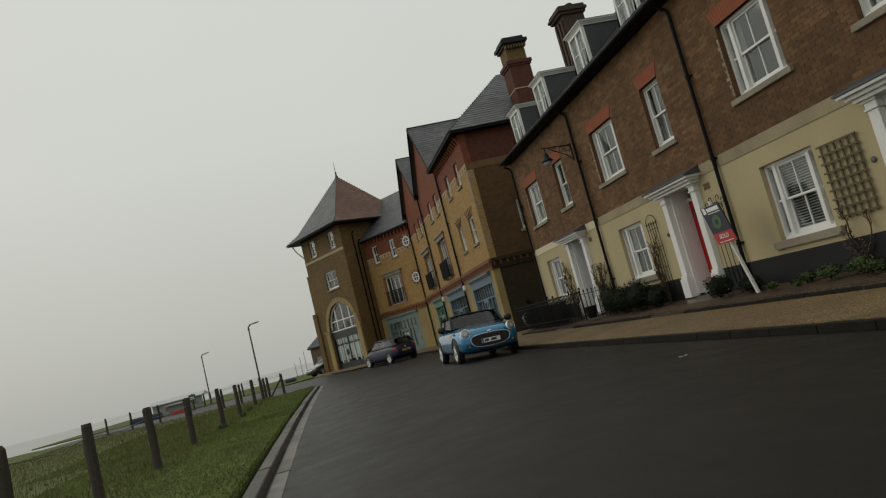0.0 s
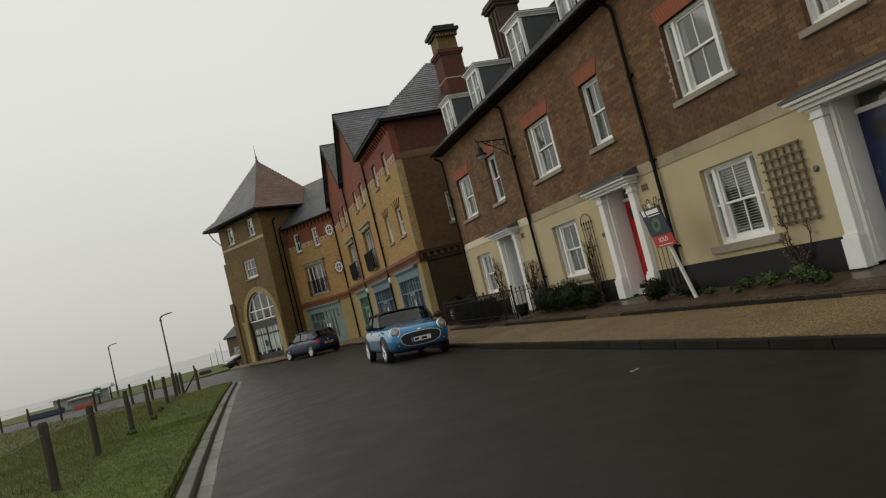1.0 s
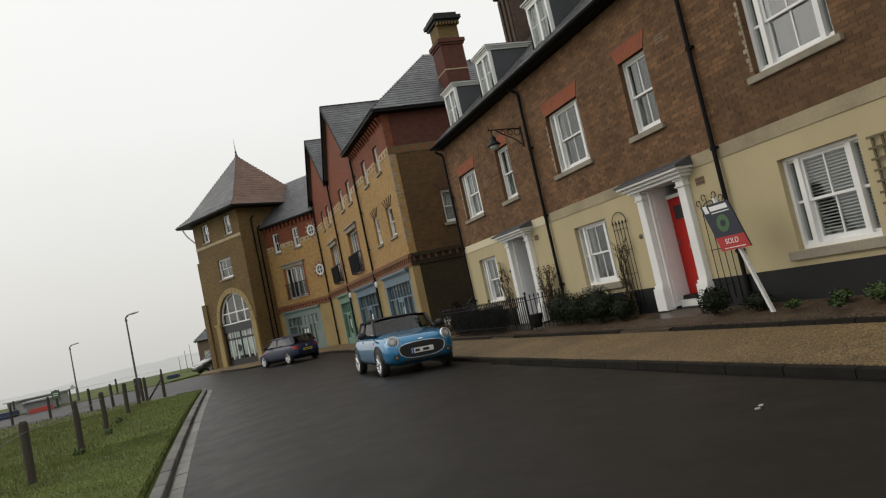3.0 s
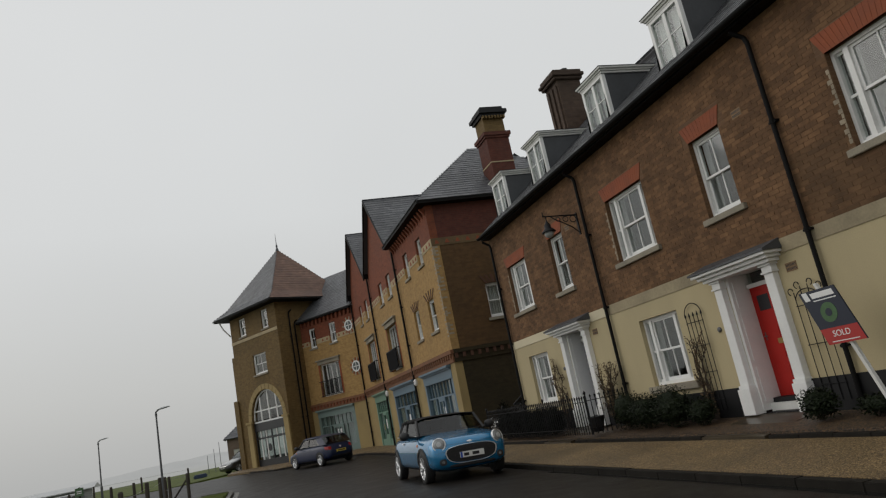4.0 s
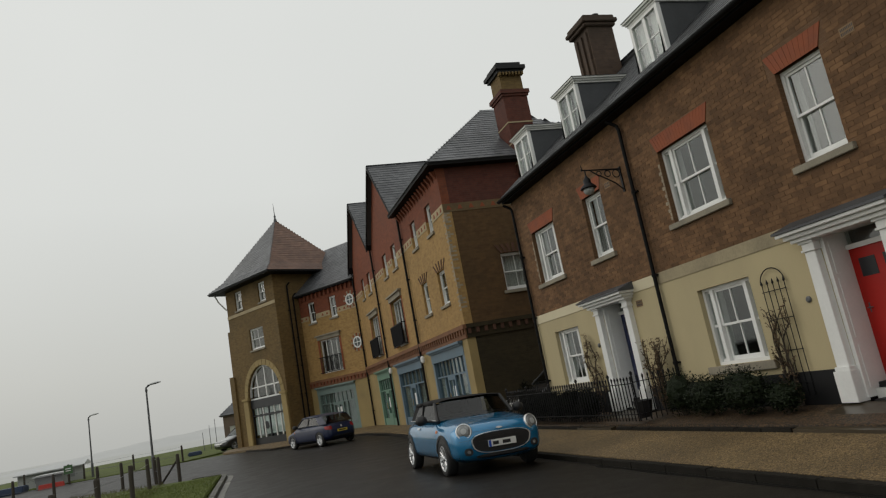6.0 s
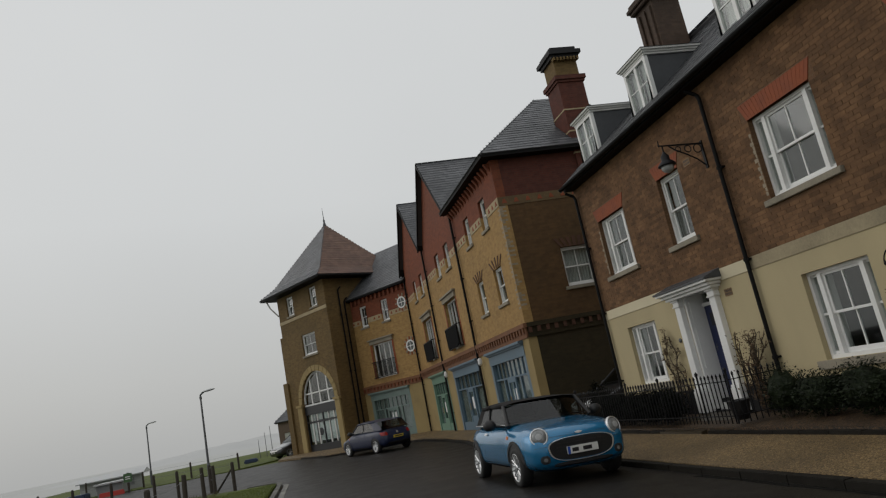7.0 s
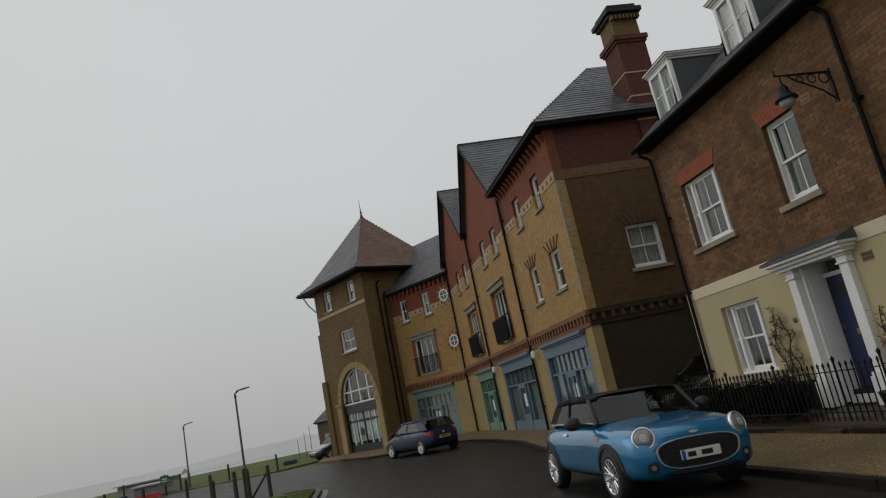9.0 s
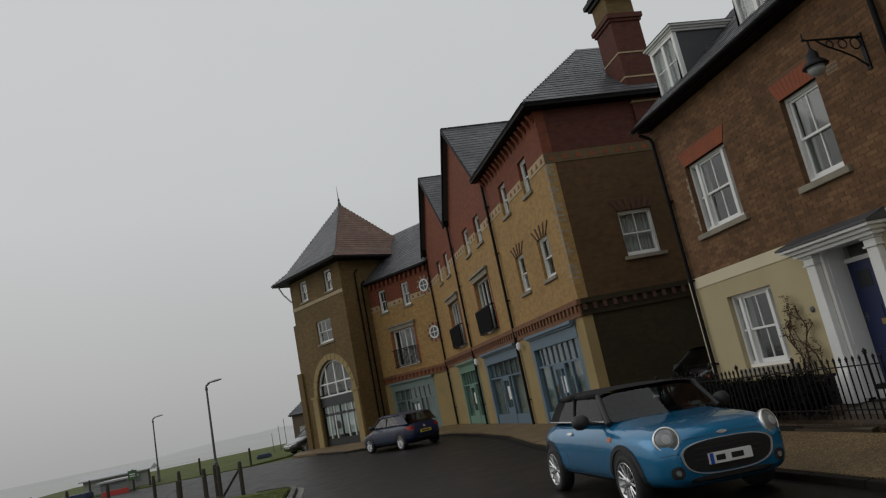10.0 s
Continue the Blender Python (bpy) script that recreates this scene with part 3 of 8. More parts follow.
def sash_window(parent, F, u0, u1, z0, z1, sides=0.0, bars=1, back=0.10, sill=SILL_STONE, drape=0.0, blind=False, sill_wide=0.12, sill_h=0.11):
    """A white box sash: outer frame, side lights, two sashes with bars, panes, sill and what hangs behind."""
    f = 0.055
    bm = boxes(F, (u0, u0 + f, back, back + 0.12, z0, z1), (u1 - f, u1, back, back + 0.12, z0, z1), (u0 + f, u1 - f, back, back + 0.12, z1 - f, z1), (u0 + f, u1 - f, back - 0.03, back + 0.12, z0, z0 + 0.06))
    win = part("window", bm, WHITE, parent, "white painted timber sash window")
    a, b, c, e = u0 + f, u1 - f, z0 + 0.06, z1 - f
    if sides:
        ia, ib = a + sides, b - sides
        for s0 in (ia, ib - 0.085):
            part("mullion", boxes(F, (s0, s0 + 0.085, back - 0.006, back + 0.11, c, e)), WHITE, win)
        for s0, s1 in ((a, ia), (ib, b)):
            for q0, q1 in (((c + e) / 2 - 0.02, (c + e) / 2 + 0.02), (c, c + 0.05), (e - 0.035, e)):
                part("side_sash_rail", boxes(F, (s0, s1, back + 0.05, back + 0.085, q0, q1)), WHITE, win)
            bm = bmesh.new()
            pane_in(bm, F, s0, s1, c + 0.05, e - 0.035, back + 0.066)
            ob = part("pane", bm, GLASS, win)
            ob.visible_shadow = False
        a, b = ia + 0.085, ib - 0.085
    mid = (c + e) / 2
    for name, lo, hi, dd in (("upper_sash", mid - 0.02, e, back + 0.03), ("lower_sash", c, mid + 0.02, back + 0.07)):
        r = 0.042
        foot = 0.075 if name == "lower_sash" else 0.04
        bm = boxes(F, (a, a + r, dd, dd + 0.04, lo, hi), (b - r, b, dd, dd + 0.04, lo, hi), (a + r, b - r, dd, dd + 0.04, lo, lo + foot), (a + r, b - r, dd, dd + 0.04, hi - 0.042, hi))
        part(name, bm, WHITE, win)
        for k in range(bars):
            m = a + (b - a) * (k + 1) / (bars + 1)
            part("glazing_bar", boxes(F, (m - 0.012, m + 0.012, dd + 0.006, dd + 0.034, lo + foot, hi - 0.042)), WHITE, win)
        for k in range(bars + 1):
            s0, s1 = a + (b - a) * k / (bars + 1), a + (b - a) * (k + 1) / (bars + 1)
            bm = bmesh.new()
            pane_in(bm, F, max(s0, a + r) + 0.001, min(s1, b - r) - 0.001, lo + foot, hi - 0.042, dd + 0.018)
            ob = part("pane", bm, GLASS, win)
            ob.visible_shadow = False
    if sill:
        part("sill", boxes(F, (u0 - sill_wide, u1 + sill_wide, -0.07, back + 0.02, z0 - sill_h, z0 - 0.004)), sill, win, "weathered stone sill", bevel=0.008)
    if drape:
        w = (u1 - u0) * drape
        for s0, s1 in ((u0 + 0.03, u0 + w), (u1 - w, u1 - 0.03)):
            n = 14
            bm = bmesh.new()
            for k in range(n):
                p0, p1 = s0 + (s1 - s0) * k / n, s0 + (s1 - s0) * (k + 1) / n
                w0, w1 = back + 0.2 + 0.03 * math.sin(k * 2.1), back + 0.2 + 0.03 * math.sin((k + 1) * 2.1)
                v = [bm.verts.new(F.at(*q)) for q in ((p0, w0, z0), (p1, w1, z0), (p1, w1, z1), (p0, w0, z1))]
                bm.faces.new(v)
            bmesh.ops.remove_doubles(bm, verts=bm.verts[:], dist=0.0005)
            part("curtain", bm, CURTAIN, win, "pale hanging curtain")
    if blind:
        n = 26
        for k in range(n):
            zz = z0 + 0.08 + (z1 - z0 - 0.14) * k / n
            part("slat", boxes(F, (u0 + 0.10, u1 - 0.10, back + 0.125, back + 0.145, zz, zz + 0.020)), SLAT_GREY, win, "white shutter slat greyed for shade" if k == 0 else "")
    return win


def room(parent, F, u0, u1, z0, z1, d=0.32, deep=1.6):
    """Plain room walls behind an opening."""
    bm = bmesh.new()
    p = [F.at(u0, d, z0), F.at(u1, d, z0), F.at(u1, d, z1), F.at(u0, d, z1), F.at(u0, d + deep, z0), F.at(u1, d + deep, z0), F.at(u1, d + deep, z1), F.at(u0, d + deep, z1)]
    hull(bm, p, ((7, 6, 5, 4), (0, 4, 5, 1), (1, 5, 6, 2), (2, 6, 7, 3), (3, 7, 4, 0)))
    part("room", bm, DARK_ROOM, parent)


def flat_arch(parent, F, u0, u1, z, rise=0.31, splay=0.14):
    """A splayed flat arch of rubbed red bricks, each brick tapered."""
    n = max(9, int((u1 - u0) / 0.075))
    for k in range(n):
        bm = bmesh.new()
        t0, t1 = k / n, (k + 1) / n
        lo0, lo1 = u0 + (u1 - u0) * t0 + 0.002, u0 + (u1 - u0) * t1 - 0.002
        hi0, hi1 = u0 - splay + (u1 - u0 + 2 * splay) * t0 + 0.002, u0 - splay + (u1 - u0 + 2 * splay) * t1 - 0.002
        hull(bm, [F.at(lo0, -0.012, z), F.at(lo1, -0.012, z), F.at(hi1, -0.012, z + rise), F.at(hi0, -0.012, z + rise), F.at(lo0, 0.06, z), F.at(lo1, 0.06, z), F.at(hi1, 0.06, z + rise), F.at(hi0, 0.06, z + rise)])
        part("arch_brick", bm, ARCH_RED, parent, "" if k else "rubbed red arch brick")


def downpipe(parent, F, u, z0, z1, d=-0.07, r=0.038, hopper=False):
    bm = bmesh.new()
    rod(bm, F.at(u, d, z0), F.at(u, d, z1), r, r, 10)
    z = z0 + 0.9
    while z < z1 - 0.3:
        rod(bm, F.at(u, d, z), F.at(u, d, z + 0.06), r + 0.012, r + 0.012, 10)
        box(bm, F, u - 0.075, u + 0.075, d - 0.01, 0.0, z + 0.01, z + 0.045)
        z += 1.75
    pipe_ob = part("downpipe", bm, BLACK_PIPE, parent, "black cast-iron downpipe")
    if hopper:
        part("hopper", prism(F, [(u - 0.09, z1 - 0.05), (u + 0.09, z1 - 0.05), (u + 0.17, z1 + 0.28), (u - 0.17, z1 + 0.28)], -0.24, 0.0), BLACK_PIPE, pipe_ob)
    else:
        part("swan_neck", pipe(bmesh.new(), [F.at(u, d, z1 - 0.02), F.at(u + 0.02, d - 0.02, z1 + 0.08), F.at(u + 0.10, d - 0.20, z1 + 0.22)], r, 8), BLACK_PIPE, pipe_ob)


def dormer(parent, F, uc, half=0.48, z0=7.08, z1=8.2, d0=0.42):
    """A lead-cheeked dormer with a white casement and a moulded, slightly hipped hood."""
    a, b = uc - half, uc + half
    back = lambda z: (z - 6.55) / 0.9 - 0.3  # noqa: E731
    dm = part("dormer", boxes(F, (a - 0.02, b + 0.02, d0 - 0.01, d0 + 0.3, z0 - 0.16, z0 - 0.07)), LEAD, parent, "lead-clad dormer with a white casement")
    for s in (a, b - 0.06):
        bm = bmesh.new()
        hull(bm, [F.at(s, d0, z0 - 0.1), F.at(s + 0.06, d0, z0 - 0.1), F.at(s + 0.06, d0, z1), F.at(s, d0, z1), F.at(s, back(z0 - 0.1) + 0.15, z0 - 0.1), F.at(s + 0.06, back(z0 - 0.1) + 0.15, z0 - 0.1), F.at(s + 0.06, back(z1) + 0.15, z1), F.at(s, back(z1) + 0.15, z1)])
        part("cheek", bm, LEAD, dm, "grey lead cheek")
    bm = boxes(F, (a - 0.012, a + 0.07, d0 - 0.03, d0 + 0.06, z0, z1), (b - 0.07, b + 0.012, d0 - 0.03, d0 + 0.06, z0, z1), (a + 0.07, b - 0.07, d0 - 0.03, d0 + 0.06, z1 - 0.07, z1), (a - 0.03, b + 0.03, d0 - 0.07, d0 + 0.06, z0 - 0.07, z0), (uc - 0.045, uc + 0.045, d0 - 0.02, d0 + 0.05, z0, z1 - 0.07))
    part("casement_frame", bm, WHITE, dm)
    zm = (z0 + z1) / 2
    for s0, s1 in ((a + 0.07, uc - 0.045), (uc + 0.045, b - 0.07)):
        part("glazing_bar", boxes(F, (s0, s1, d0, d0 + 0.03, zm - 0.012, zm + 0.012)), WHITE, dm)
        ob = part("pane", boxes(F, (s0, s1, d0 + 0.01, d0 + 0.016, z0, zm - 0.012), (s0, s1, d0 + 0.01, d0 + 0.016, zm + 0.012, z1 - 0.07)), GLASS, dm)
        ob.visible_shadow = False
        part("net_curtain", boxes(F, (s0, s1, d0 + 0.12, d0 + 0.125, z0, z1 - 0.07)), CURTAIN, dm)
    for k, (o, h0, h1) in enumerate(((0.04, 0.0, 0.05), (0.07, 0.05, 0.095), (0.11, 0.095, 0.14))):
        part("cornice", boxes(F, (a - o, b + o, d0 - o, back(z1) + 0.4, z1 + h0, z1 + h1)), WHITE_OLD, dm)
    o = 0.13
    bm = bmesh.new()
    zt = z1 + 0.144
    hull(bm, [F.at(a - o, d0 - o, zt), F.at(b + o, d0 - o, zt), F.at(b + o, back(zt) + 0.6, zt), F.at(a - o, back(zt) + 0.6, zt), F.at(uc - 0.12, d0 + 0.35, zt + 0.14), F.at(uc + 0.12, d0 + 0.35, zt + 0.14), F.at(uc + 0.12, back(zt) + 0.6, zt + 0.14), F.at(uc - 0.12, back(zt) + 0.6, zt + 0.14)])
    part("lead_roof", bm, LEAD, dm)


def panelled_door(parent, F, u0, u1, z0, z1, d, paint, word):
    door = part("door", boxes(F, (u0, u1, d, d + 0.05, z0, z1)), paint, parent, f"closed panelled {word} front door")
    w = u1 - u0
    rows = ((0.05, 0.27), (0.33, 0.62), (0.68, 0.95))
    for r0, r1 in rows:
        for c0, c1 in ((0.10, 0.46), (0.54, 0.90)):
            q = (u0 + w * c0, u0 + w * c1, z0 + (z1 - z0) * r0, z0 + (z1 - z0) * r1)
            if r0 > 0.6:
                part("glazed_panel", boxes(F, (q[0] + 0.03, q[1] - 0.03, d - 0.006, d + 0.01, q[2] + 0.18, q[3] - 0.06)), SHOP_BLACK, door)
            else:
                part("panel", boxes(F, (q[0], q[1], d - 0.012, d + 0.01, q[2], q[3])), paint, door, bevel=0.01)
    part("letter_plate", boxes(F, (u0 + w * 0.36, u0 + w * 0.64, d - 0.018, d, z0 + 0.86, z0 + 0.95)), BRASS, door, "aged brass letter plate", bevel=0.006)
    bm = rod(bmesh.new(), F.at(u1 - 0.09, d - 0.05, z0 + 1.02), F.at(u1 - 0.09, d, z0 + 1.02), 0.009)
    rod(bm, F.at(u1 - 0.17, d - 0.05, z0 + 1.02), F.at(u1 - 0.08, d - 0.05, z0 + 1.02), 0.008)
    box(bm, F, u1 - 0.105, u1 - 0.075, d - 0.01, d, z0 + 0.95, z0 + 1.09)
    part("handle", bm, LAMP_GREY, door, "small grey lever handle")
    return door


def porch(parent, F, uc, paint, word, zf=0.45):
    """The doorcase: panelled reveals, two tapered pilasters on plinths, moulded hood with a lead top, fanlight, door and step."""
    g = thing_part = part("doorcase", boxes(F, (uc - 0.52, uc - 0.455, 0.0, 0.5, zf + 0.02, 2.86), (uc + 0.455, uc + 0.52, 0.0, 0.5, zf + 0.02, 2.86), (uc - 0.455, uc + 0.455, 0.0, 0.5, 2.80, 2.86)), WHITE, parent, "white classical doorcase with pilasters and hood")
    for s in (-1, 1):
        c = uc + s * 0.635
        bm = bmesh.new()
        hull(bm, [F.at(c + u, d, z) for d in (-0.115, 0.05) for u, z in ((-0.11, zf + 0.46), (0.11, zf + 0.46), (0.098, 2.62), (-0.098, 2.62))])
        part("pilaster", bm, WHITE, g, bevel=0.006)
        part("pedestal", boxes(F, (c - 0.15, c + 0.15, -0.17, 0.05, zf - 0.02, zf + 0.42), (c - 0.13, c + 0.13, -0.145, 0.05, zf + 0.42, zf + 0.48)), WHITE, g, bevel=0.006)
        part("capital", boxes(F, (c - 0.13, c + 0.13, -0.145, 0.05, 2.62, 2.65), (c - 0.11, c + 0.11, -0.125, 0.05, 2.65, 2.74), (c - 0.14, c + 0.14, -0.155, 0.05, 2.74, 2.78)), WHITE, g, bevel=0.005)
    part("hood", boxes(F, (uc - 0.84, uc + 0.84, -0.22, 0.03, 2.78, 2.84), (uc - 0.89, uc + 0.89, -0.29, 0.03, 2.84, 2.90), (uc - 0.95, uc + 0.95, -0.37, 0.03, 2.90, 2.95)), WHITE, g, bevel=0.008)
    bm = bmesh.new()
    hull(bm, [F.at(uc - 0.98, -0.40, 2.952), F.at(uc + 0.98, -0.40, 2.952), F.at(uc + 0.98, 0.02, 2.952), F.at(uc - 0.98, 0.02, 2.952), F.at(uc - 0.98, -0.40, 2.985), F.at(uc + 0.98, -0.40, 2.985), F.at(uc + 0.95, 0.02, 3.13), F.at(uc - 0.95, 0.02, 3.13)])
    part("lead_top", bm, LEAD, g, "grey lead hood covering")
    part("transom", boxes(F, (uc - 0.455, uc + 0.455, 0.36, 0.48, 2.53, 2.60)), WHITE, g)
    ob = part("fanlight", boxes(F, (uc - 0.455, uc + 0.455, 0.42, 0.428, 2.60, 2.80)), GLASS, g, "plain fanlight pane")
    ob.visible_shadow = False
    for s in (-1, 1):
        for z0, z1 in ((zf + 0.15, zf + 0.75), (zf + 0.85, 2.15), (2.22, 2.70)):
            u = uc + s * 0.455
            part("reveal_panel", boxes(F, (min(u, u - s * 0.012), max(u, u - s * 0.012), 0.07, 0.33, z0, z1)), WHITE, g)
    panelled_door(parent, F, uc - 0.455, uc + 0.455, zf + 0.20, 2.53, 0.40, paint, word)
    part("threshold", boxes(F, (uc - 0.455, uc + 0.455, 0.22, 0.5, zf + 0.12, zf + 0.198)), PLINTH, parent, "dark door threshold")
    part("step", boxes(F, (uc - 0.455, uc + 0.455, 0.15, 0.5, zf - 0.05, zf + 0.12)), WHITE_OLD, parent)
    room(parent, F, uc - 0.5, uc + 0.5, 0.5, 2.9, 0.52, 1.0)
    return thing_part


# ---- ground ----
bm = bmesh.new()
v = [bm.verts.new(p) for p in ((-22, -40, 0), (70, -40, 0), (70, 100, 0), (-5, 92, 0), (-15, 67, 0), (-22, 45, 0))]
for p in v:
    p.co.z = -0.06
bm.faces.new(v)
# the plateau breaks off into the mist to the west and north
far = [(-40, -60), (-40, 50), (-30, 80), (-14, 115), (90, 125), (90, -60)]
inf = [(-4000, -4000), (-4000, 600), (-3000, 3000), (-600, 4000), (4000, 4000), (4000, -4000)]
order = [v[0], v[5], v[4], v[3], v[2], v[1]]
ring1 = [bm.verts.new((x, y, -6)) for x, y in far]
for k in range(6):
    j = (k + 1) % 6
    bm.faces.new((order[k], order[j], ring1[j], ring1[k]))
ground = solid("ground", bm, GRASS, "rough green turf on a plateau", "ground")
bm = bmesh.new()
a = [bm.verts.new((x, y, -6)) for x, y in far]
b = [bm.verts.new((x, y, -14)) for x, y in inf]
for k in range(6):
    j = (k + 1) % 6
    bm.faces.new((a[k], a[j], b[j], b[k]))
solid("backdrop_lowland", bm, MIST_FIELD, "far lowland coloured pale for mist", "backdrop")
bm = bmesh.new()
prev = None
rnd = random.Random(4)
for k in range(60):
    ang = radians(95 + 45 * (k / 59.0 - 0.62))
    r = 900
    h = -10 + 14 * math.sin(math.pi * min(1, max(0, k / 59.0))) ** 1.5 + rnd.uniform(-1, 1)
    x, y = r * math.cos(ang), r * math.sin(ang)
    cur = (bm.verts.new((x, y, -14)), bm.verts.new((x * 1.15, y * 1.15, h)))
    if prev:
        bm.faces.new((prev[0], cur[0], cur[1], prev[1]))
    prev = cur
solid("backdrop_hill", bm, FAR_HILL, "far hillside coloured pale for mist", "backdrop", smooth=True)


def sheet(name, outline, z, mat, label, category, thick=0.05, zf=None):
    """A slab of ground over an outline; zf gives the height at a place."""
    bm = bmesh.new()
    top = [bm.verts.new((x, y, zf(x, y) if zf else z)) for x, y in outline]
    low = [bm.verts.new((p.co.x, p.co.y, p.co.z - thick)) for p in top]
    f = bm.faces.new(top)
    n = len(top)
    for k in range(n):
        bm.faces.new((top[k], low[k], low[(k + 1) % n], top[(k + 1) % n]))
    bmesh.ops.triangulate(bm, faces=[f])
    return solid(name, bm, mat, label, category)


KERB_X = 6.33


def left_edge(y):
    """The west kerb's line: nearly straight, bending in a little northward."""
    return -0.08 + 0.0006 * max(0.0, y - 6) ** 2


def arc(cx, cy, r, a0, a1, n=10):
    return [(cx + r * math.cos(radians(a0 + (a1 - a0) * k / n)), cy + r * math.sin(radians(a0 + (a1 - a0) * k / n))) for k in range(n + 1)]


west = [(left_edge(y), y) for y in np.linspace(-12, 33, 16)]
tip = arc(left_edge(33) - 1.3, 33.6, 1.3, 0, 80, 8)


def farther(pts, k=1.06):
    """The junction's lines, set back with the block behind them."""
    return [(0.9 + (x - 0.9) * k, 8.0 + (y - 8.0) * k) for x, y in pts]


lane_south = [(-2.0, 36.2), (-6.0, 39.0), (-12.0, 45.0), (-20.0, 55.0)]
lane_north = [(-17.0, 63.0), (-8.5, 58.2), *farther([(-3.0, 53.6), (-0.2, 52.6), (1.2, 49.8)])]
far_kerb = farther([(2.4, 45.6), (3.6, 44.3), (5.4, 43.8), (6.2, 43.0), (6.7, 41.2), (6.85, 37.0), (6.75, 33.2)]) + [(6.5, 30.4), (KERB_X, 27.5)]
east = [(KERB_X, y) for y in (22, 16, 10, 4, -2, -12)]


def road_z(x, y):
    """The crown of the carriageway, which dies away towards the junction."""
    a = left_edge(y)
    mid, half = (a + KERB_X) / 2, (KERB_X - a) / 2 - 0.30
    fade = max(0.0, min(1.0, (30.0 - y) / 6.0))
    return 0.11 * fade * max(0.0, 1.0 - ((x - mid) / half) ** 2)


def build_road():
    bm = bmesh.new()
    rows = []
    for y in np.linspace(-12, 27.5, 40):
        a = left_edge(y)
        rows.append([bm.verts.new((a + (KERB_X - a) * k / 14, y, road_z(a + (KERB_X - a) * k / 14, y))) for k in range(15)])
    for p, q in zip(rows, rows[1:]):
        for k in range(14):
            bm.faces.new((p[k], p[k + 1], q[k + 1], q[k]))
    bend = [(x, y) for x, y in west if y > 27.6]
    far_out = bend + tip + lane_south + lane_north + far_kerb[:-1]
    ring = [bm.verts.new((x, y, 0.0)) for x, y in far_out]
    f = bm.faces.new([*rows[-1][::-1], *ring])
    bmesh.ops.triangulate(bm, faces=[f])
    return solid("road", bm, ASPHALT, "wet dark asphalt street", "road", smooth=True)


build_road()


def pave_z(x, y):
    return 0.085 + max(0.0, min(1.0, (x - KERB_X) / 1.7)) * 0.13


sheet("pavement", [(KERB_X + 0.14, -12), (8.0, -12), (8.0, 25.9), (16, 25.9), (16, 30.9), (8.9, 30.9), (6.64, 30.4), (KERB_X + 0.14, 27.5)], 0, PAVING, "tan bound-gravel footway", "pavement", 0.12, pave_z)
back_walk = [(6.64, 30.4), *farther([(8.6, 29.6), (8.6, 47.9), (4.6, 53.5), (3.9, 52.2), (1.2, 56.9), (0.2, 56.3), (-0.1, 52.7), (1.3, 49.9)])] + [(x + 0.10, y + 0.10) for x, y in far_kerb[:5]] + [(x + 0.14, y) for x, y in far_kerb[5:8]]
sheet("pavement_north", back_walk, 0.13, PAVING, "tan footway before the shops", "pavement", 0.12, lambda x, y: 0.125 + 0.02 * max(0, min(1, (x - 6.6) / 2)))
sheet("verge", [(x - 0.30, y) for x, y in west] + [(x - 0.2, y - 0.22) for x, y in tip] + [(-2.2, 35.7), (-6.3, 38.4), (-12.4, 44.5), (-20.4, 54.5), (-25.5, 55), (-25.5, -12)], 0.09, GRASS, "mown green grass verge", "verge", 0.12)
sheet("far_verge", [*farther([(-3.0, 54.2)]), (-8.5, 58.8), (-17.0, 63.6), (-25, 68), (-25, 100), (1.0, 100), (0.0, 60.0)], 0.03, GRASS, "rough grass beyond the lane", "verge", 0.1)
sheet("front_bed", [(8.12, -12), (9.16, -12), (9.16, 25.3), (8.12, 25.3)], 0.40, BED, "front garden bed of soil and gravel", "garden bed", 0.2, lambda x, y: 0.30 + (x - 8.12) * 0.096)


def kerb_run(name, pts, mat, w, z0, z1, step, label, out=1, piece="kerb_stone"):
    """Kerb stones laid end to end along a line; each stone is a piece of its own."""
    holder = thing(name, pts[0][0], pts[0][1], 0, label, "kerb", kind="structure")
    rnd = random.Random(len(pts))
    dense = []
    for (x0, y0), (x1, y1) in zip(pts, pts[1:]):
        dist = math.hypot(x1 - x0, y1 - y0)
        n = max(1, round(dist / step))
        for k in range(n):
            dense.append(((x0 + (x1 - x0) * k / n, y0 + (y1 - y0) * k / n), (x0 + (x1 - x0) * (k + 1) / n, y0 + (y1 - y0) * (k + 1) / n)))
    for (x0, y0), (x1, y1) in dense:
        F = Face(x0, y0, x1 - x0, y1 - y0, (y1 - y0) * out, -(x1 - x0) * out)
        dist = math.hypot(x1 - x0, y1 - y0)
        j = rnd.uniform(-0.003, 0.003)
        part(piece, boxes(F, (0.002, dist - 0.002, j, w + j, z0, z1 + rnd.uniform(-0.004, 0.004))), mat, holder, bevel=0.008)
    return holder


EAST = Face(9.15, 0, 0, 1, 1, 0)


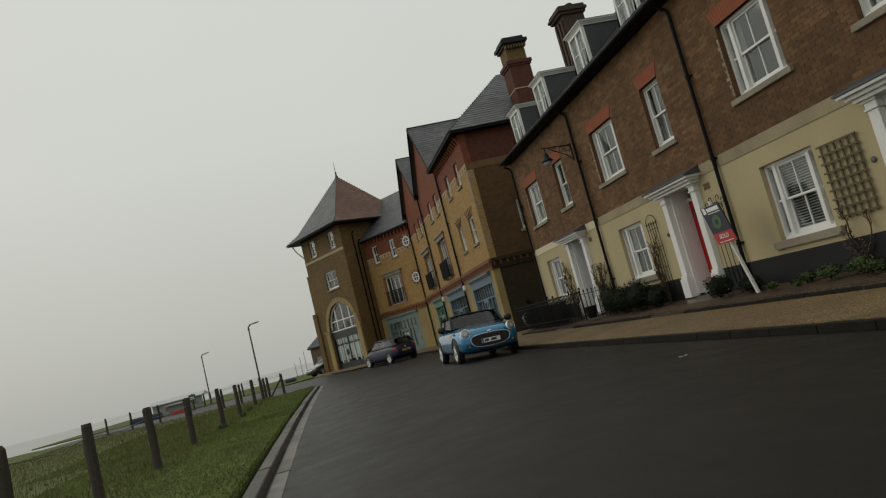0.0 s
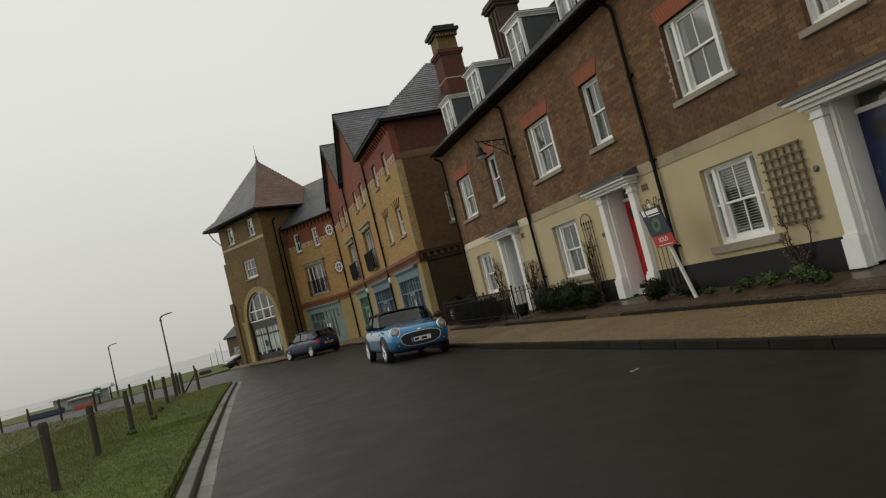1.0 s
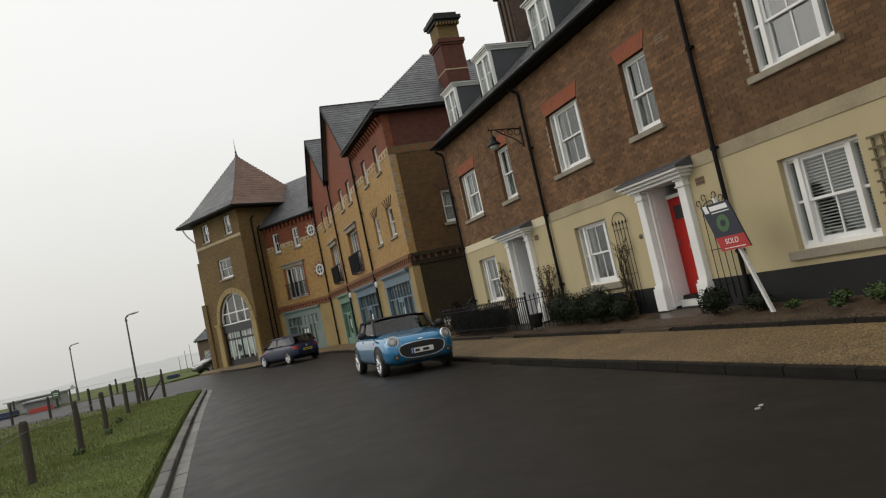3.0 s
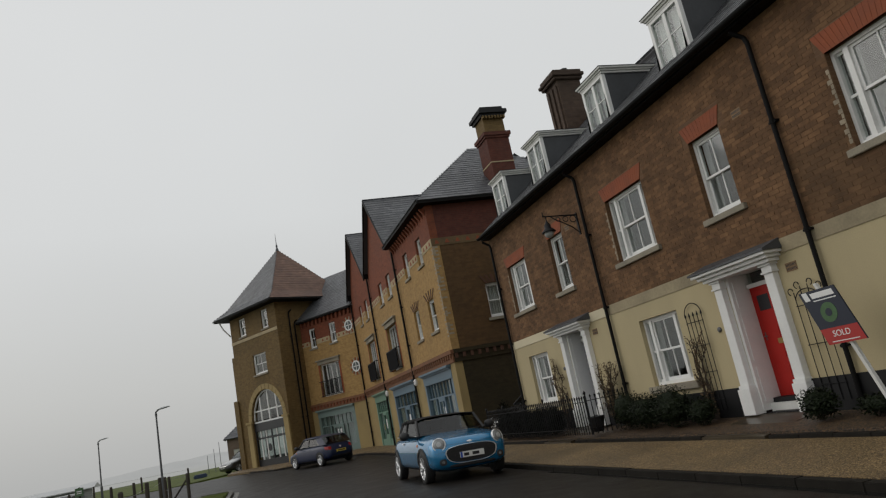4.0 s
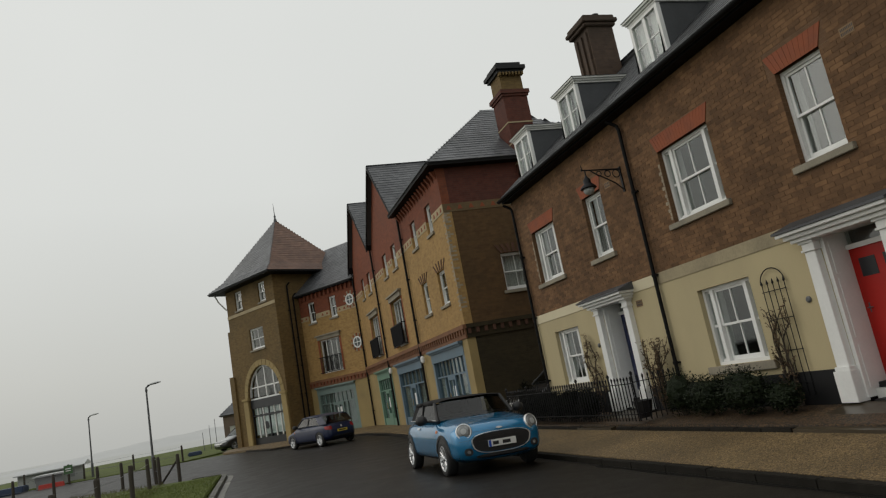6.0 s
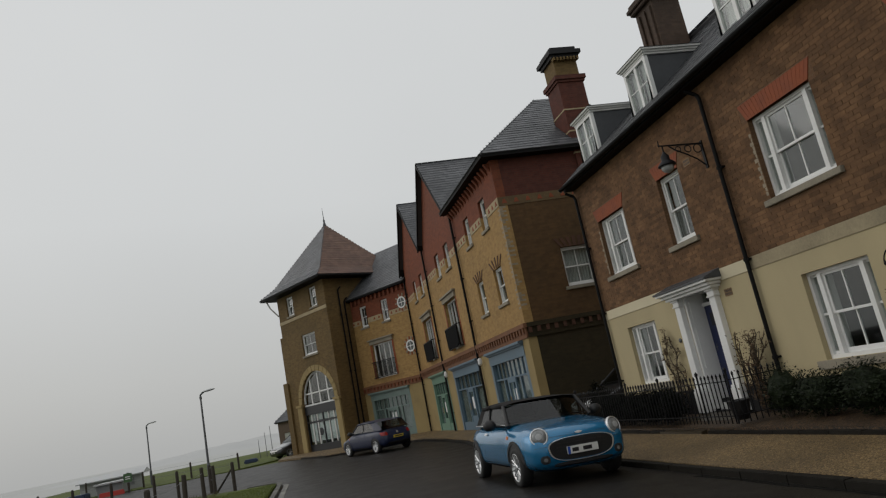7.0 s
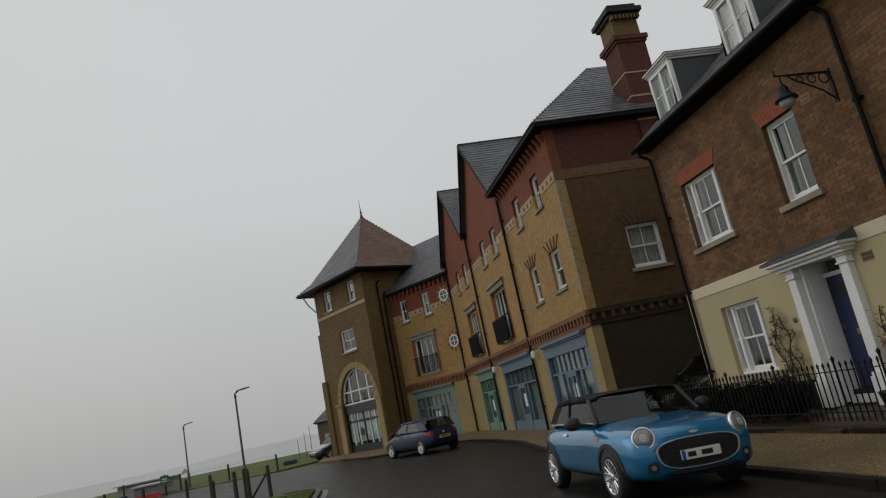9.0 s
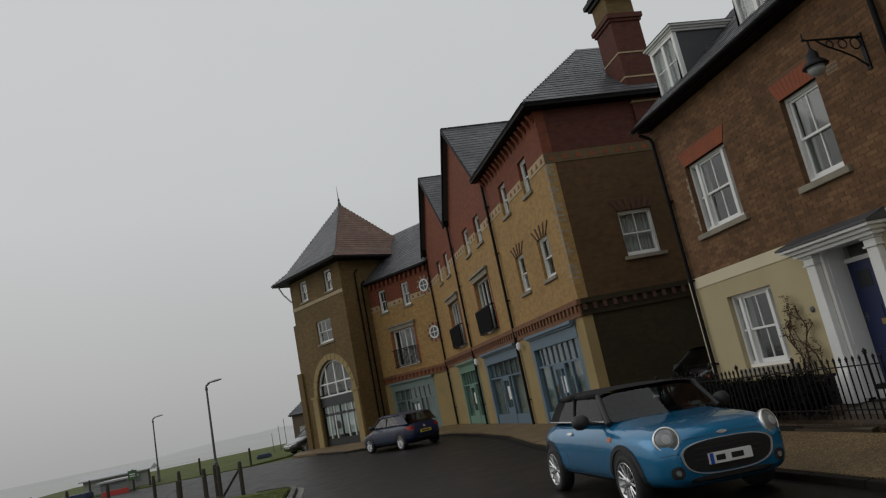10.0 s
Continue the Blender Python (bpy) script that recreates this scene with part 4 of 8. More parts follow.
# ---- the terrace of three houses ----
def lay_bricks(parent, F, u0, u1, z0, z1, holes, near=None):
    """Bricks laid in stretcher bond round the openings, a little proud of their joints; near: the stretch laid brick by brick."""
    verts, faces, row = [], [], 0
    z = z0 + 0.005
    while z + 0.065 <= z1:
        u = u0 - (0.1125 if row % 2 else 0.0)
        cuts = sorted((h[0], h[1]) for h in holes if h[2] < z + 0.065 and h[3] > z)
        while u < u1:
            spans = [(max(u, u0), min(u + 0.215, u1))]
            for a, b in cuts:
                spans = [q for p in spans for q in ((p[0], min(p[1], a)), (max(p[0], b), p[1])) if q[1] - q[0] > 0.02]
            for a, b in spans:
                if b - a < 0.03:
                    continue
                if near and near[0] < a and b < near[1] and z < near[2]:
                    part("brick", boxes(F, (a, b, -0.004, 0.0, z, z + 0.065)), BRICK_LOOSE, parent)
                    continue
                d = -0.003 - 0.002 * ((row * 7 + int(u * 31)) % 5) / 4
                n = len(verts)
                for dd in (d, 0.0):
                    verts += [F.at(a, dd, z) - OFF[parent], F.at(b, dd, z) - OFF[parent], F.at(b, dd, z + 0.065) - OFF[parent], F.at(a, dd, z + 0.065) - OFF[parent]]
                faces += [(n, n + 1, n + 2, n + 3), (n, n + 4, n + 5, n + 1), (n + 1, n + 5, n + 6, n + 2), (n + 2, n + 6, n + 7, n + 3), (n + 3, n + 7, n + 4, n)]
            u += 0.225
        z += 0.075
        row += 1
    me = bpy.data.meshes.new("brickwork")
    me.from_pydata(verts, [], faces)
    me.materials.append(BRICK_LAID)
    ob = new("brickwork", me)
    ob.parent = parent
    tagged(ob, kind="stuff")


def terrace_house(y0, y1, uc, wide, narrow, low, dormers, paint, word, label, band, end=False, extra=False):
    """wide, narrow, low: the upper wide, upper narrow and ground windows as (y0, y1)."""
    F = EAST
    h = thing("terrace_house", 9.15, y0, 0, label, "house", "terrace houses")
    zb, zs = 2.87, 3.09
    hole_w, hole_n, hole_l = (*wide, 3.87, 5.30), (*narrow, 3.87, 5.33), (*low, 1.14, 2.53)
    door = (uc - 0.52, uc + 0.52, 0.40, 2.86)
    part("plinth", wall(F, y0, y1, 0.2, 0.90, [door], 0.33, -0.03), PLINTH, h, "black painted plinth")
    part("ground_wall", wall(F, y0, y1, 0.90, zb, [hole_l, door]), RENDER_CREAM, h, "cream rendered ground-floor wall", face=F)
    part("string_course", wall(F, y0, y1, zb, zs, [], 0.315, -0.015), band, h, "projecting render band")
    part("upper_wall", wall(F, y0, y1, zs, 6.55, [hole_w, hole_n]), BRICK_BROWN, h, "brown brick upper wall", face=F)
    part("rear_wall", wall(F, y0, y1, 0, 6.55, [], 0.3, 8.2), BRICK_BROWN, h, face=F)
    if end:
        G = Face(9.15, y1, 1, 0, 0, -1)
        part("end_wall", wall(G, 0.302, 8.2, 0, 6.55, [], 0.3), BRICK_BROWN, h, face=G)
        part("gable_wall", prism(G, [(0.0, 6.552), (8.5, 6.552), (4.3, 10.2)], 0.0, 0.3), BRICK_BROWN, h, face=G)
        part("corner_render", boxes(F, (y1 + 0.002, y1 + 0.03, -0.015, 0.3, 0.2, zs)), RENDER_PALE, h)
    part("party_wall", wall(Face(9.45, y0, 1, 0, 0, 1), 0.002, 7.9, 0.2, 6.5, [], 0.1, 0.01), DARK_ROOM, h)
    sash_window(h, F, *wide, 3.87, 5.30, sides=0.15, drape=0.2)
    sash_window(h, F, *narrow, 3.87, 5.33, drape=0.16)
    sash_window(h, F, *low, 1.14, 2.53, sides=0.15, drape=0.0 if extra else 0.22, blind=extra, sill_wide=0.16, sill_h=0.14)
    for u in (wide, narrow):
        flat_arch(h, F, u[0], u[1], 5.30 if u == wide else 5.33)
    for u, a, b in ((wide, 3.6, 5.6), (narrow, 3.6, 5.6), (low, 0.9, 2.7)):
        room(h, F, u[0] - 0.25, u[1] + 0.25, a, b)
    porch(h, F, uc, paint, word)
    gaps = [(u[0] - 0.15, u[1] + 0.15, zt, zt + 0.32) for u, zt in ((wide, 5.30), (narrow, 5.33))] + [(u[0] - 0.125, u[1] + 0.125, 3.75, 3.88) for u in (wide, narrow)]
    lay_bricks(h, F, y0 + 0.002, y1 - 0.002, zs, 6.47, [hole_w, hole_n, *gaps], (9.0, 12.9, 4.2) if extra else None)
    # pale limed brick ends beside the wide window
    for k in range(15):
        z, w = 3.95 + k * 0.075, (0.035 if k % 2 else 0.075) * (0.7 + 0.6 * ((k * 5) % 7) / 6)
        part("limed_brick", boxes(F, (wide[1] + 0.012, wide[1] + 0.012 + w, -0.008, 0.0, z, z + 0.065)), LIMED, h, "pale limed brick" if k == 0 else "")
    # eaves: soffit, gutter and roof
    part("soffit", boxes(F, (y0, y1, -0.27, 0.0, 6.47, 6.55)), BLACK_PIPE, h, "black eaves board")
    bm = bmesh.new()
    n = 8
    prof = [(-0.30 - 0.06 + 0.065 * math.cos(math.pi + math.pi * k / n), 6.56 + 0.065 * math.sin(math.pi + math.pi * k / n)) for k in range(n + 1)]
    rows = [[bm.verts.new(F.at(u, d, z)) for d, z in prof] for u in (y0, y1)]
    for k in range(n):
        bm.faces.new((rows[0][k], rows[0][k + 1], rows[1][k + 1], rows[1][k]))
    bmesh.ops.solidify(bm, geom=bm.faces[:], thickness=0.008)
    part("gutter", bm, BLACK_PIPE, h, "black half-round gutter")
    e = y1 + (0.18 if end else 0.0)
    slope(h, [(8.82, y0, 6.58), (8.82, e, 6.58), (13.45, e, 10.25), (13.45, y0, 10.25)], SLATE_BASE, SLATE, seed=int(y0 * 10))
    slope(h, [(18.0, e, 6.6), (18.0, y0, 6.6), (13.45, y0, 10.25), (13.45, e, 10.25)], SLATE_BASE, SLATE, width=0.6, gauge=0.5, seed=3)
    part("ridge", rod(bmesh.new(), (13.45, y0, 10.27), (13.45, e, 10.27), 0.11, sides=8), SLATE_BASE, h)
    for u in dormers:
        dormer(h, F, u)
    for u, z in ((uc - 1.03, 2.62), (uc - 0.88, 5.30)):
        bm = boxes(F, (u - 0.115, u + 0.115, -0.008, 0.02, z - 0.07, z + 0.07))
        vent = part("air_brick", bm, VENT_CLAY, h, "clay air brick")
        for k in range(8):
            for r in (-0.03, 0.03):
                part("slot", boxes(F, (u - 0.10 + k * 0.026, u - 0.088 + k * 0.026, -0.0105, 0.0, z + r - 0.02, z + r + 0.02)), PLATE_INK, vent)
    part("doorbell", lathe(bmesh.new(), F.at(uc + 1.0, 0.0, 1.95), [(0.05, 0.0), (0.05, 0.02), (0.03, 0.035)], 10, (-1, 0, 0)), LAMP_GREY, h, "small round grey plaque")
    return h


terrace_house(19.12, 25.22, 20.95, (22.90, 24.27), (20.42, 21.27), (22.80, 24.12), (24.47, 21.55), DOOR_NAVY, "navy", "brown brick house, cream ground floor, navy door", RENDER_PALE, end=True)
terrace_house(12.93, 19.12, 14.52, (16.64, 18.13), (14.12, 14.97), (16.63, 18.00), (18.05, 15.10), DOOR_RED, "red", "brown brick house, cream ground floor, red door", STONE_BAND)
terrace_house(5.70, 12.93, 8.28, (10.33, 11.77), (7.88, 8.76), (10.40, 11.78), (11.95, 8.70), DOOR_NAVY, "navy", "brown brick house with white shutters, navy door", STONE_BAND, extra=True)
terrace_house(-1.0, 5.70, 1.2, (3.2, 4.5), (0.8, 1.6), (3.2, 4.4), (4.6, 1.6), DOOR_NAVY, "navy", "brown brick terrace house, cream ground floor", STONE_BAND)
for u, top in ((25.06, 6.2), (19.08, 6.2), (12.92, 6.2), (5.66, 6.2)):
    owner = [o for o in ROOT if o.name.startswith("terrace_house") and o.parent is None]
    downpipe(min(owner, key=lambda o: abs(o.location.y - (u - (5.7 if u > 20 else 0)))), EAST, u, 0.38, top)


def stack_chimney(x, y, label):
    """A tall ribbed brick stack on the ridge, with oversailing courses."""
    c = thing("chimney_stack", x, y, 9.4, label, "chimney")
    F = Face(x, y, 0, 1, 1, 0)
    part("shaft", boxes(F, (-0.44, 0.44, -0.44, 0.44, 9.0, 11.45)), BRICK_STACK, c, face=F)
    for k in range(3):
        u = -0.29 + 0.29 * k
        part("rib", boxes(F, (u - 0.07, u + 0.07, -0.50, -0.44, 9.6, 11.3)), BRICK_STACK, c, face=F)
    bm = boxes(F, (-0.53, 0.53, -0.56, 0.52, 11.45, 11.56), (-0.60, 0.60, -0.62, 0.58, 11.56, 11.68), (-0.54, 0.54, -0.56, 0.52, 11.68, 11.80))
    part("cap", bm, BRICK_STACK, c, face=F, bevel=0.02)
    for k in range(3):
        part("flue", lathe(bmesh.new(), F.at(-0.3 + 0.3 * k, 0, 11.8), [(0.13, 0), (0.14, 0.1), (0.10, 0.12)], 12), PLINTH, c)


stack_chimney(12.75, 24.5, "tall brown brick chimney on the terrace ridge")
stack_chimney(12.75, 12.9, "brown brick chimney on the terrace ridge")

# ---- the gabled corner building ----
GF = Face(8.5, 0, 0, 1, 1, 0)
GS = Face(8.5, 29.4, 1, 0, 0, 1)
gb = thing("gabled_building", 8.5, 29.4, 0, "yellow and red brick corner building with shops below", "building")
shops = ((30.0, 34.15), (35.6, 40.4), (41.75, 45.5))
upper = ((30.85, 31.58), (33.15, 33.9), (36.9, 37.75), (38.9, 39.75), (43.2, 44.0), (45.1, 45.8))
lower = ((30.5, 31.45), (32.9, 33.75))
juliet = ((37.3, 39.5), (42.8, 44.9))
mid_holes = [(a, b, 4.5, 5.75) for a, b in lower] + [(a, b, 3.80, 5.95) for a, b in juliet]
up_holes = [(a, b, 7.22, 8.32) for a, b in upper]
part("pier_wall", wall(GF, 29.4, 48.0, 0, 3.1, [(a, b, 0.1, 3.1) for a, b in shops]), BUFF_PIER, gb, "buff rendered shop-front piers", face=GF)
part("front_wall", wall(GF, 29.4, 48.0, 3.1, 7.75, mid_holes + up_holes), BRICK_YELLOW, gb, "yellow brick front wall", face=GF)
part("upper_front_wall", wall(GF, 29.4, 48.0, 7.75, 9.25, up_holes), BRICK_RED, gb, "red brick upper wall", face=GF)
for a, b in ((35.65, 41.8), (41.8, 48.0)):
    part("gable", prism(GF, [(a, 9.252), (b, 9.252), ((a + b) / 2, 12.5)], 0.0, 0.3), BRICK_RED, gb, "steep red brick gable", face=GF)
# these side walls carry their shade in darker brick colours
part("side_wall", wall(GS, 0.302, 12.0, 0, 3.1, []), BRICK_SHADE, gb, "olive-brown side wall darkened for shade", face=GS)
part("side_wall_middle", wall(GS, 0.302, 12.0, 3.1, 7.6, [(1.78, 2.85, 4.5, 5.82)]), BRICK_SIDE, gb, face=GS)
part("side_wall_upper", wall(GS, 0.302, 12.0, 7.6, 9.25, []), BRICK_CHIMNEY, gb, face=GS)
sash_window(gb, GS, 1.78, 2.85, 4.5, 5.82, drape=0.49)
room(gb, GS, 1.5, 3.15, 4.3, 6.0)
part("rear_wall", wall(GF, 29.4, 48.0, 0, 9.25, [], 0.3, 8.0), BRICK_OLIVE, gb, face=GF)
# string course and corbels
part("string_course", boxes(GF, (29.28, 48.0, -0.12, 0.0, 3.42, 3.56), (29.34, 48.0, -0.05, 0.0, 3.1, 3.42)), BRICK_STRING, gb, "moulded red brick string course")
# side course and corbels coloured darker than the front's, for shade
part("side_string_course", boxes(GS, (0.0, 12.0, -0.12, 0.0, 3.42, 3.56), (0.0, 12.0, -0.05, 0.0, 3.1, 3.42)), BRICK_SHADE, gb, face=GS)
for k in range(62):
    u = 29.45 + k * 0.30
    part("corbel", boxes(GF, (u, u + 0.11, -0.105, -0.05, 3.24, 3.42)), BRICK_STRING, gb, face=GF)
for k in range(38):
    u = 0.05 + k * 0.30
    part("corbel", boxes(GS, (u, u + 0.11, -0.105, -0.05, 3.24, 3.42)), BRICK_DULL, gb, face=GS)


def motif_band(parent, F, u0, u1, z, skip=(), mat=CREAM_MOTIF):
    """A cream band with a row of small raised crosses."""
    spans, s = [], u0
    for a, b in sorted(skip):
        if a > s:
            spans.append((s, a))
        s = max(s, b)
    spans.append((s, u1))
    for a, b in spans:
        if b - a < 0.02:
            continue
        band = part("band", boxes(F, (a, b, -0.018, 0.0, z, z + 0.30)), mat, parent, "patterned brick band")
        for k in range(int((b - a) / 0.42)):
            c = a + 0.21 + k * 0.42
            part("motif", prism(F, [(c - 0.09, z + 0.08), (c + 0.09, z + 0.08), (c + 0.03, z + 0.22), (c - 0.03, z + 0.22)], -0.03, -0.018), ARCH_RED, band, "" if k else "raised red brick motif")


motif_band(gb, GF, 29.4, 48.0, 7.5, [(a - 0.04, b + 0.04) for a, b in upper])
# same band as the front, browned on this side for shade
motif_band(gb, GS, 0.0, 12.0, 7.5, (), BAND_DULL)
for a, b in upper:
    sash_window(gb, GF, a, b, 7.22, 8.32, bars=0, sill_wide=0.08)
    room(gb, GF, a - 0.2, b + 0.2, 7.0, 8.5)
for a, b in lower:
    sash_window(gb, GF, a, b, 4.5, 5.75, bars=0, sill_wide=0.08)
    room(gb, GF, a - 0.2, b + 0.2, 4.3, 6.0)
    for k in range(5):
        t = (k - 2) / 2
        c = (a + b) / 2
        bm = bmesh.new()
        lo, hi, w = c + t * (b - a) * 0.42, c + t * (b - a) * 0.78, 0.045
        hull(bm, [GF.at(lo - w, -0.02, 5.76), GF.at(lo + w, -0.02, 5.76), GF.at(hi + w, -0.02, 6.12 - 0.05 * abs(t)), GF.at(hi - w, -0.02, 6.12 - 0.05 * abs(t)), GF.at(lo - w, 0.02, 5.76), GF.at(lo + w, 0.02, 5.76), GF.at(hi + w, 0.02, 6.12 - 0.05 * abs(t)), GF.at(hi - w, 0.02, 6.12 - 0.05 * abs(t))])
        part("arch_brick", bm, BRICK_DULL, gb)


def french_window(parent, F, u0, u1, z0, z1, draped=False):
    """White glazed doors behind an iron balcony guard, under a flat moulded hood."""
    win = part("french_window", boxes(F, (u0, u0 + 0.07, 0.14, 0.24, z0, z1), (u1 - 0.07, u1, 0.14, 0.24, z0, z1), (u0 + 0.07, u1 - 0.07, 0.14, 0.24, z1 - 0.07, z1), (u0 + 0.07, u1 - 0.07, 0.14, 0.24, z0, z0 + 0.12)), WHITE, parent, "white french window with an iron guard")
    n = 4
    for k in range(1, n):
        u = u0 + (u1 - u0) * k / n
        part("glazing_bar", boxes(F, (u - 0.03, u + 0.03, 0.15, 0.22, z0 + 0.12, z1 - 0.07)), WHITE, win)
    for k in range(n):
        a, b = u0 + (u1 - u0) * k / n + 0.03, u0 + (u1 - u0) * (k + 1) / n - 0.03
        ob = part("pane", boxes(F, (a, b, 0.18, 0.186, z0 + 0.12, z1 - 0.07)), GLASS, win)
        ob.visible_shadow = False
    part("hood", boxes(F, (u0 - 0.22, u1 + 0.22, -0.16, 0.0, z1 + 0.24, z1 + 0.32), (u0 - 0.12, u1 + 0.12, -0.08, 0.0, z1 + 0.02, z1 + 0.24)), SILL_STONE, win, "flat moulded stone hood")
    for u in (u0 - 0.14, u1):
        part("quoin", boxes(F, (u, u + 0.14, -0.015, 0.0, z0, z1)), ARCH_RED, win)
    zt = z0 + 1.0
    guard = part("balcony_guard", boxes(F, (u0 - 0.05, u1 + 0.05, -0.205, -0.165, zt - 0.045, zt)), BLACK_IRON, win, "black iron balcony guard")
    part("lower_rail", boxes(F, (u0 - 0.05, u1 + 0.05, -0.20, -0.17, z0 + 0.02, z0 + 0.06)), BLACK_IRON, guard)
    for u in (u0 - 0.05, u1 + 0.02):
        part("side_rail", boxes(F, (u, u + 0.03, -0.163, 0.0, zt - 0.04, zt)), BLACK_IRON, guard)
        part("side_rail", boxes(F, (u, u + 0.03, -0.168, 0.0, z0 + 0.02, z0 + 0.06)), BLACK_IRON, guard)
    k = u0 + 0.03
    while k < u1:
        part("bar", rod(bmesh.new(), F.at(k, -0.185, z0 + 0.02), F.at(k, -0.185, zt - 0.02), 0.016, sides=5), BLACK_IRON, guard)
        k += 0.095
    if draped:
        part("cloth", prism(F, [(u0 + 0.02, z0 + 0.16), (u0 + 0.5, z0 + 0.0), (u1 - 0.1, z0 + 0.12), (u1 + 0.0, zt - 0.05), (u0 + 0.0, zt - 0.05)], -0.225, -0.207), CLOTH, guard, "black cloth hung over the guard")
    room(parent, F, u0 - 0.2, u1 + 0.2, z0 - 0.2, z1 + 0.2)


for a, b in juliet:
    french_window(gb, GF, a, b, 3.80, 5.95, True)


def shop_front(parent, F, u0, u1, z0, z1, paint, word, lights=4, doors=True):
    """A painted timber shop front: pilasters, fascia with cornice, transom lights, stall riser and glazed doors."""
    s = part("shop_front", boxes(F, (u0, u1, -0.02, 0.20, z1 - 0.5, z1 - 0.16)), paint, parent, f"{word} painted timber shop front")
    for q in (u0, u1 - 0.22):
        part("pilaster", boxes(F, (q, q + 0.22, 0.0, 0.20, z0, z1 - 0.5)), paint, s)
    part("window_backing", boxes(F, (u0 + 0.22, u1 - 0.22, 0.19, 0.2, z0 + 0.45, z1 - 0.5)), SHOP_FILM, s, "dull whitened backing behind the glass")
    part("cornice", boxes(F, (u0 - 0.05, u1 + 0.05, -0.18, 0.15, z1 - 0.10, z1 - 0.01), (u0, u1, -0.10, 0.15, z1 - 0.16, z1 - 0.10)), paint, s, bevel=0.01)
    a, b, zt = u0 + 0.22, u1 - 0.22, z1 - 1.05
    part("transom", boxes(F, (a, b, 0.06, 0.16, zt - 0.06, zt)), paint, s)
    part("stall_riser", boxes(F, (a, b, 0.05, 0.18, z0, z0 + 0.45)), paint, s)
    n = lights * 2
    for k in range(1, n):
        u = a + (b - a) * k / n
        part("mullion", boxes(F, (u - 0.02, u + 0.02, 0.07, 0.15, zt, z1 - 0.5)), paint, s)
    for k in range(1, lights):
        u = a + (b - a) * k / lights
        part("mullion", boxes(F, (u - 0.05, u + 0.05, 0.06, 0.16, z0 + 0.45, zt - 0.06)), paint, s)
    for k in range(lights):
        c0, c1 = a + (b - a) * k / lights + 0.05, a + (b - a) * (k + 1) / lights - 0.05
        ob = part("pane", boxes(F, (c0, c1, 0.10, 0.106, z0 + 0.45, zt - 0.06), (c0, c1, 0.10, 0.106, zt, z1 - 0.5)), SHOP_GLASS, s)
        ob.visible_shadow = False
    c = (u0 + u1) / 2
    if doors:
        leaf = part("door", boxes(F, (c - 0.46, c - 0.34, 0.03, 0.09, z0, zt - 0.06), (c + 0.34, c + 0.46, 0.03, 0.09, z0, zt - 0.06), (c - 0.34, c + 0.34, 0.03, 0.09, zt - 0.2, zt - 0.06), (c - 0.34, c + 0.34, 0.03, 0.09, z0, z0 + 0.7)), paint, s, "glazed shop door")
        part("handle", boxes(F, (c + 0.37, c + 0.40, 0.0, 0.03, z0 + 0.95, z0 + 1.25)), BRASS, leaf)
        part("notice", boxes(F, (c - 0.22, c + 0.16, 0.085, 0.09, z0 + 1.0, z0 + 1.5)), SIGN_WHITE, leaf, "white paper notice")
    room(parent, F, u0 - 0.1, u1 + 0.1, z0 - 0.05, z1 + 0.1, 0.31, 2.2)


shop_front(gb, GF, *shops[0], 0.13, 3.1, SHOP_BLUE, "slate blue")
shop_front(gb, GF, *shops[1], 0.13, 3.1, SHOP_BLUE, "slate blue", 3)
shop_front(gb, GF, *shops[2], 0.13, 3.1, SHOP_GREEN, "sage green", 3)
for u in (35.35, 41.75, 47.8):
    downpipe(gb, GF, u, 0.13, 9.2, -0.09, 0.05, hopper=True)
for u in (34.9, 41.2):
    part("shop_lamp", lathe(bmesh.new(), GF.at(u, -0.16, 2.75), [(0.05, 0.0), (0.09, 0.06), (0.09, 0.22), (0.03, 0.28)], 10), SIGN_WHITE, gb, "small white wall lamp")
# eaves corbels and gutter
for k in range(16):
    u = 29.5 + k * 0.38
    bm = bmesh.new()
    hull(bm, [GF.at(u, -0.02, 8.78), GF.at(u + 0.14, -0.02, 8.78), GF.at(u + 0.14, -0.20, 9.05), GF.at(u, -0.20, 9.05), GF.at(u, 0.0, 8.70), GF.at(u + 0.14, 0.0, 8.70), GF.at(u + 0.14, 0.0, 9.05), GF.at(u, 0.0, 9.05)])
    part("eaves_corbel", bm, BRICK_RED, gb, face=GF)
part("eaves_board", boxes(GF, (29.0, 35.65, -0.40, 0.0, 9.12, 9.24)), BLACK_PIPE, gb, "dark boxed eaves and gutter")
part("eaves_board", boxes(GS, (0.002, 12.3, -0.40, -0.002, 9.12, 9.24)), BLACK_PIPE, gb)
E_, PK = 9.24, 12.6
slope(gb, [(8.08, 28.98, E_), (8.08, 35.65, E_), (12.1, 35.65, PK), (12.1, 32.7, PK)], SLATE_BASE, SLATE, seed=11)
slope(gb, [(16.9, 28.98, E_), (8.08, 28.98, E_), (12.1, 32.7, PK), (12.95, 32.7, PK)], SLATE_BASE, SLATE, seed=12)
slope(gb, [(16.9, 48.0, E_), (16.9, 28.98, E_), (12.95, 32.7, PK), (12.9, 48.0, PK)], SLATE_BASE, SLATE, 0.6, 0.5, seed=13)
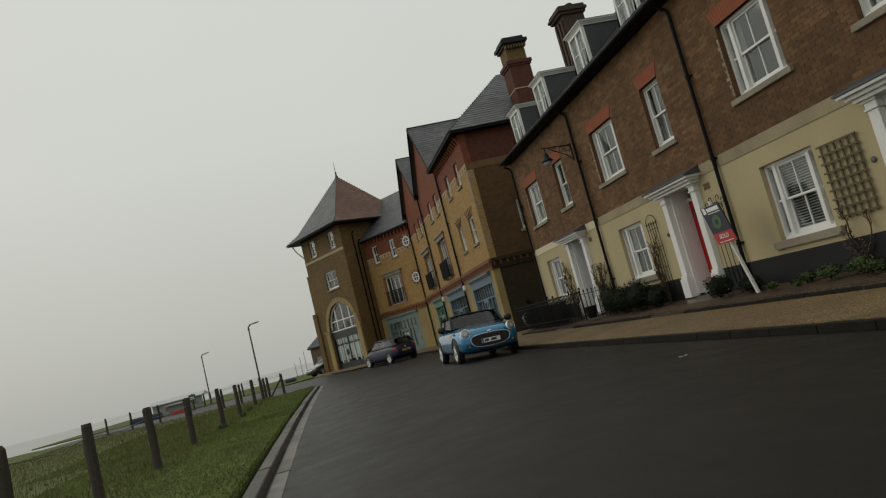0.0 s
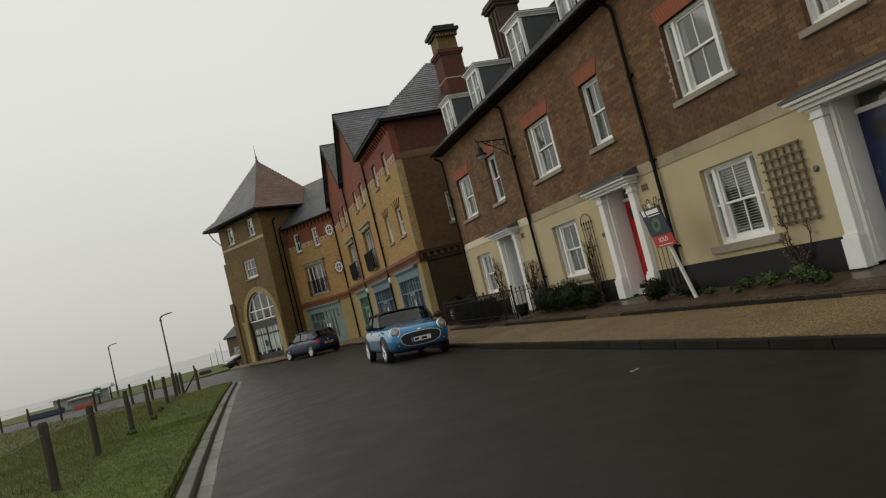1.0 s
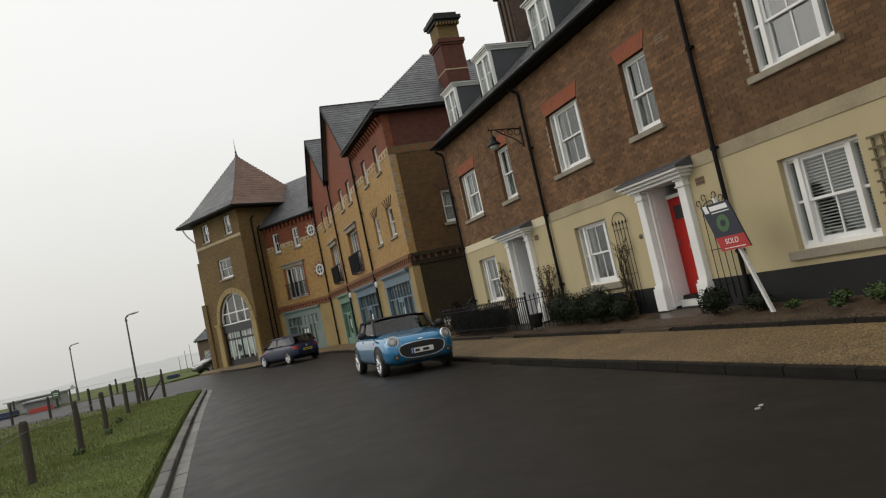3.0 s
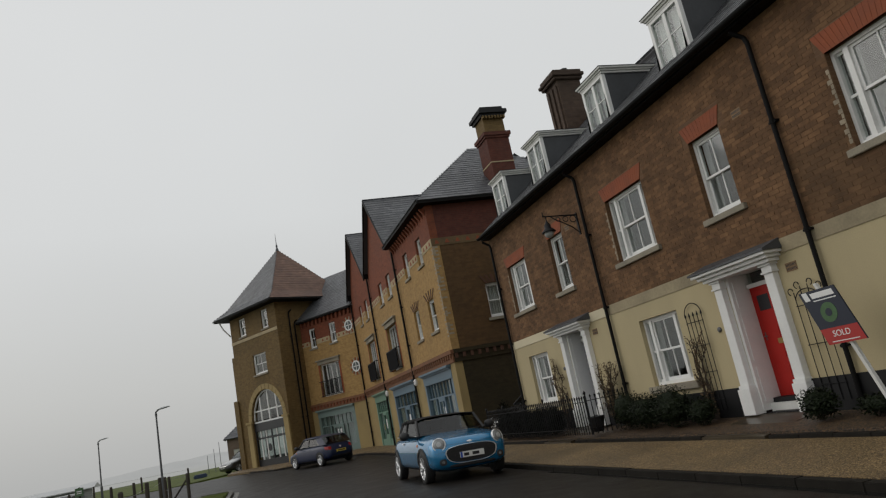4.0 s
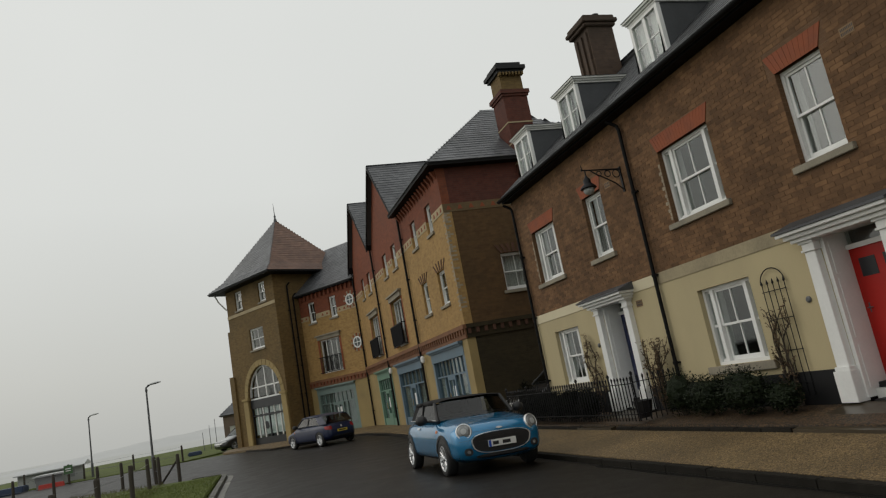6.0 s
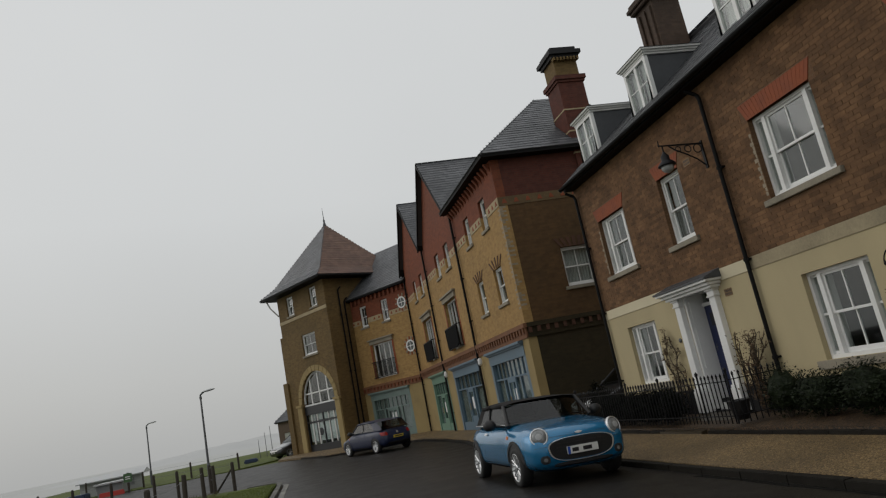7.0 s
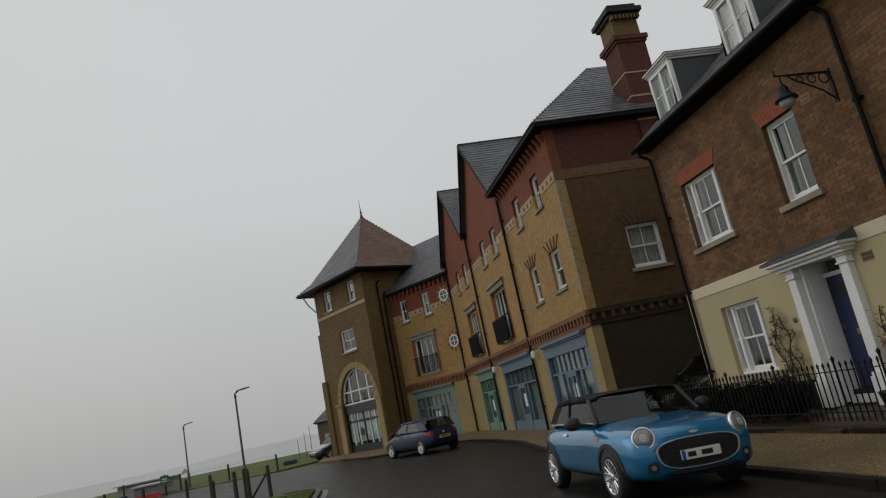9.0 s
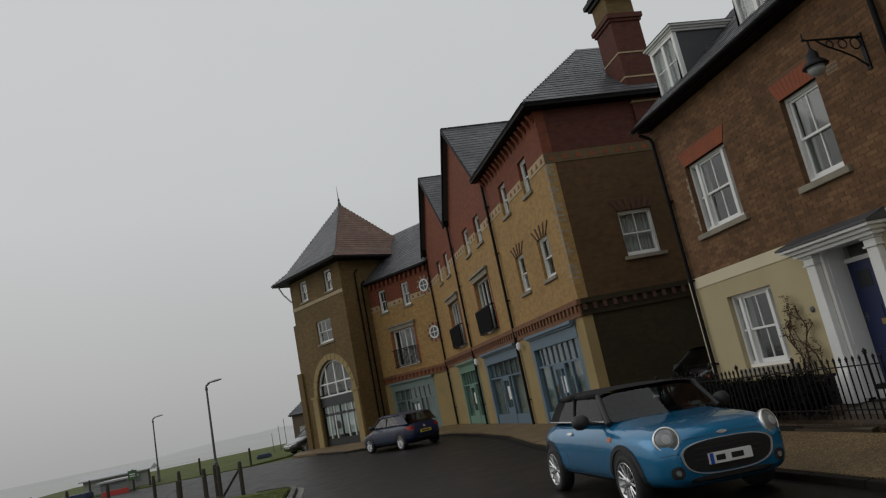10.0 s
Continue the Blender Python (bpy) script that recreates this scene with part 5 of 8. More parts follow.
for a, b in ((35.65, 41.8), (41.8, 48.0)):
    m, zt = (a + b) / 2, 12.62
    slope(gb, [(8.25, a - 0.02, 9.27), (13.0, a - 0.02, 9.27), (13.0, m, zt), (8.25, m, zt)], SLATE_BASE, SLATE, seed=int(a))
    slope(gb, [(8.25, b + 0.02, 9.27), (13.0, b + 0.02, 9.27), (13.0, m, zt), (8.25, m, zt)], SLATE_BASE, SLATE, seed=int(b))
    bm = bmesh.new()
    for p, q in (((a - 0.05, 9.25), (m, zt + 0.03)), ((b + 0.05, 9.25), (m, zt + 0.03))):
        hull(bm, [GF.at(p[0], -0.27, p[1] - 0.16), GF.at(p[0], -0.27, p[1]), GF.at(q[0], -0.27, q[1]), GF.at(q[0], -0.27, q[1] - 0.2), GF.at(p[0], -0.22, p[1] - 0.16), GF.at(p[0], -0.22, p[1]), GF.at(q[0], -0.22, q[1]), GF.at(q[0], -0.22, q[1] - 0.2)])
    part("verge_board", bm, BLACK_PIPE, gb, "dark verge board")
# the tall chimney on the side wall
ch = part("chimney", boxes(GS, (3.10, 4.08, -0.10, 0.9, 8.2, 11.75)), BRICK_CHIMNEY, gb, "tall red and yellow brick chimney", face=GS)
part("chimney_head", boxes(GS, (3.15, 4.03, -0.05, 0.85, 11.9, 12.6)), BRICK_OLIVE, ch, face=GS)
part("chimney_band", boxes(GS, (3.0, 4.18, -0.20, 1.0, 11.75, 11.9), (3.05, 4.13, -0.15, 0.95, 11.66, 11.75)), BRICK_CHIMNEY, ch, face=GS)
part("chimney_cap", boxes(GS, (3.06, 4.12, -0.15, 0.95, 12.6, 12.72), (2.98, 4.20, -0.25, 1.05, 12.72, 12.86), (3.10, 4.08, -0.12, 0.92, 12.86, 13.02)), PLINTH, ch, "dark oversailing cap")
for k in range(8):
    part("corbel", boxes(GS, (3.10 + k * 0.13, 3.165 + k * 0.13, -0.22, -0.04, 12.48, 12.6)), BRICK_OLIVE, ch, face=GS)
for z in (9.0, 9.8, 10.6):
    part("joint_course", boxes(GS, (3.085, 4.095, -0.115, 0.9, z, z + 0.05)), CREAM_MOTIF, ch)

# limed brick ends up the corner, toothed course by course
rnd = random.Random(17)
for k in range(46):
    z, w = 4.05 + k * 0.075, 0.215 if k % 2 else 0.1025
    if rnd.random() < 0.82:
        part("limed_brick", boxes(GF, (29.402, 29.4 + 0.318 - w, -0.004, 0.0, z, z + 0.063)), LIMED, gb)
    if rnd.random() < 0.7:
        part("limed_brick", boxes(GS, (0.002, w, -0.004, 0.0, z, z + 0.063)), LIMED, gb)
# fan of bricks over the side window
for k in range(7):
    t = (k - 3) / 3
    lo, hi = 2.315 + t * 0.46, 2.315 + t * 0.66
    bm = prism(GS, [(lo - 0.05, 5.83), (lo + 0.05, 5.83), (hi + 0.06, 6.16 - 0.03 * abs(t)), (hi - 0.06, 6.16 - 0.03 * abs(t))], -0.02, 0.02)
    part("arch_brick", bm, BRICK_DULL, gb)

# ---- the linking range ----
LF = Face(8.5, 47.95, -0.574, 0.819, 0.819, 0.574)
lk = thing("linking_building", 6.7, 50.5, 0, "yellow and red brick range with a teal shop", "building")
l_up = ((1.78, 2.4), (3.72, 4.36))
part("pier_wall", wall(LF, 0.05, 6.5, 0, 3.0, [(1.2, 4.6, 0.1, 3.0)]), BUFF_PIER, lk, face=LF)
l_holes = [(a, b, 7.0, 8.3) for a, b in l_up]
part("front_wall", wall(LF, 0.05, 6.5, 3.0, 7.45, [(1.95, 3.75, 3.75, 5.8), *l_holes]), BRICK_YELLOW, lk, face=LF)
part("upper_wall", wall(LF, 0.05, 6.5, 7.45, 8.9, l_holes), BRICK_RED, lk, face=LF)
part("string_course", boxes(LF, (0.05, 6.5, -0.11, 0.0, 3.28, 3.42), (0.05, 6.5, -0.05, 0.0, 3.0, 3.28)), BRICK_STRING, lk)
for k in range(20):
    part("corbel", boxes(LF, (0.15 + k * 0.3, 0.26 + k * 0.3, -0.10, -0.05, 3.1, 3.28)), BRICK_RED, lk, face=LF)
motif_band(lk, LF, 0.05, 6.5, 7.2, [(a - 0.04, b + 0.04) for a, b in l_up])
for a, b in l_up:
    sash_window(lk, LF, a, b, 7.0, 8.3, bars=1, sill_wide=0.08)
    room(lk, LF, a - 0.2, b + 0.2, 6.8, 8.5)
french_window(lk, LF, 1.95, 3.75, 3.75, 5.8)
shop_front(lk, LF, 1.2, 4.6, 0.13, 3.0, SHOP_TEAL, "grey teal")
for u, z in ((0.55, 7.75), (0.45, 5.15)):
    rim = lathe(bmesh.new(), LF.at(u, -0.05, z), [(0.27, 0.0), (0.345, 0.0), (0.345, 0.05), (0.27, 0.05), (0.27, 0.0)], 24, LF.n)
    bmesh.ops.delete(rim, geom=[f for f in rim.faces if len(f.verts) > 4], context="FACES_ONLY")
    rose = part("round_window", rim, WHITE, lk, "round white window ringed with radial bricks")
    n = 20
    for k in range(n):
        t = math.tau * k / n
        c, s = math.cos(t), math.sin(t)
        p = lambda r, w, d: LF.at(u + r * c - w * s, d, z + r * s + w * c)  # noqa: E731
        bm = bmesh.new()
        hull(bm, [p(0.34, -0.03, -0.03), p(0.34, 0.03, -0.03), p(0.54, 0.045, -0.03), p(0.54, -0.045, -0.03), p(0.34, -0.03, 0.01), p(0.34, 0.03, 0.01), p(0.54, 0.045, 0.01), p(0.54, -0.045, 0.01)])
        part("radial_brick", bm, ARCH_RED if k % 2 else LIMED, rose)
    part("pane", lathe(bmesh.new(), LF.at(u, -0.010, z), [(0.29, 0.0), (0.29, 0.004)], 24, LF.n), ROUND_PANE, rose, "grey reflecting round pane")
    part("glazing_bar", boxes(LF, (u - 0.28, u + 0.28, -0.035, -0.016, z - 0.018, z + 0.018)), WHITE, rose)
    part("glazing_bar", boxes(LF, (u - 0.018, u + 0.018, -0.040, -0.036, z - 0.28, z + 0.28)), WHITE, rose)
part("eaves_board", boxes(LF, (0.05, 6.5, -0.30, 0.0, 8.80, 8.92)), BLACK_PIPE, lk)
for k in range(16):
    part("corbel", boxes(LF, (0.2 + k * 0.38, 0.32 + k * 0.38, -0.14, 0.0, 8.5, 8.8)), BRICK_RED, lk, face=LF)
slope(lk, [LF.at(-0.2, -0.34, 8.92), LF.at(7.2, -0.34, 8.92), LF.at(7.2, 3.6, 12.3), LF.at(-0.2, 3.6, 12.3)], SLATE_BASE, SLATE, seed=21)
part("rear_wall", wall(LF, 0.05, 6.5, 0, 8.9, [], 0.3, 7.0), BRICK_OLIVE, lk, face=LF)

# ---- the corner tower ----
TA = Face(3.9, 51.25, -0.5, 0.866, 0.866, 0.5)
TB = Face(3.9, 51.25, 0.866, 0.5, -0.5, 0.866)
S = 5.7
tw = thing("corner_tower", 4.9, 55.0, 0, "square brick tower with a spire roof and arched shop", "tower")
AU, AR, AZ = 2.50, 1.90, 3.20
t_holes = [(0.95, 1.75, 9.0, 10.25), (3.75, 4.6, 9.0, 10.25), (1.75, 3.35, 6.15, 7.5), (AU - AR, AU + AR, 0.1, AZ + AR)]
part("front_wall", wall(TA, 0.0, S, 0, 10.6, t_holes, 0.4), BRICK_OLIVE, tw, "weathered olive brick tower wall", face=TA)
part("side_wall", wall(TB, 0.402, S, 0, 10.6, [], 0.4), BRICK_OLIVE, tw, face=TB)
part("far_wall", wall(TA, 0.402, S, 0, 10.6, [], 0.4, S - 0.4), BRICK_OLIVE, tw, face=TA)
part("west_wall", wall(TB, 0.402, S - 0.402, 0, 10.6, [], 0.4, S - 0.4), BRICK_OLIVE, tw, face=TB)
# spandrels that round the opening into an arch
bm = bmesh.new()
n = 16
for k in range(n):
    t0, t1 = math.pi * k / n, math.pi * (k + 1) / n
    p0, p1 = (AU + AR * math.cos(t0), AZ + AR * math.sin(t0)), (AU + AR * math.cos(t1), AZ + AR * math.sin(t1))
    for d in (0.0, 0.4):
        bm.faces.new([bm.verts.new(TA.at(*q)) for q in ((p0[0], d, p0[1]), (p1[0], d, p1[1]), (p1[0], d, AZ + AR), (p0[0], d, AZ + AR))])
    bm.faces.new([bm.verts.new(TA.at(*q)) for q in ((p0[0], 0, p0[1]), (p1[0], 0, p1[1]), (p1[0], 0.4, p1[1]), (p0[0], 0.4, p0[1]))])
part("arch_spandrel", bm, BRICK_OLIVE, tw, face=TA)
for k in range(15):
    t0, t1 = math.pi * k / 15 + 0.01, math.pi * (k + 1) / 15 - 0.01
    q = [(AU + r * math.cos(t), AZ + r * math.sin(t)) for r, t in ((AR, t0), (AR, t1), (AR + 0.36, t1), (AR + 0.36, t0))]
    part("voussoir", prism(TA, q, -0.04, 0.05), BUFF_PIER, tw)
for s in (-1, 1):
    c = AU + s * (AR + 0.27)
    part("arch_pier", boxes(TA, (c - 0.27, c + 0.27, -0.10, 0.0, 0, AZ - 0.15), (c - 0.36, c + 0.36, -0.16, 0.0, AZ - 0.15, AZ)), BUFF_PIER, tw, "buff stone arch pier", bevel=0.015)
# lunette, dark fascia and glazed doors
lun = part("lunette_window", boxes(TA, (AU - AR, AU + AR, 0.16, 0.24, AZ - 0.18, AZ - 0.08), (AU - AR, AU + AR, 0.16, 0.24, AZ + 0.55, AZ + 0.63)), WHITE, tw, "white arched window over the doors")
for k in range(1, 4):
    u = AU - AR + 2 * AR * k / 4
    part("mullion", boxes(TA, (u - 0.05, u + 0.05, 0.16, 0.24, AZ - 0.08, AZ + math.sqrt(max(0.01, AR**2 - (u - AU) ** 2)) - 0.02)), WHITE, lun)
ob = part("pane", prism(TA, [(AU + (AR - 0.01) * math.cos(math.pi * k / 16), AZ + (AR - 0.01) * math.sin(math.pi * k / 16)) for k in range(17)], 0.20, 0.206), GLASS, lun)
ob.visible_shadow = False
bm = bmesh.new()
for k in range(16):
    t0, t1 = math.pi * k / 16, math.pi * (k + 1) / 16
    q = [(AU + r * math.cos(t), AZ + r * math.sin(t)) for r, t in ((AR - 0.10, t0), (AR - 0.10, t1), (AR, t1), (AR, t0))]
    for pair in ((0.15, 0.25),):
        hull(bm, [TA.at(u, pair[0], z) for u, z in q] + [TA.at(u, pair[1], z) for u, z in q])
part("curved_frame", bm, WHITE, lun)
front = part("shop_front", boxes(TA, (AU - AR, AU + AR, 0.10, 0.26, AZ - 0.72, AZ - 0.18)), SHOP_BLACK, tw, "charcoal shop front with white glazing")
part("stall_riser", boxes(TA, (AU - AR, AU + AR, 0.14, 0.26, 0.1, 0.62)), SHOP_BLACK, front)
for k in range(7):
    u = AU - AR + 2 * AR * k / 6
    part("mullion", boxes(TA, (max(AU - AR, u - 0.05), min(AU + AR, u + 0.05), 0.14, 0.24, 0.62, AZ - 0.72)), SHOP_BLACK if k % 3 == 0 else WHITE_OLD, front)
part("transom", boxes(TA, (AU - AR, AU + AR, 0.13, 0.23, 1.95, 2.05)), SHOP_BLACK, front)
ob = part("pane", boxes(TA, (AU - AR, AU + AR, 0.18, 0.186, 0.62, AZ - 0.72)), SHOP_GLASS, front)
ob.visible_shadow = False
for q0, q1 in ((-1.65, -0.72), (-0.55, -0.05), (0.1, 0.75), (0.95, 1.7)):
    part("poster", boxes(TA, (AU + q0, AU + q1, 0.20, 0.205, 0.8, 1.92)), SIGN_WHITE, front, "pale poster in the shop window")
    part("upper_poster", boxes(TA, (AU + q0, AU + q1, 0.20, 0.205, 2.08, 2.46)), CURTAIN, front)
part("oval_emblem", lathe(bmesh.new(), TA.at(AU + 0.42, 0.168, 1.35), [(0.17, 0.0), (0.24, 0.0), (0.24, 0.008), (0.17, 0.008)], 20, TA.n), SHOP_BLACK, front)
room(tw, TA, AU - AR - 0.1, AU + AR + 0.1, 0.0, AZ + AR + 0.1, 0.42, 2.5)
for h in t_holes[:3]:
    sash_window(tw, TA, *h, sides=0.0, bars=1, sill_wide=0.08, drape=0.12)
    room(tw, TA, h[0] - 0.2, h[1] + 0.2, h[2] - 0.2, h[3] + 0.2, 0.42)
part("band", boxes(TA, (0, S, -0.03, 0.0, 8.62, 8.82)), CREAM_MOTIF, tw)
part("buttress", prism(Face(3.9 - 0.5 * S, 51.25 + 0.866 * S, 0.866, 0.5, -0.5, 0.866), [(0.0, 0.0), (0.7, 0.0), (0.7, 7.4), (0.0, 7.8)], 0.0, 0.28), BRICK_OLIVE, tw, "stepped brick buttress", face=TB)
part("lower_buttress", prism(Face(3.9 - 0.5 * S, 51.25 + 0.866 * S, 0.866, 0.5, -0.5, 0.866), [(-0.12, 0.0), (0.9, 0.0), (0.9, 4.3), (-0.12, 4.8)], 0.0, 0.55), BRICK_OLIVE, tw, face=TB)
for u, z1 in ((0.95, 9.6), (1.3, 8.9)):
    downpipe(tw, TB, u, 0.13, z1, -0.09, 0.05)
bm = pipe(bmesh.new(), [TA.at(S + 0.02, -0.02, 9.3), TA.at(S + 0.35, -0.35, 9.9), TA.at(S + 0.55, -0.55, 10.55)], 0.05, 6)
part("eaves_bracket", bm, WHITE_OLD, tw)
# bell-cast pyramid roof
mid = TA.at(S / 2, S / 2, 0)
o, zE, zK, zA = 0.85, 10.55, 11.15, 14.95


def tower_ring(half, z):
    c = S / 2
    return [TA.at(c - half, c - half, z), TA.at(c + half, c - half, z), TA.at(c + half, c + half, z), TA.at(c - half, c + half, z)]


low_r, knee_r = tower_ring(S / 2 + o, zE), tower_ring(S / 2 + 0.05, zK)
apex = Vector((mid.x, mid.y, zA))
for k in range(4):
    j = (k + 1) % 4
    # grey on two sides is sky sheen on the brown tiles, done by colour
    tile = TILE_BROWN if k in (1, 3) else SLATE
    slope(tw, [low_r[k], low_r[j], knee_r[j], knee_r[k]], SLATE_BASE, tile, 0.28, 0.20, seed=30 + k)
    slope(tw, [knee_r[k], knee_r[j], apex], SLATE_BASE, tile, 0.28, 0.20, seed=40 + k)
part("soffit", boxes(TA, (-o + 0.05, S + o - 0.05, -o + 0.05, S + o - 0.05, zE - 0.12, zE - 0.085)), BLACK_PIPE, tw)
part("finial", lathe(bmesh.new(), (mid.x, mid.y, zA - 0.1), [(0.14, 0), (0.10, 0.15), (0.05, 0.3), (0.08, 0.4), (0.03, 0.5), (0.008, 1.35)], 10), LEAD, tw, "pointed lead finial")
part("vent_pipe", rod(bmesh.new(), apex + TB.u * 1.9 - TA.n * 0 + Vector((0.4, 0.2, -2.1)), apex + TB.u * 1.9 + Vector((0.4, 0.2, -1.45)), 0.07), BLACK_PIPE, tw)

# the far block as a whole stands deeper and taller than its plan figures
PIVOT, GROW = Vector((0.9, 8.0, 1.62)), 1.06
for o in (gb, lk, tw):
    o.location = PIVOT + (o.location - PIVOT) * GROW
    o.scale = (GROW, GROW, GROW)
tw.location.x += 0.15


# ---- cars ----
from mathutils.bvhtree import BVHTree  # noqa: E402


def along(table, y):
    return float(np.interp(y, [t[0] for t in table], [t[1] for t in table]))


def loft_body(wide, low, high, length, power=4.2, rows=48, seg=36):
    bm = bmesh.new()
    rings = []
    for k in range(rows + 1):
        t = 0.5 - 0.5 * math.cos(math.pi * k / rows)
        y = t * length
        w, a, b = along(wide, y), along(low, y), along(high, y)
        c, h = (a + b) / 2, (b - a) / 2
        ring = []
        for j in range(seg):
            q = math.tau * j / seg
            cx, cz = math.cos(q), math.sin(q)
            ring.append(bm.verts.new((w * math.copysign(abs(cx) ** (2 / power), cx), y, c + h * math.copysign(abs(cz) ** (2 / power), cz))))
        rings.append(ring)
    for a, b in zip(rings, rings[1:]):
        for j in range(seg):
            i = (j + 1) % seg
            bm.faces.new((a[j], a[i], b[i], b[j]))
    bm.faces.new(rings[0][::-1])
    bm.faces.new(rings[-1])
    bmesh.ops.recalc_face_normals(bm, faces=bm.faces)
    return bm


class Skin:
    """Lays outlines onto a body along one axis."""

    def __init__(self, bm):
        self.tree = BVHTree.FromBMesh(bm)

    def put(self, side, p, q, lift, depth=0.0):
        far = 4.0
        start, way = {"front": ((p, -far, q), (0, 1, 0)), "rear": ((p, far * 2.4, q), (0, -1, 0)), "left": ((-far, p, q), (1, 0, 0)), "right": ((far, p, q), (-1, 0, 0)), "top": ((p, q, far), (0, 0, -1))}[side]
        hit = self.tree.ray_cast(Vector(start), Vector(way))[0]
        if hit is None:
            near = self.tree.find_nearest(Vector(start) + Vector(way) * far)[0]
            hit = near
        return hit - Vector(way) * lift

    def patch(self, side, outline, lift=0.006, inner=0.0, thick=0.02):
        bm = bmesh.new()
        cp, cq = sum(o[0] for o in outline) / len(outline), sum(o[1] for o in outline) / len(outline)
        steps = [inner + (1 - inner) * k / 4 for k in range(5)] if inner else [0.25, 0.5, 0.75, 1.0]
        rings = [[bm.verts.new(self.put(side, cp + (p - cp) * s, cq + (q - cq) * s, lift)) for p, q in outline] for s in steps]
        n = len(outline)
        if not inner:
            bm.faces.new(rings[0])
        for a, b in zip(rings, rings[1:]):
            for j in range(n):
                i = (j + 1) % n
                bm.faces.new((a[j], a[i], b[i], b[j]))
        if thick:
            edge = [e for e in bm.edges if e.is_boundary]
            got = bmesh.ops.extrude_edge_only(bm, edges=edge)
            move = {"front": (0, thick, 0), "rear": (0, -thick, 0), "left": (thick, 0, 0), "right": (-thick, 0, 0), "top": (0, 0, -thick)}[side]
            bmesh.ops.translate(bm, verts=[v for v in got["geom"] if isinstance(v, bmesh.types.BMVert)], vec=move)
        return bm


def oval(cp, cq, a, b, power=2.0, n=28):
    out = []
    for k in range(n):
        t = math.tau * k / n
        c, s = math.cos(t), math.sin(t)
        out.append((cp + a * math.copysign(abs(c) ** (2 / power), c), cq + b * math.copysign(abs(s) ** (2 / power), s)))
    return out


def wheel(parent, x, y, r, side, spokes=7):
    """side: -1 or 1, the way that the wheel looks."""
    ax = Vector((side, 0, 0))
    base = Vector((x - side * 0.19, y, r))
    tyre = part("wheel", lathe(bmesh.new(), base, [(r * 0.66, 0.0), (r * 0.93, 0.0), (r, 0.03), (r, 0.15), (r * 0.95, 0.185), (r * 0.74, 0.195), (r * 0.70, 0.18), (r * 0.66, 0.10)], 28, ax), RUBBER, parent, "black tyre on an alloy wheel", smooth=True)
    part("rim", lathe(bmesh.new(), base, [(r * 0.60, 0.05), (r * 0.70, 0.05), (r * 0.73, 0.19), (r * 0.68, 0.195), (r * 0.63, 0.10), (r * 0.60, 0.06)], 28, ax), ALLOY, tyre, "bright alloy rim", smooth=True)
    part("brake_disc", lathe(bmesh.new(), base, [(r * 0.62, 0.06), (r * 0.62, 0.07)], 20, ax), TRIM_BLACK, tyre)
    hub = Vector((x, y, r))
    part("hub_cap", lathe(bmesh.new(), hub - ax * 0.06, [(r * 0.2, 0.0), (r * 0.18, 0.05), (r * 0.10, 0.06)], 14, ax), ALLOY, tyre, smooth=True)
    for k in range(spokes):
        for o in (-0.13, 0.13):
            t = math.tau * k / spokes + 0.4
            p0 = hub - ax * 0.03 + Vector((0, math.cos(t + o * 0.6), math.sin(t + o * 0.6))) * r * 0.15
            p1 = hub - ax * 0.012 + Vector((0, math.cos(t + o * 1.6), math.sin(t + o * 1.6))) * r * 0.67
            part("spoke", rod(bmesh.new(), p0, p1, 0.018, 0.013, 6), ALLOY, tyre)


def quad_sheet(bm, pts, n=6, bow=(0, 0, 0)):
    """A bowed four-cornered sheet with thickness."""
    a, b, c, e = [Vector(p) for p in pts]
    grid = []
    for i in range(n + 1):
        s = i / n
        grid.append([bm.verts.new((a.lerp(b, s)).lerp(e.lerp(c, s), j / n) + Vector(bow) * (1 - (2 * s - 1) ** 2)) for j in range(n + 1)])
    for i in range(n):
        for j in range(n):
            bm.faces.new((grid[i][j], grid[i + 1][j], grid[i + 1][j + 1], grid[i][j + 1]))
    bmesh.ops.solidify(bm, geom=bm.faces[:], thickness=0.012)
    return bm


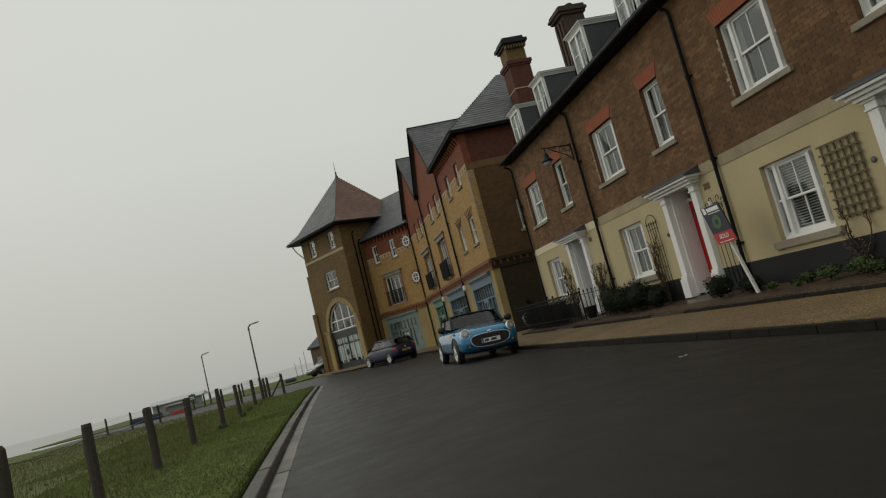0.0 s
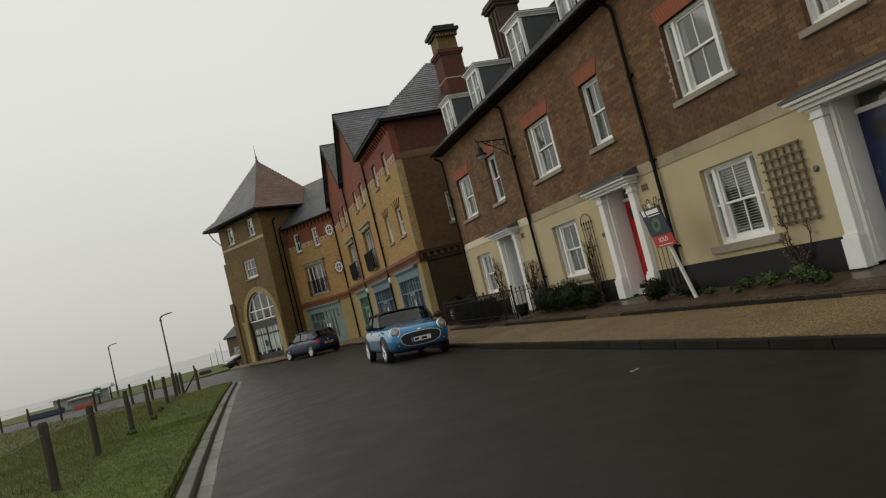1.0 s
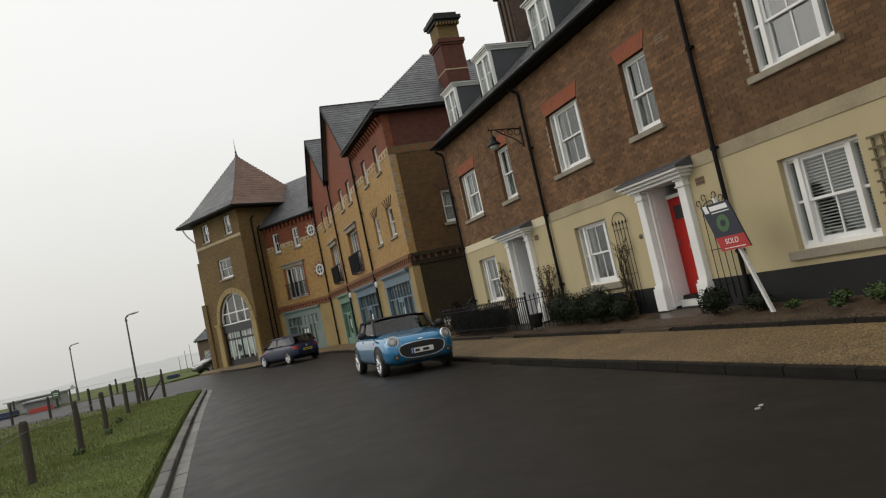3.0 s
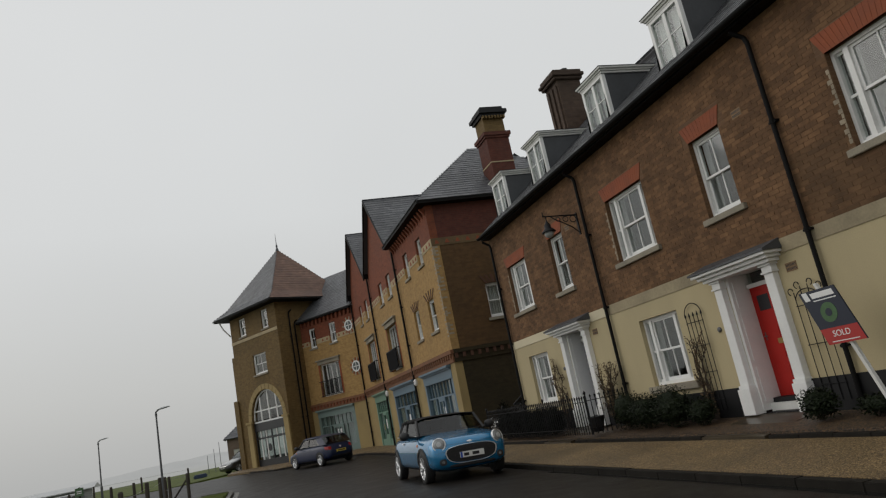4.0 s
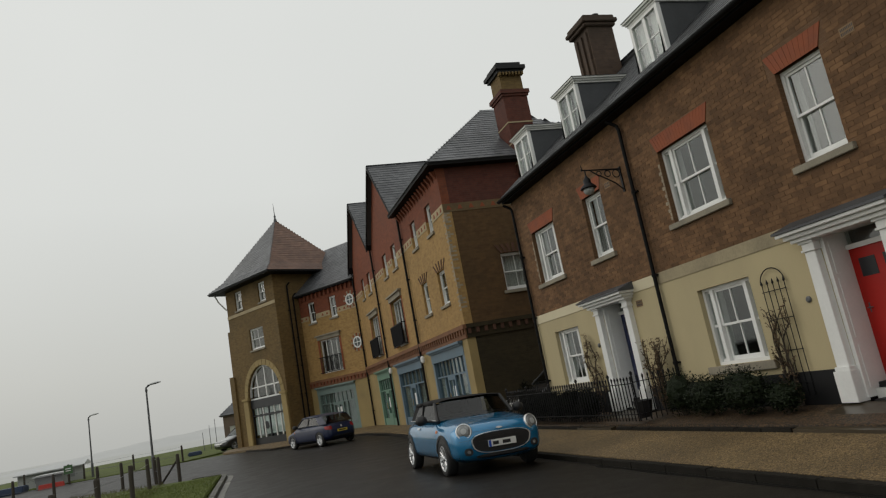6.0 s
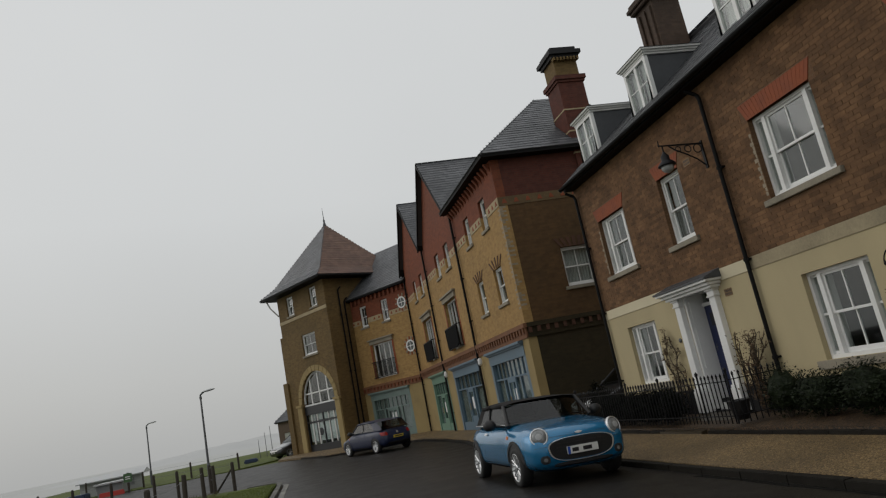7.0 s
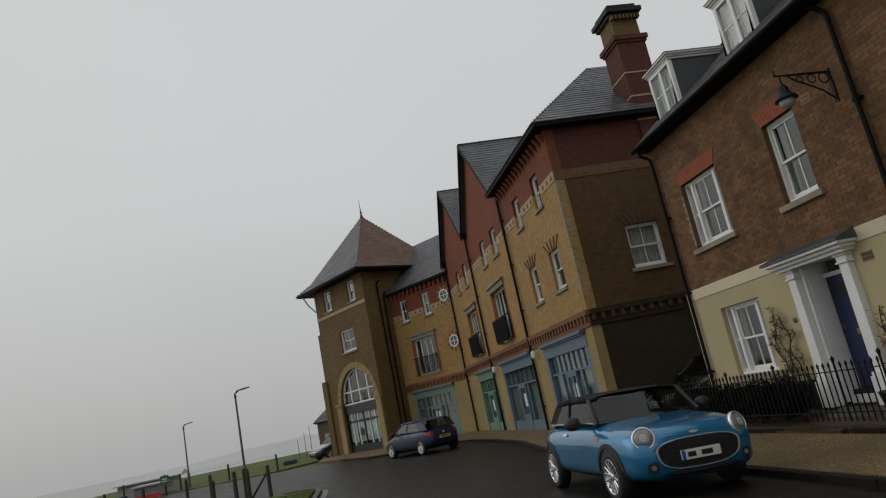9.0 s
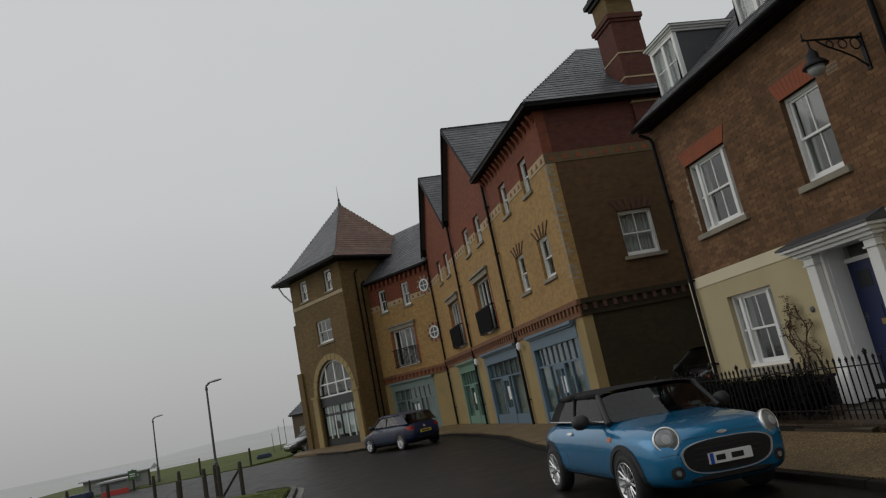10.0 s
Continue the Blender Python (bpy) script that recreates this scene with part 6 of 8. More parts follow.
def car(m, paint, label, soft=False, length=3.95, width=0.885, height=1.44, plate=PLATE_WHITE, round_lamps=False, waist=0.0):
    """A small car, its front at y = 0 looking to -y. soft: a dark fabric roof."""
    c = thing("car", 0, 0, 0, label, "car", m=m)
    L, W, H = length, width, height
    belt = waist or H * 0.685
    wide = ((0, W * 0.60), (0.05, W * 0.74), (0.14, W * 0.84), (0.32, W * 0.92), (0.62, W * 0.97), (1.1, W * 0.985), (L * 0.55, W), (L * 0.8, W * 0.99), (L - 0.35, W * 0.93), (L - 0.10, W * 0.82), (L, W * 0.68))
    low = ((0, 0.30), (0.1, 0.21), (0.4, 0.17), (L - 0.5, 0.19), (L - 0.12, 0.25), (L, 0.38))
    if round_lamps:
        wide = ((0, W * 0.70), (0.04, W * 0.82), (0.12, W * 0.90), (0.28, W * 0.95), (0.62, W * 0.985), (1.1, W * 0.985), (L * 0.55, W * 0.985), (L * 0.8, W * 0.985), (L - 0.35, W * 0.93), (L - 0.10, W * 0.82), (L, W * 0.68))
        low = ((0, 0.30), (0.1, 0.235), (0.4, 0.20), (L - 0.5, 0.21), (L - 0.12, 0.27), (L, 0.38))
        high = ((0, 0.69), (0.04, 0.79), (0.12, 0.855), (0.28, 0.90), (0.5, 0.932), (0.85, 0.962), (1.2, belt + 0.01), (L - 0.5, belt + 0.01), (L - 0.12, 0.86), (L, 0.68))
    else:
        high = ((0, 0.58), (0.10, 0.68), (0.3, 0.76), (0.8, 0.88), (1.15, belt), (L - 0.5, belt + 0.03), (L - 0.12, belt - 0.06), (L, 0.70))
    bm = loft_body(wide, low, high, L)
    skin = Skin(bm)
    body = part("body", bm, paint, c, smooth=True)
    ya, yb = 0.195 * L + 0.02, 0.835 * L
    r = 0.315
    for s, side in ((-1, "left"), (1, "right")):
        for y in (ya, yb):
            part("wheel_housing", skin.patch(side, oval(y, r + 0.015, r + 0.05, r + 0.05), 0.004), PLATE_INK, body)
            ring = [p for p in oval(y, r + 0.015, r + 0.095, r + 0.095, 2.0, 36)]
            part("wheel_arch", skin.patch(side, ring, 0.016, inner=(r + 0.040) / (r + 0.095)), TRIM_BLACK if round_lamps else paint, body)
            wheel(c, s * (along(wide, y) + 0.012), y, r, s)
        part("side_skirt", skin.patch(side, [(ya + r + 0.06, 0.19), (yb - r - 0.06, 0.19), (yb - r - 0.06, 0.32), (ya + r + 0.06, 0.32)], 0.012), TRIM_BLACK, body)
        for y in (1.30, 0.66 * L):
            part("door_seam", skin.patch(side, [(y, 0.33), (y + 0.010, 0.33), (y + 0.010, belt - 0.05), (y, belt - 0.05)], 0.0015, thick=0.0), PLATE_INK, body)
        part("door_handle", skin.patch(side, oval(0.61 * L, belt - 0.14, 0.09, 0.018, 3), 0.022), CHROME if round_lamps else paint, body)
        x0 = lambda z: s * (W * 0.885 - (z - belt) * 0.28)  # noqa: E731
        zt = H - 0.10
        part("side_window", quad_sheet(bmesh.new(), [(x0(belt), 1.30, belt - 0.01), (x0(zt), 1.60 if soft else 1.86, zt), (x0(zt), 2.72 if soft else 3.0, zt - 0.02), (x0(belt), 2.92 if soft else 3.35, belt - 0.01)], 4), CAR_GLASS, body)
        part("window_post", rod(bmesh.new(), (x0(belt) * 1.004, 2.30, belt - 0.02), (x0(zt) * 1.004, 2.34, zt + 0.02), 0.024, 0.02), TRIM_BLACK, body)
        part("windscreen_pillar", rod(bmesh.new(), (x0(belt) * 0.985, 1.20, belt - 0.03), (x0(zt) * 0.99, 1.54 if soft else 1.76, zt + 0.02), 0.042, 0.034), TRIM_BLACK, body)
        part("roof_rail", pipe(bmesh.new(), [(x0(zt) * 1.0, 1.54 if soft else 1.76, zt + 0.015), (x0(zt) * 1.015, 2.2, zt + 0.03), (x0(zt), 2.80 if soft else L - 0.75, zt + 0.005)], 0.036, 8), FABRIC if soft else paint, body, smooth=True)
        if round_lamps:
            bm = pipe(bmesh.new(), [(s * (along(wide, y) * 0.90), y, belt + 0.004) for y in (1.22, 1.8, 2.4, 2.9, 3.3)], 0.010, 6)
            part("waist_trim", bm, CHROME, body, "chrome waist line")
        mir = part("mirror", lathe(bmesh.new(), (s * (W + 0.02), 1.46, belt + 0.03), [(0.02, 0.0), (0.075, 0.03), (0.095, 0.10), (0.09, 0.17), (0.05, 0.22)], 14, (s, 0.15, 0.05)), TRIM_BLACK, body, smooth=True)
        part("mirror_arm", rod(bmesh.new(), (s * W * 0.86, 1.44, belt - 0.02), (s * (W + 0.07), 1.46, belt + 0.02), 0.022), TRIM_BLACK, mir)
        part("side_repeater", skin.patch(side, oval(1.08, 0.79, 0.05, 0.028, 4), 0.008), ORANGE, body)
    # glass, roof and cabin
    zt = H - 0.085
    part("windscreen", quad_sheet(bmesh.new(), [(-W * 0.83, 1.17, belt - 0.01), (W * 0.83, 1.17, belt - 0.01), (W * 0.755, 1.54 if soft else 1.74, zt), (-W * 0.755, 1.54 if soft else 1.74, zt)], 8, (0, -0.10, 0.01)), CAR_GLASS, body)
    roof_end, tail_y, tail_z = (3.0, 3.42, belt) if soft else (L - 0.55, L - 0.14, belt - 0.02)
    ys = [1.50 if soft else 1.70, 1.60 if soft else 1.78, 2.0, 2.3, 2.6, 2.85, roof_end]
    bm = bmesh.new()
    rows = []
    for k, y in enumerate(ys):
        z = H - 0.04 + 0.04 * math.sin(math.pi * min(1, (y - 1.4) / 1.7)) - (0.06 if k == len(ys) - 1 else 0)
        hw = W * 0.80 - (0.02 if k in (0, len(ys) - 1) else 0)
        rows.append([bm.verts.new((hw * j / 6, y, z - 0.05 * abs(j / 6) ** 5)) for j in range(-6, 7)])
    for a, b in zip(rows, rows[1:]):
        for j in range(12):
            bm.faces.new((a[j], a[j + 1], b[j + 1], b[j]))
    bmesh.ops.solidify(bm, geom=bm.faces[:], thickness=0.035)
    part("roof", bm, FABRIC if soft else paint, body, "black fabric soft top" if soft else "", smooth=True)
    rear_mat = FABRIC if soft else CAR_GLASS
    part("rear_screen", quad_sheet(bmesh.new(), [(-W * 0.80, tail_y, tail_z), (W * 0.80, tail_y, tail_z), (W * 0.77, roof_end - 0.02, H - 0.10), (-W * 0.77, roof_end - 0.02, H - 0.10)], 6, (0, 0.05, 0)), rear_mat, body)
    for s in (-1, 1):
        p = [(s * W * 0.88, 2.88 if soft else 3.30, belt - 0.02), (s * W * 0.81, tail_y + 0.01, tail_z), (s * W * 0.775, roof_end, H - 0.10), (s * W * 0.79, 2.70 if soft else 2.98, H - 0.105)]
        part("rear_quarter", quad_sheet(bmesh.new(), p, 4), FABRIC if soft else paint, body)
    part("cabin_floor", boxes(FLAT, (-W * 0.80, W * 0.80, 1.28, tail_y - 0.15, belt + 0.015, belt + 0.03)), TRIM_BLACK, body)
    for s in (-0.36, 0.36):
        bm = boxes(FLAT, (s - 0.20, s + 0.20, 2.30, 2.40, belt, belt + 0.14), (s - 0.11, s + 0.11, 2.32, 2.39, belt + 0.14, belt + 0.30))
        part("seat", bm, TRIM_BLACK, body)
    # front
    if round_lamps:
        flare = lambda pts: [(u * (1.0 + 0.45 * (z - 0.535)), z) for u, z in pts]  # noqa: E731
        g = flare(oval(0, 0.535, 0.535, 0.165, 2.9, 40))
        grille = part("grille", skin.patch("front", g, 0.010), PLATE_INK, body, "black hexagonal grille with chrome surround")
        part("grille_surround", skin.patch("front", flare(oval(0, 0.535, 0.555, 0.182, 2.9, 40)), 0.018, inner=0.962), CHROME, grille)
        for k in range(3):
            part("grille_bar", skin.patch("front", [(-0.42, 0.62 - k * 0.055), (0.42, 0.62 - k * 0.055), (0.42, 0.632 - k * 0.055), (-0.42, 0.632 - k * 0.055)], 0.02), TRIM_BLACK, grille)
        part("lower_intake", skin.patch("front", oval(0, 0.318, 0.50, 0.032, 4), 0.008), PLATE_INK, body)
        part("front_lip", skin.patch("front", [(-0.64, 0.205), (0.64, 0.205), (0.62, 0.232), (-0.62, 0.232)], 0.012), TRIM_BLACK, body, "black lower lip")
        part("bonnet_seam", skin.patch("front", [(-0.50, 0.742), (0.50, 0.742), (0.50, 0.748), (-0.50, 0.748)], 0.001, thick=0.0), PLATE_INK, body)
        part("badge", skin.patch("front", oval(0, 0.765, 0.065, 0.018, 1.4), 0.012), CHROME, body, "plain chrome winged badge")
        for s in (-1, 1):
            n = Vector((s * 0.42, -1.0, 0.30)).normalized()
            p0 = skin.put("front", s * 0.655, 0.768, 0.0) + Vector((-s * 0.012, 0.02, 0))
            lamp = part("headlamp", lathe(bmesh.new(), p0 - n * 0.06, [(0.128, 0.0), (0.128, 0.075), (0.11, 0.095), (0.06, 0.112), (0.01, 0.116)], 28, n), LENS, body, "round clear headlamp in a chrome ring", smooth=True)
            rim = lathe(bmesh.new(), p0 - n * 0.02, [(0.122, 0.045), (0.146, 0.0), (0.146, 0.032), (0.138, 0.050), (0.127, 0.054), (0.122, 0.045)], 32, n)
            bmesh.ops.delete(rim, geom=[f for f in rim.faces if len(f.verts) > 4], context="FACES_ONLY")
            part("ring", rim, CHROME, lamp, smooth=True)
            part("bowl", lathe(bmesh.new(), p0 + n * 0.045, [(0.055, 0.0), (0.05, 0.016), (0.02, 0.02)], 16, n), PALE_GREY, lamp)
            part("wing_seam", skin.patch("front", [(s * 0.575, 0.612), (s * 0.76, 0.600), (s * 0.76, 0.607), (s * 0.575, 0.620)], 0.0015, thick=0.0), PLATE_INK, body)
            fog = part("fog_lamp_recess", skin.patch("front", oval(s * 0.625, 0.42, 0.075, 0.065, 2.4), 0.004), TRIM_BLACK, body)
            part("fog_lamp", skin.patch("front", oval(s * 0.625, 0.42, 0.030, 0.030), 0.010), LENS, fog)
        F = Face(0, -0.045, 1, 0, 0, 1)
        pl = part("number_plate", boxes(F, (-0.26, 0.26, -0.012, 0.03, 0.455, 0.570)), plate, body, "white number plate with plain bars", bevel=0.004)
        part("plate_strip", boxes(F, (-0.258, -0.215, -0.0145, -0.01, 0.457, 0.568)), PLATE_BLUE, pl)
        for k, (u, w) in enumerate(((-0.185, 0.11), (0.0, 0.15))):
            part("bar", boxes(F, (u, u + w, -0.0145, -0.01, 0.483, 0.542)), PLATE_INK, pl)
    else:
        grille = part("grille", skin.patch("front", oval(0, 0.52, 0.50, 0.11, 5), 0.01), PLATE_INK, body)
        part("grille_bar", skin.patch("front", oval(0, 0.57, 0.50, 0.028, 5), 0.022), CHROME, grille)
        for s in (-1, 1):
            part("headlamp", skin.patch("front", oval(s * 0.60, 0.66, 0.15, 0.06, 3), 0.02), PALE_GREY, body)
        F = Face(0, -0.02, 1, 0, 0, 1)
        pl = part("number_plate", boxes(F, (-0.26, 0.26, -0.02, 0.03, 0.42, 0.53)), PLATE_WHITE, body)
        part("bar", boxes(F, (-0.2, 0.2, -0.0235, -0.02, 0.45, 0.50)), PLATE_INK, pl)
    # rear
    for s in (-1, 1):
        part("tail_lamp", skin.patch("rear", oval(s * 0.64, 0.80, 0.13, 0.085, 4), 0.015), TAIL_RED, body)
    part("rear_bumper_insert", skin.patch("rear", oval(0, 0.36, 0.55, 0.06, 5), 0.01), TRIM_BLACK, body)
    F = Face(0, L + 0.012, 1, 0, 0, -1)
    pl = part("rear_plate", boxes(F, (-0.26, 0.26, -0.02, 0.03, 0.56, 0.67)), PLATE_YELLOW, body, "yellow rear plate with plain bar")
    part("bar", boxes(F, (-0.2, 0.2, -0.0235, -0.02, 0.59, 0.64)), PLATE_INK, pl)
    part("rear_badge", skin.patch("rear", oval(0, 0.80, 0.05, 0.05), 0.012), CHROME, body)
    return c


car(pose(5.23, 19.16, 0.045, 0, 2.4, 0.5), MINI_BLUE, "bright blue small convertible car with black soft top", soft=True, round_lamps=True, length=3.85, height=1.39, waist=0.985)
car(pose(3.85, 44.3, 0, 0, 0, 204), CAR_NAVY, "dark blue hatchback parked beside the far kerb", length=4.05, width=0.88, height=1.46)
car(pose(9.0, 27.9, 0.21, 0, 0, -90), CAR_BLACK, "black car parked in the gap beside the terrace", length=4.3, width=0.93, height=1.5)
car(pose(-0.5, 60.4, 0.03, 0, 0, -62), CAR_BLACK, "dark car parked beyond the tower", length=4.2, width=0.9, height=1.5)
car(pose(0.9, 64.5, 0.03, 0, 0, -75), CAR_RED, "dark red car parked beyond the tower", length=4.2, width=0.9, height=1.5)


# ---- railings, planting and fittings before the houses ----
def railing(pts, z0, z1, label, gate=None):
    """Spear-topped iron railing along a line: rails, standards and bars, each bar a part."""
    r = thing("railing", pts[0][0], pts[0][1], z0, label, "railing", "front railings")
    for (x0, y0), (x1, y1) in zip(pts, pts[1:]):
        F = Face(x0, y0, x1 - x0, y1 - y0, -(y1 - y0), x1 - x0)
        n = math.hypot(x1 - x0, y1 - y0)
        for z in (z0 + 0.10, z1 - 0.14):
            part("rail", boxes(F, (0, n, -0.018, 0.018, z, z + 0.014)), BLACK_IRON, r)
        k, i = 0.0, 0
        while k <= n + 0.01:
            tall = i % 12 == 0
            zt, w = z1 + (0.08 if tall else 0.0), 0.018 if tall else 0.0115
            bm = rod(bmesh.new(), F.at(k, 0, z0 - 0.02), F.at(k, 0, zt - 0.07), w, w, 6)
            lathe(bm, F.at(k, 0, zt - 0.075), [(w, 0), (w * 2.0, 0.012), (w * 1.1, 0.02), (w * 2.1, 0.035), (0.001, 0.085)], 6)
            part("standard" if tall else "bar", bm, BLACK_IRON, r)
            k += 0.118
            i += 1
    return r


railing([(8.03, 25.6), (8.03, 19.1)], 0.40, 1.22, "black spear-topped iron railing before the house")
railing([(8.03, 19.05), (9.10, 19.05)], 0.40, 1.24, "black iron side railing with a small gate")
railing([(8.05, 25.62), (9.10, 25.62)], 0.40, 1.22, "black iron railing at the terrace end")


def leaf_clump(bm, rnd, centre, size, count, leaf, hollow=0.55):
    """Leaves scattered through a rounded, uneven mass."""
    cx, cy, cz = centre
    for _ in range(count):
        d = Vector((rnd.gauss(0, 1), rnd.gauss(0, 1), rnd.gauss(0, 1))).normalized()
        wob = 1.0 + 0.28 * noise.noise(d * 1.9 + Vector(centre))
        r = rnd.uniform(hollow, 1.0) * wob
        p = Vector((cx + d.x * size[0] * r, cy + d.y * size[1] * r, max(cz + d.z * size[2] * r, cz - size[2] * 0.95)))
        a = Vector((rnd.gauss(0, 1), rnd.gauss(0, 1), rnd.gauss(0, 0.6))).normalized()
        b = a.cross(d + Vector((0.1, 0.2, 0.3))).normalized()
        s = leaf * rnd.uniform(0.6, 1.3)
        v = [bm.verts.new(p + a * s), bm.verts.new(p + b * s * 0.45 + d * s * 0.15), bm.verts.new(p - a * s), bm.verts.new(p - b * s * 0.45 + d * s * 0.15)]
        bm.faces.new(v)


def core(bm, centre, size):
    got = bmesh.ops.create_icosphere(bm, subdivisions=3, radius=1.0)
    for v in got["verts"]:
        w = 0.64 + 0.2 * noise.noise(v.co * 2.3 + Vector(centre))
        v.co = Vector(centre) + Vector((v.co.x * size[0], v.co.y * size[1], v.co.z * size[2])) * w


def bush(x, y, z, size, label, leaves=1800, leaf=0.028, mat=None, seed=1):
    mat = mat or LEAF_DARK
    b = thing("shrub", x, y, z, label, "shrub", "front garden shrubs")
    rnd = random.Random(seed)
    bm = bmesh.new()
    for k in range(5):
        rod(bm, (x + rnd.uniform(-0.05, 0.05), y + rnd.uniform(-0.05, 0.05), z - 0.02), (x + rnd.uniform(-0.4, 0.4) * size[0], y + rnd.uniform(-0.4, 0.4) * size[1], z + size[2]), 0.012, 0.006, 5)
    part("stem", bm, TWIG, b)
    bm = bmesh.new()
    core(bm, (x, y, z + size[2] * 0.95), size)
    leaf_clump(bm, rnd, (x, y, z + size[2] * 0.95), size, leaves, leaf)
    tagged(part("foliage", bm, mat, b), kind="stuff")


bush(8.62, 17.75, 0.38, (0.36, 0.50, 0.36), "dark clipped evergreen shrub in the bed", 2600, seed=2)
bush(8.60, 16.80, 0.38, (0.38, 0.56, 0.40), "dark rounded evergreen shrub under the window", 2800, seed=3)
bush(8.66, 16.0, 0.38, (0.28, 0.30, 0.26), "low straggly dark shrub beside the path", 1200, seed=4)
bush(8.66, 18.55, 0.38, (0.34, 0.40, 0.44), "dark loose shrub beside the side railing", 1500, seed=5)
bush(8.55, 13.15, 0.38, (0.27, 0.30, 0.24), "small round evergreen beside the red door", 1500, seed=6)
bush(8.66, 12.3, 0.38, (0.20, 0.30, 0.15), "low leafy plant at the black plinth", 700, seed=7)
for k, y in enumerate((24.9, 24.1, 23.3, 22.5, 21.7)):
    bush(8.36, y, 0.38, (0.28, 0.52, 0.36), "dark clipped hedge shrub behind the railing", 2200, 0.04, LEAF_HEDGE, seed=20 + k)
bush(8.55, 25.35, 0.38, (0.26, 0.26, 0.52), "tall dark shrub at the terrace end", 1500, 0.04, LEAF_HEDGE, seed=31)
for k, (x, y, s) in enumerate(((8.75, 10.9, 0.13), (8.60, 10.2, 0.17), (8.78, 9.75, 0.20), (8.55, 9.3, 0.14), (8.35, 8.9, 0.10), (8.5, 11.5, 0.09), (8.3, 10.6, 0.08), (8.9, 12.5, 0.12))):
    bush(x, y, 0.39, (s, s * 1.3, s * 0.7), "fresh green weed growing in the bed", 260, 0.032, LEAF_BRIGHT, seed=40 + k)


def climber(points_fn, name_label, x, y, z, seed, spread, high, stems=4, withered=0, mat=TWIG):
    """Bare wandering stems against a wall, with side shoots and buds."""
    c = thing("climbing_shrub", x, y, z, name_label, "climbing plant")
    rnd = random.Random(seed)
    buds = bmesh.new()
    for k in range(stems):
        p = Vector((x, y + rnd.uniform(-0.08, 0.08), z))
        way = Vector((0, rnd.uniform(-0.5, 0.5) * spread, 1)).normalized()
        pts = [p.copy()]
        goal = high * rnd.uniform(0.7, 1.0)
        while p.z < z + goal and len(pts) < 40:
            way = (way + Vector((rnd.uniform(-0.05, 0.05), rnd.uniform(-0.5, 0.5), rnd.uniform(-0.1, 0.35)))).normalized()
            p = p + way * 0.085
            p.y = max(y - spread * 0.6, min(y + spread * 0.6, p.y))
            p.x = max(x - 0.06, min(x + 0.03, p.x))
            pts.append(p.copy())
            if rnd.random() < 0.55:
                q = [p.copy()]
                w = (way + Vector((rnd.uniform(-0.2, 0.0), rnd.choice((-1, 1)) * rnd.uniform(0.6, 1.3), rnd.uniform(-0.1, 0.6)))).normalized()
                for _ in range(rnd.randint(2, 4)):
                    q.append(q[-1] + w * 0.055)
                    w = (w + Vector((0, rnd.uniform(-0.4, 0.4), 0.3))).normalized()
                    for _ in range(3):
                        s = 0.022
                        o = q[-1] + Vector((rnd.uniform(-0.03, 0.0), rnd.uniform(-0.03, 0.03), rnd.uniform(-0.03, 0.03)))
                        d = Vector((rnd.gauss(0, 1), rnd.gauss(0, 1), rnd.gauss(0, 1))).normalized()
                        e = d.orthogonal().normalized()
                        buds.faces.new([buds.verts.new(o + d * s), buds.verts.new(o + e * s * 0.6), buds.verts.new(o - d * s), buds.verts.new(o - e * s * 0.6)])
                part("shoot", pipe(bmesh.new(), q, 0.008, 5, 0.004), mat, c)
        part("stem", pipe(bmesh.new(), pts, 0.017, 6, 0.008), mat, c)
    for _ in range(withered):
        o = Vector((x + rnd.uniform(-0.12, 0.05), y + rnd.gauss(0, spread * 0.35), z + high * rnd.uniform(0.15, 1.0)))
        d = Vector((rnd.gauss(0, 1), rnd.gauss(0, 1), rnd.gauss(0, 1))).normalized()
        e = d.orthogonal().normalized()
        buds.faces.new([buds.verts.new(o + d * 0.028), buds.verts.new(o + e * 0.014), buds.verts.new(o - d * 0.028), buds.verts.new(o - e * 0.014)])
    tagged(part("leaves", buds, LEAF_BROWN, c), kind="stuff")


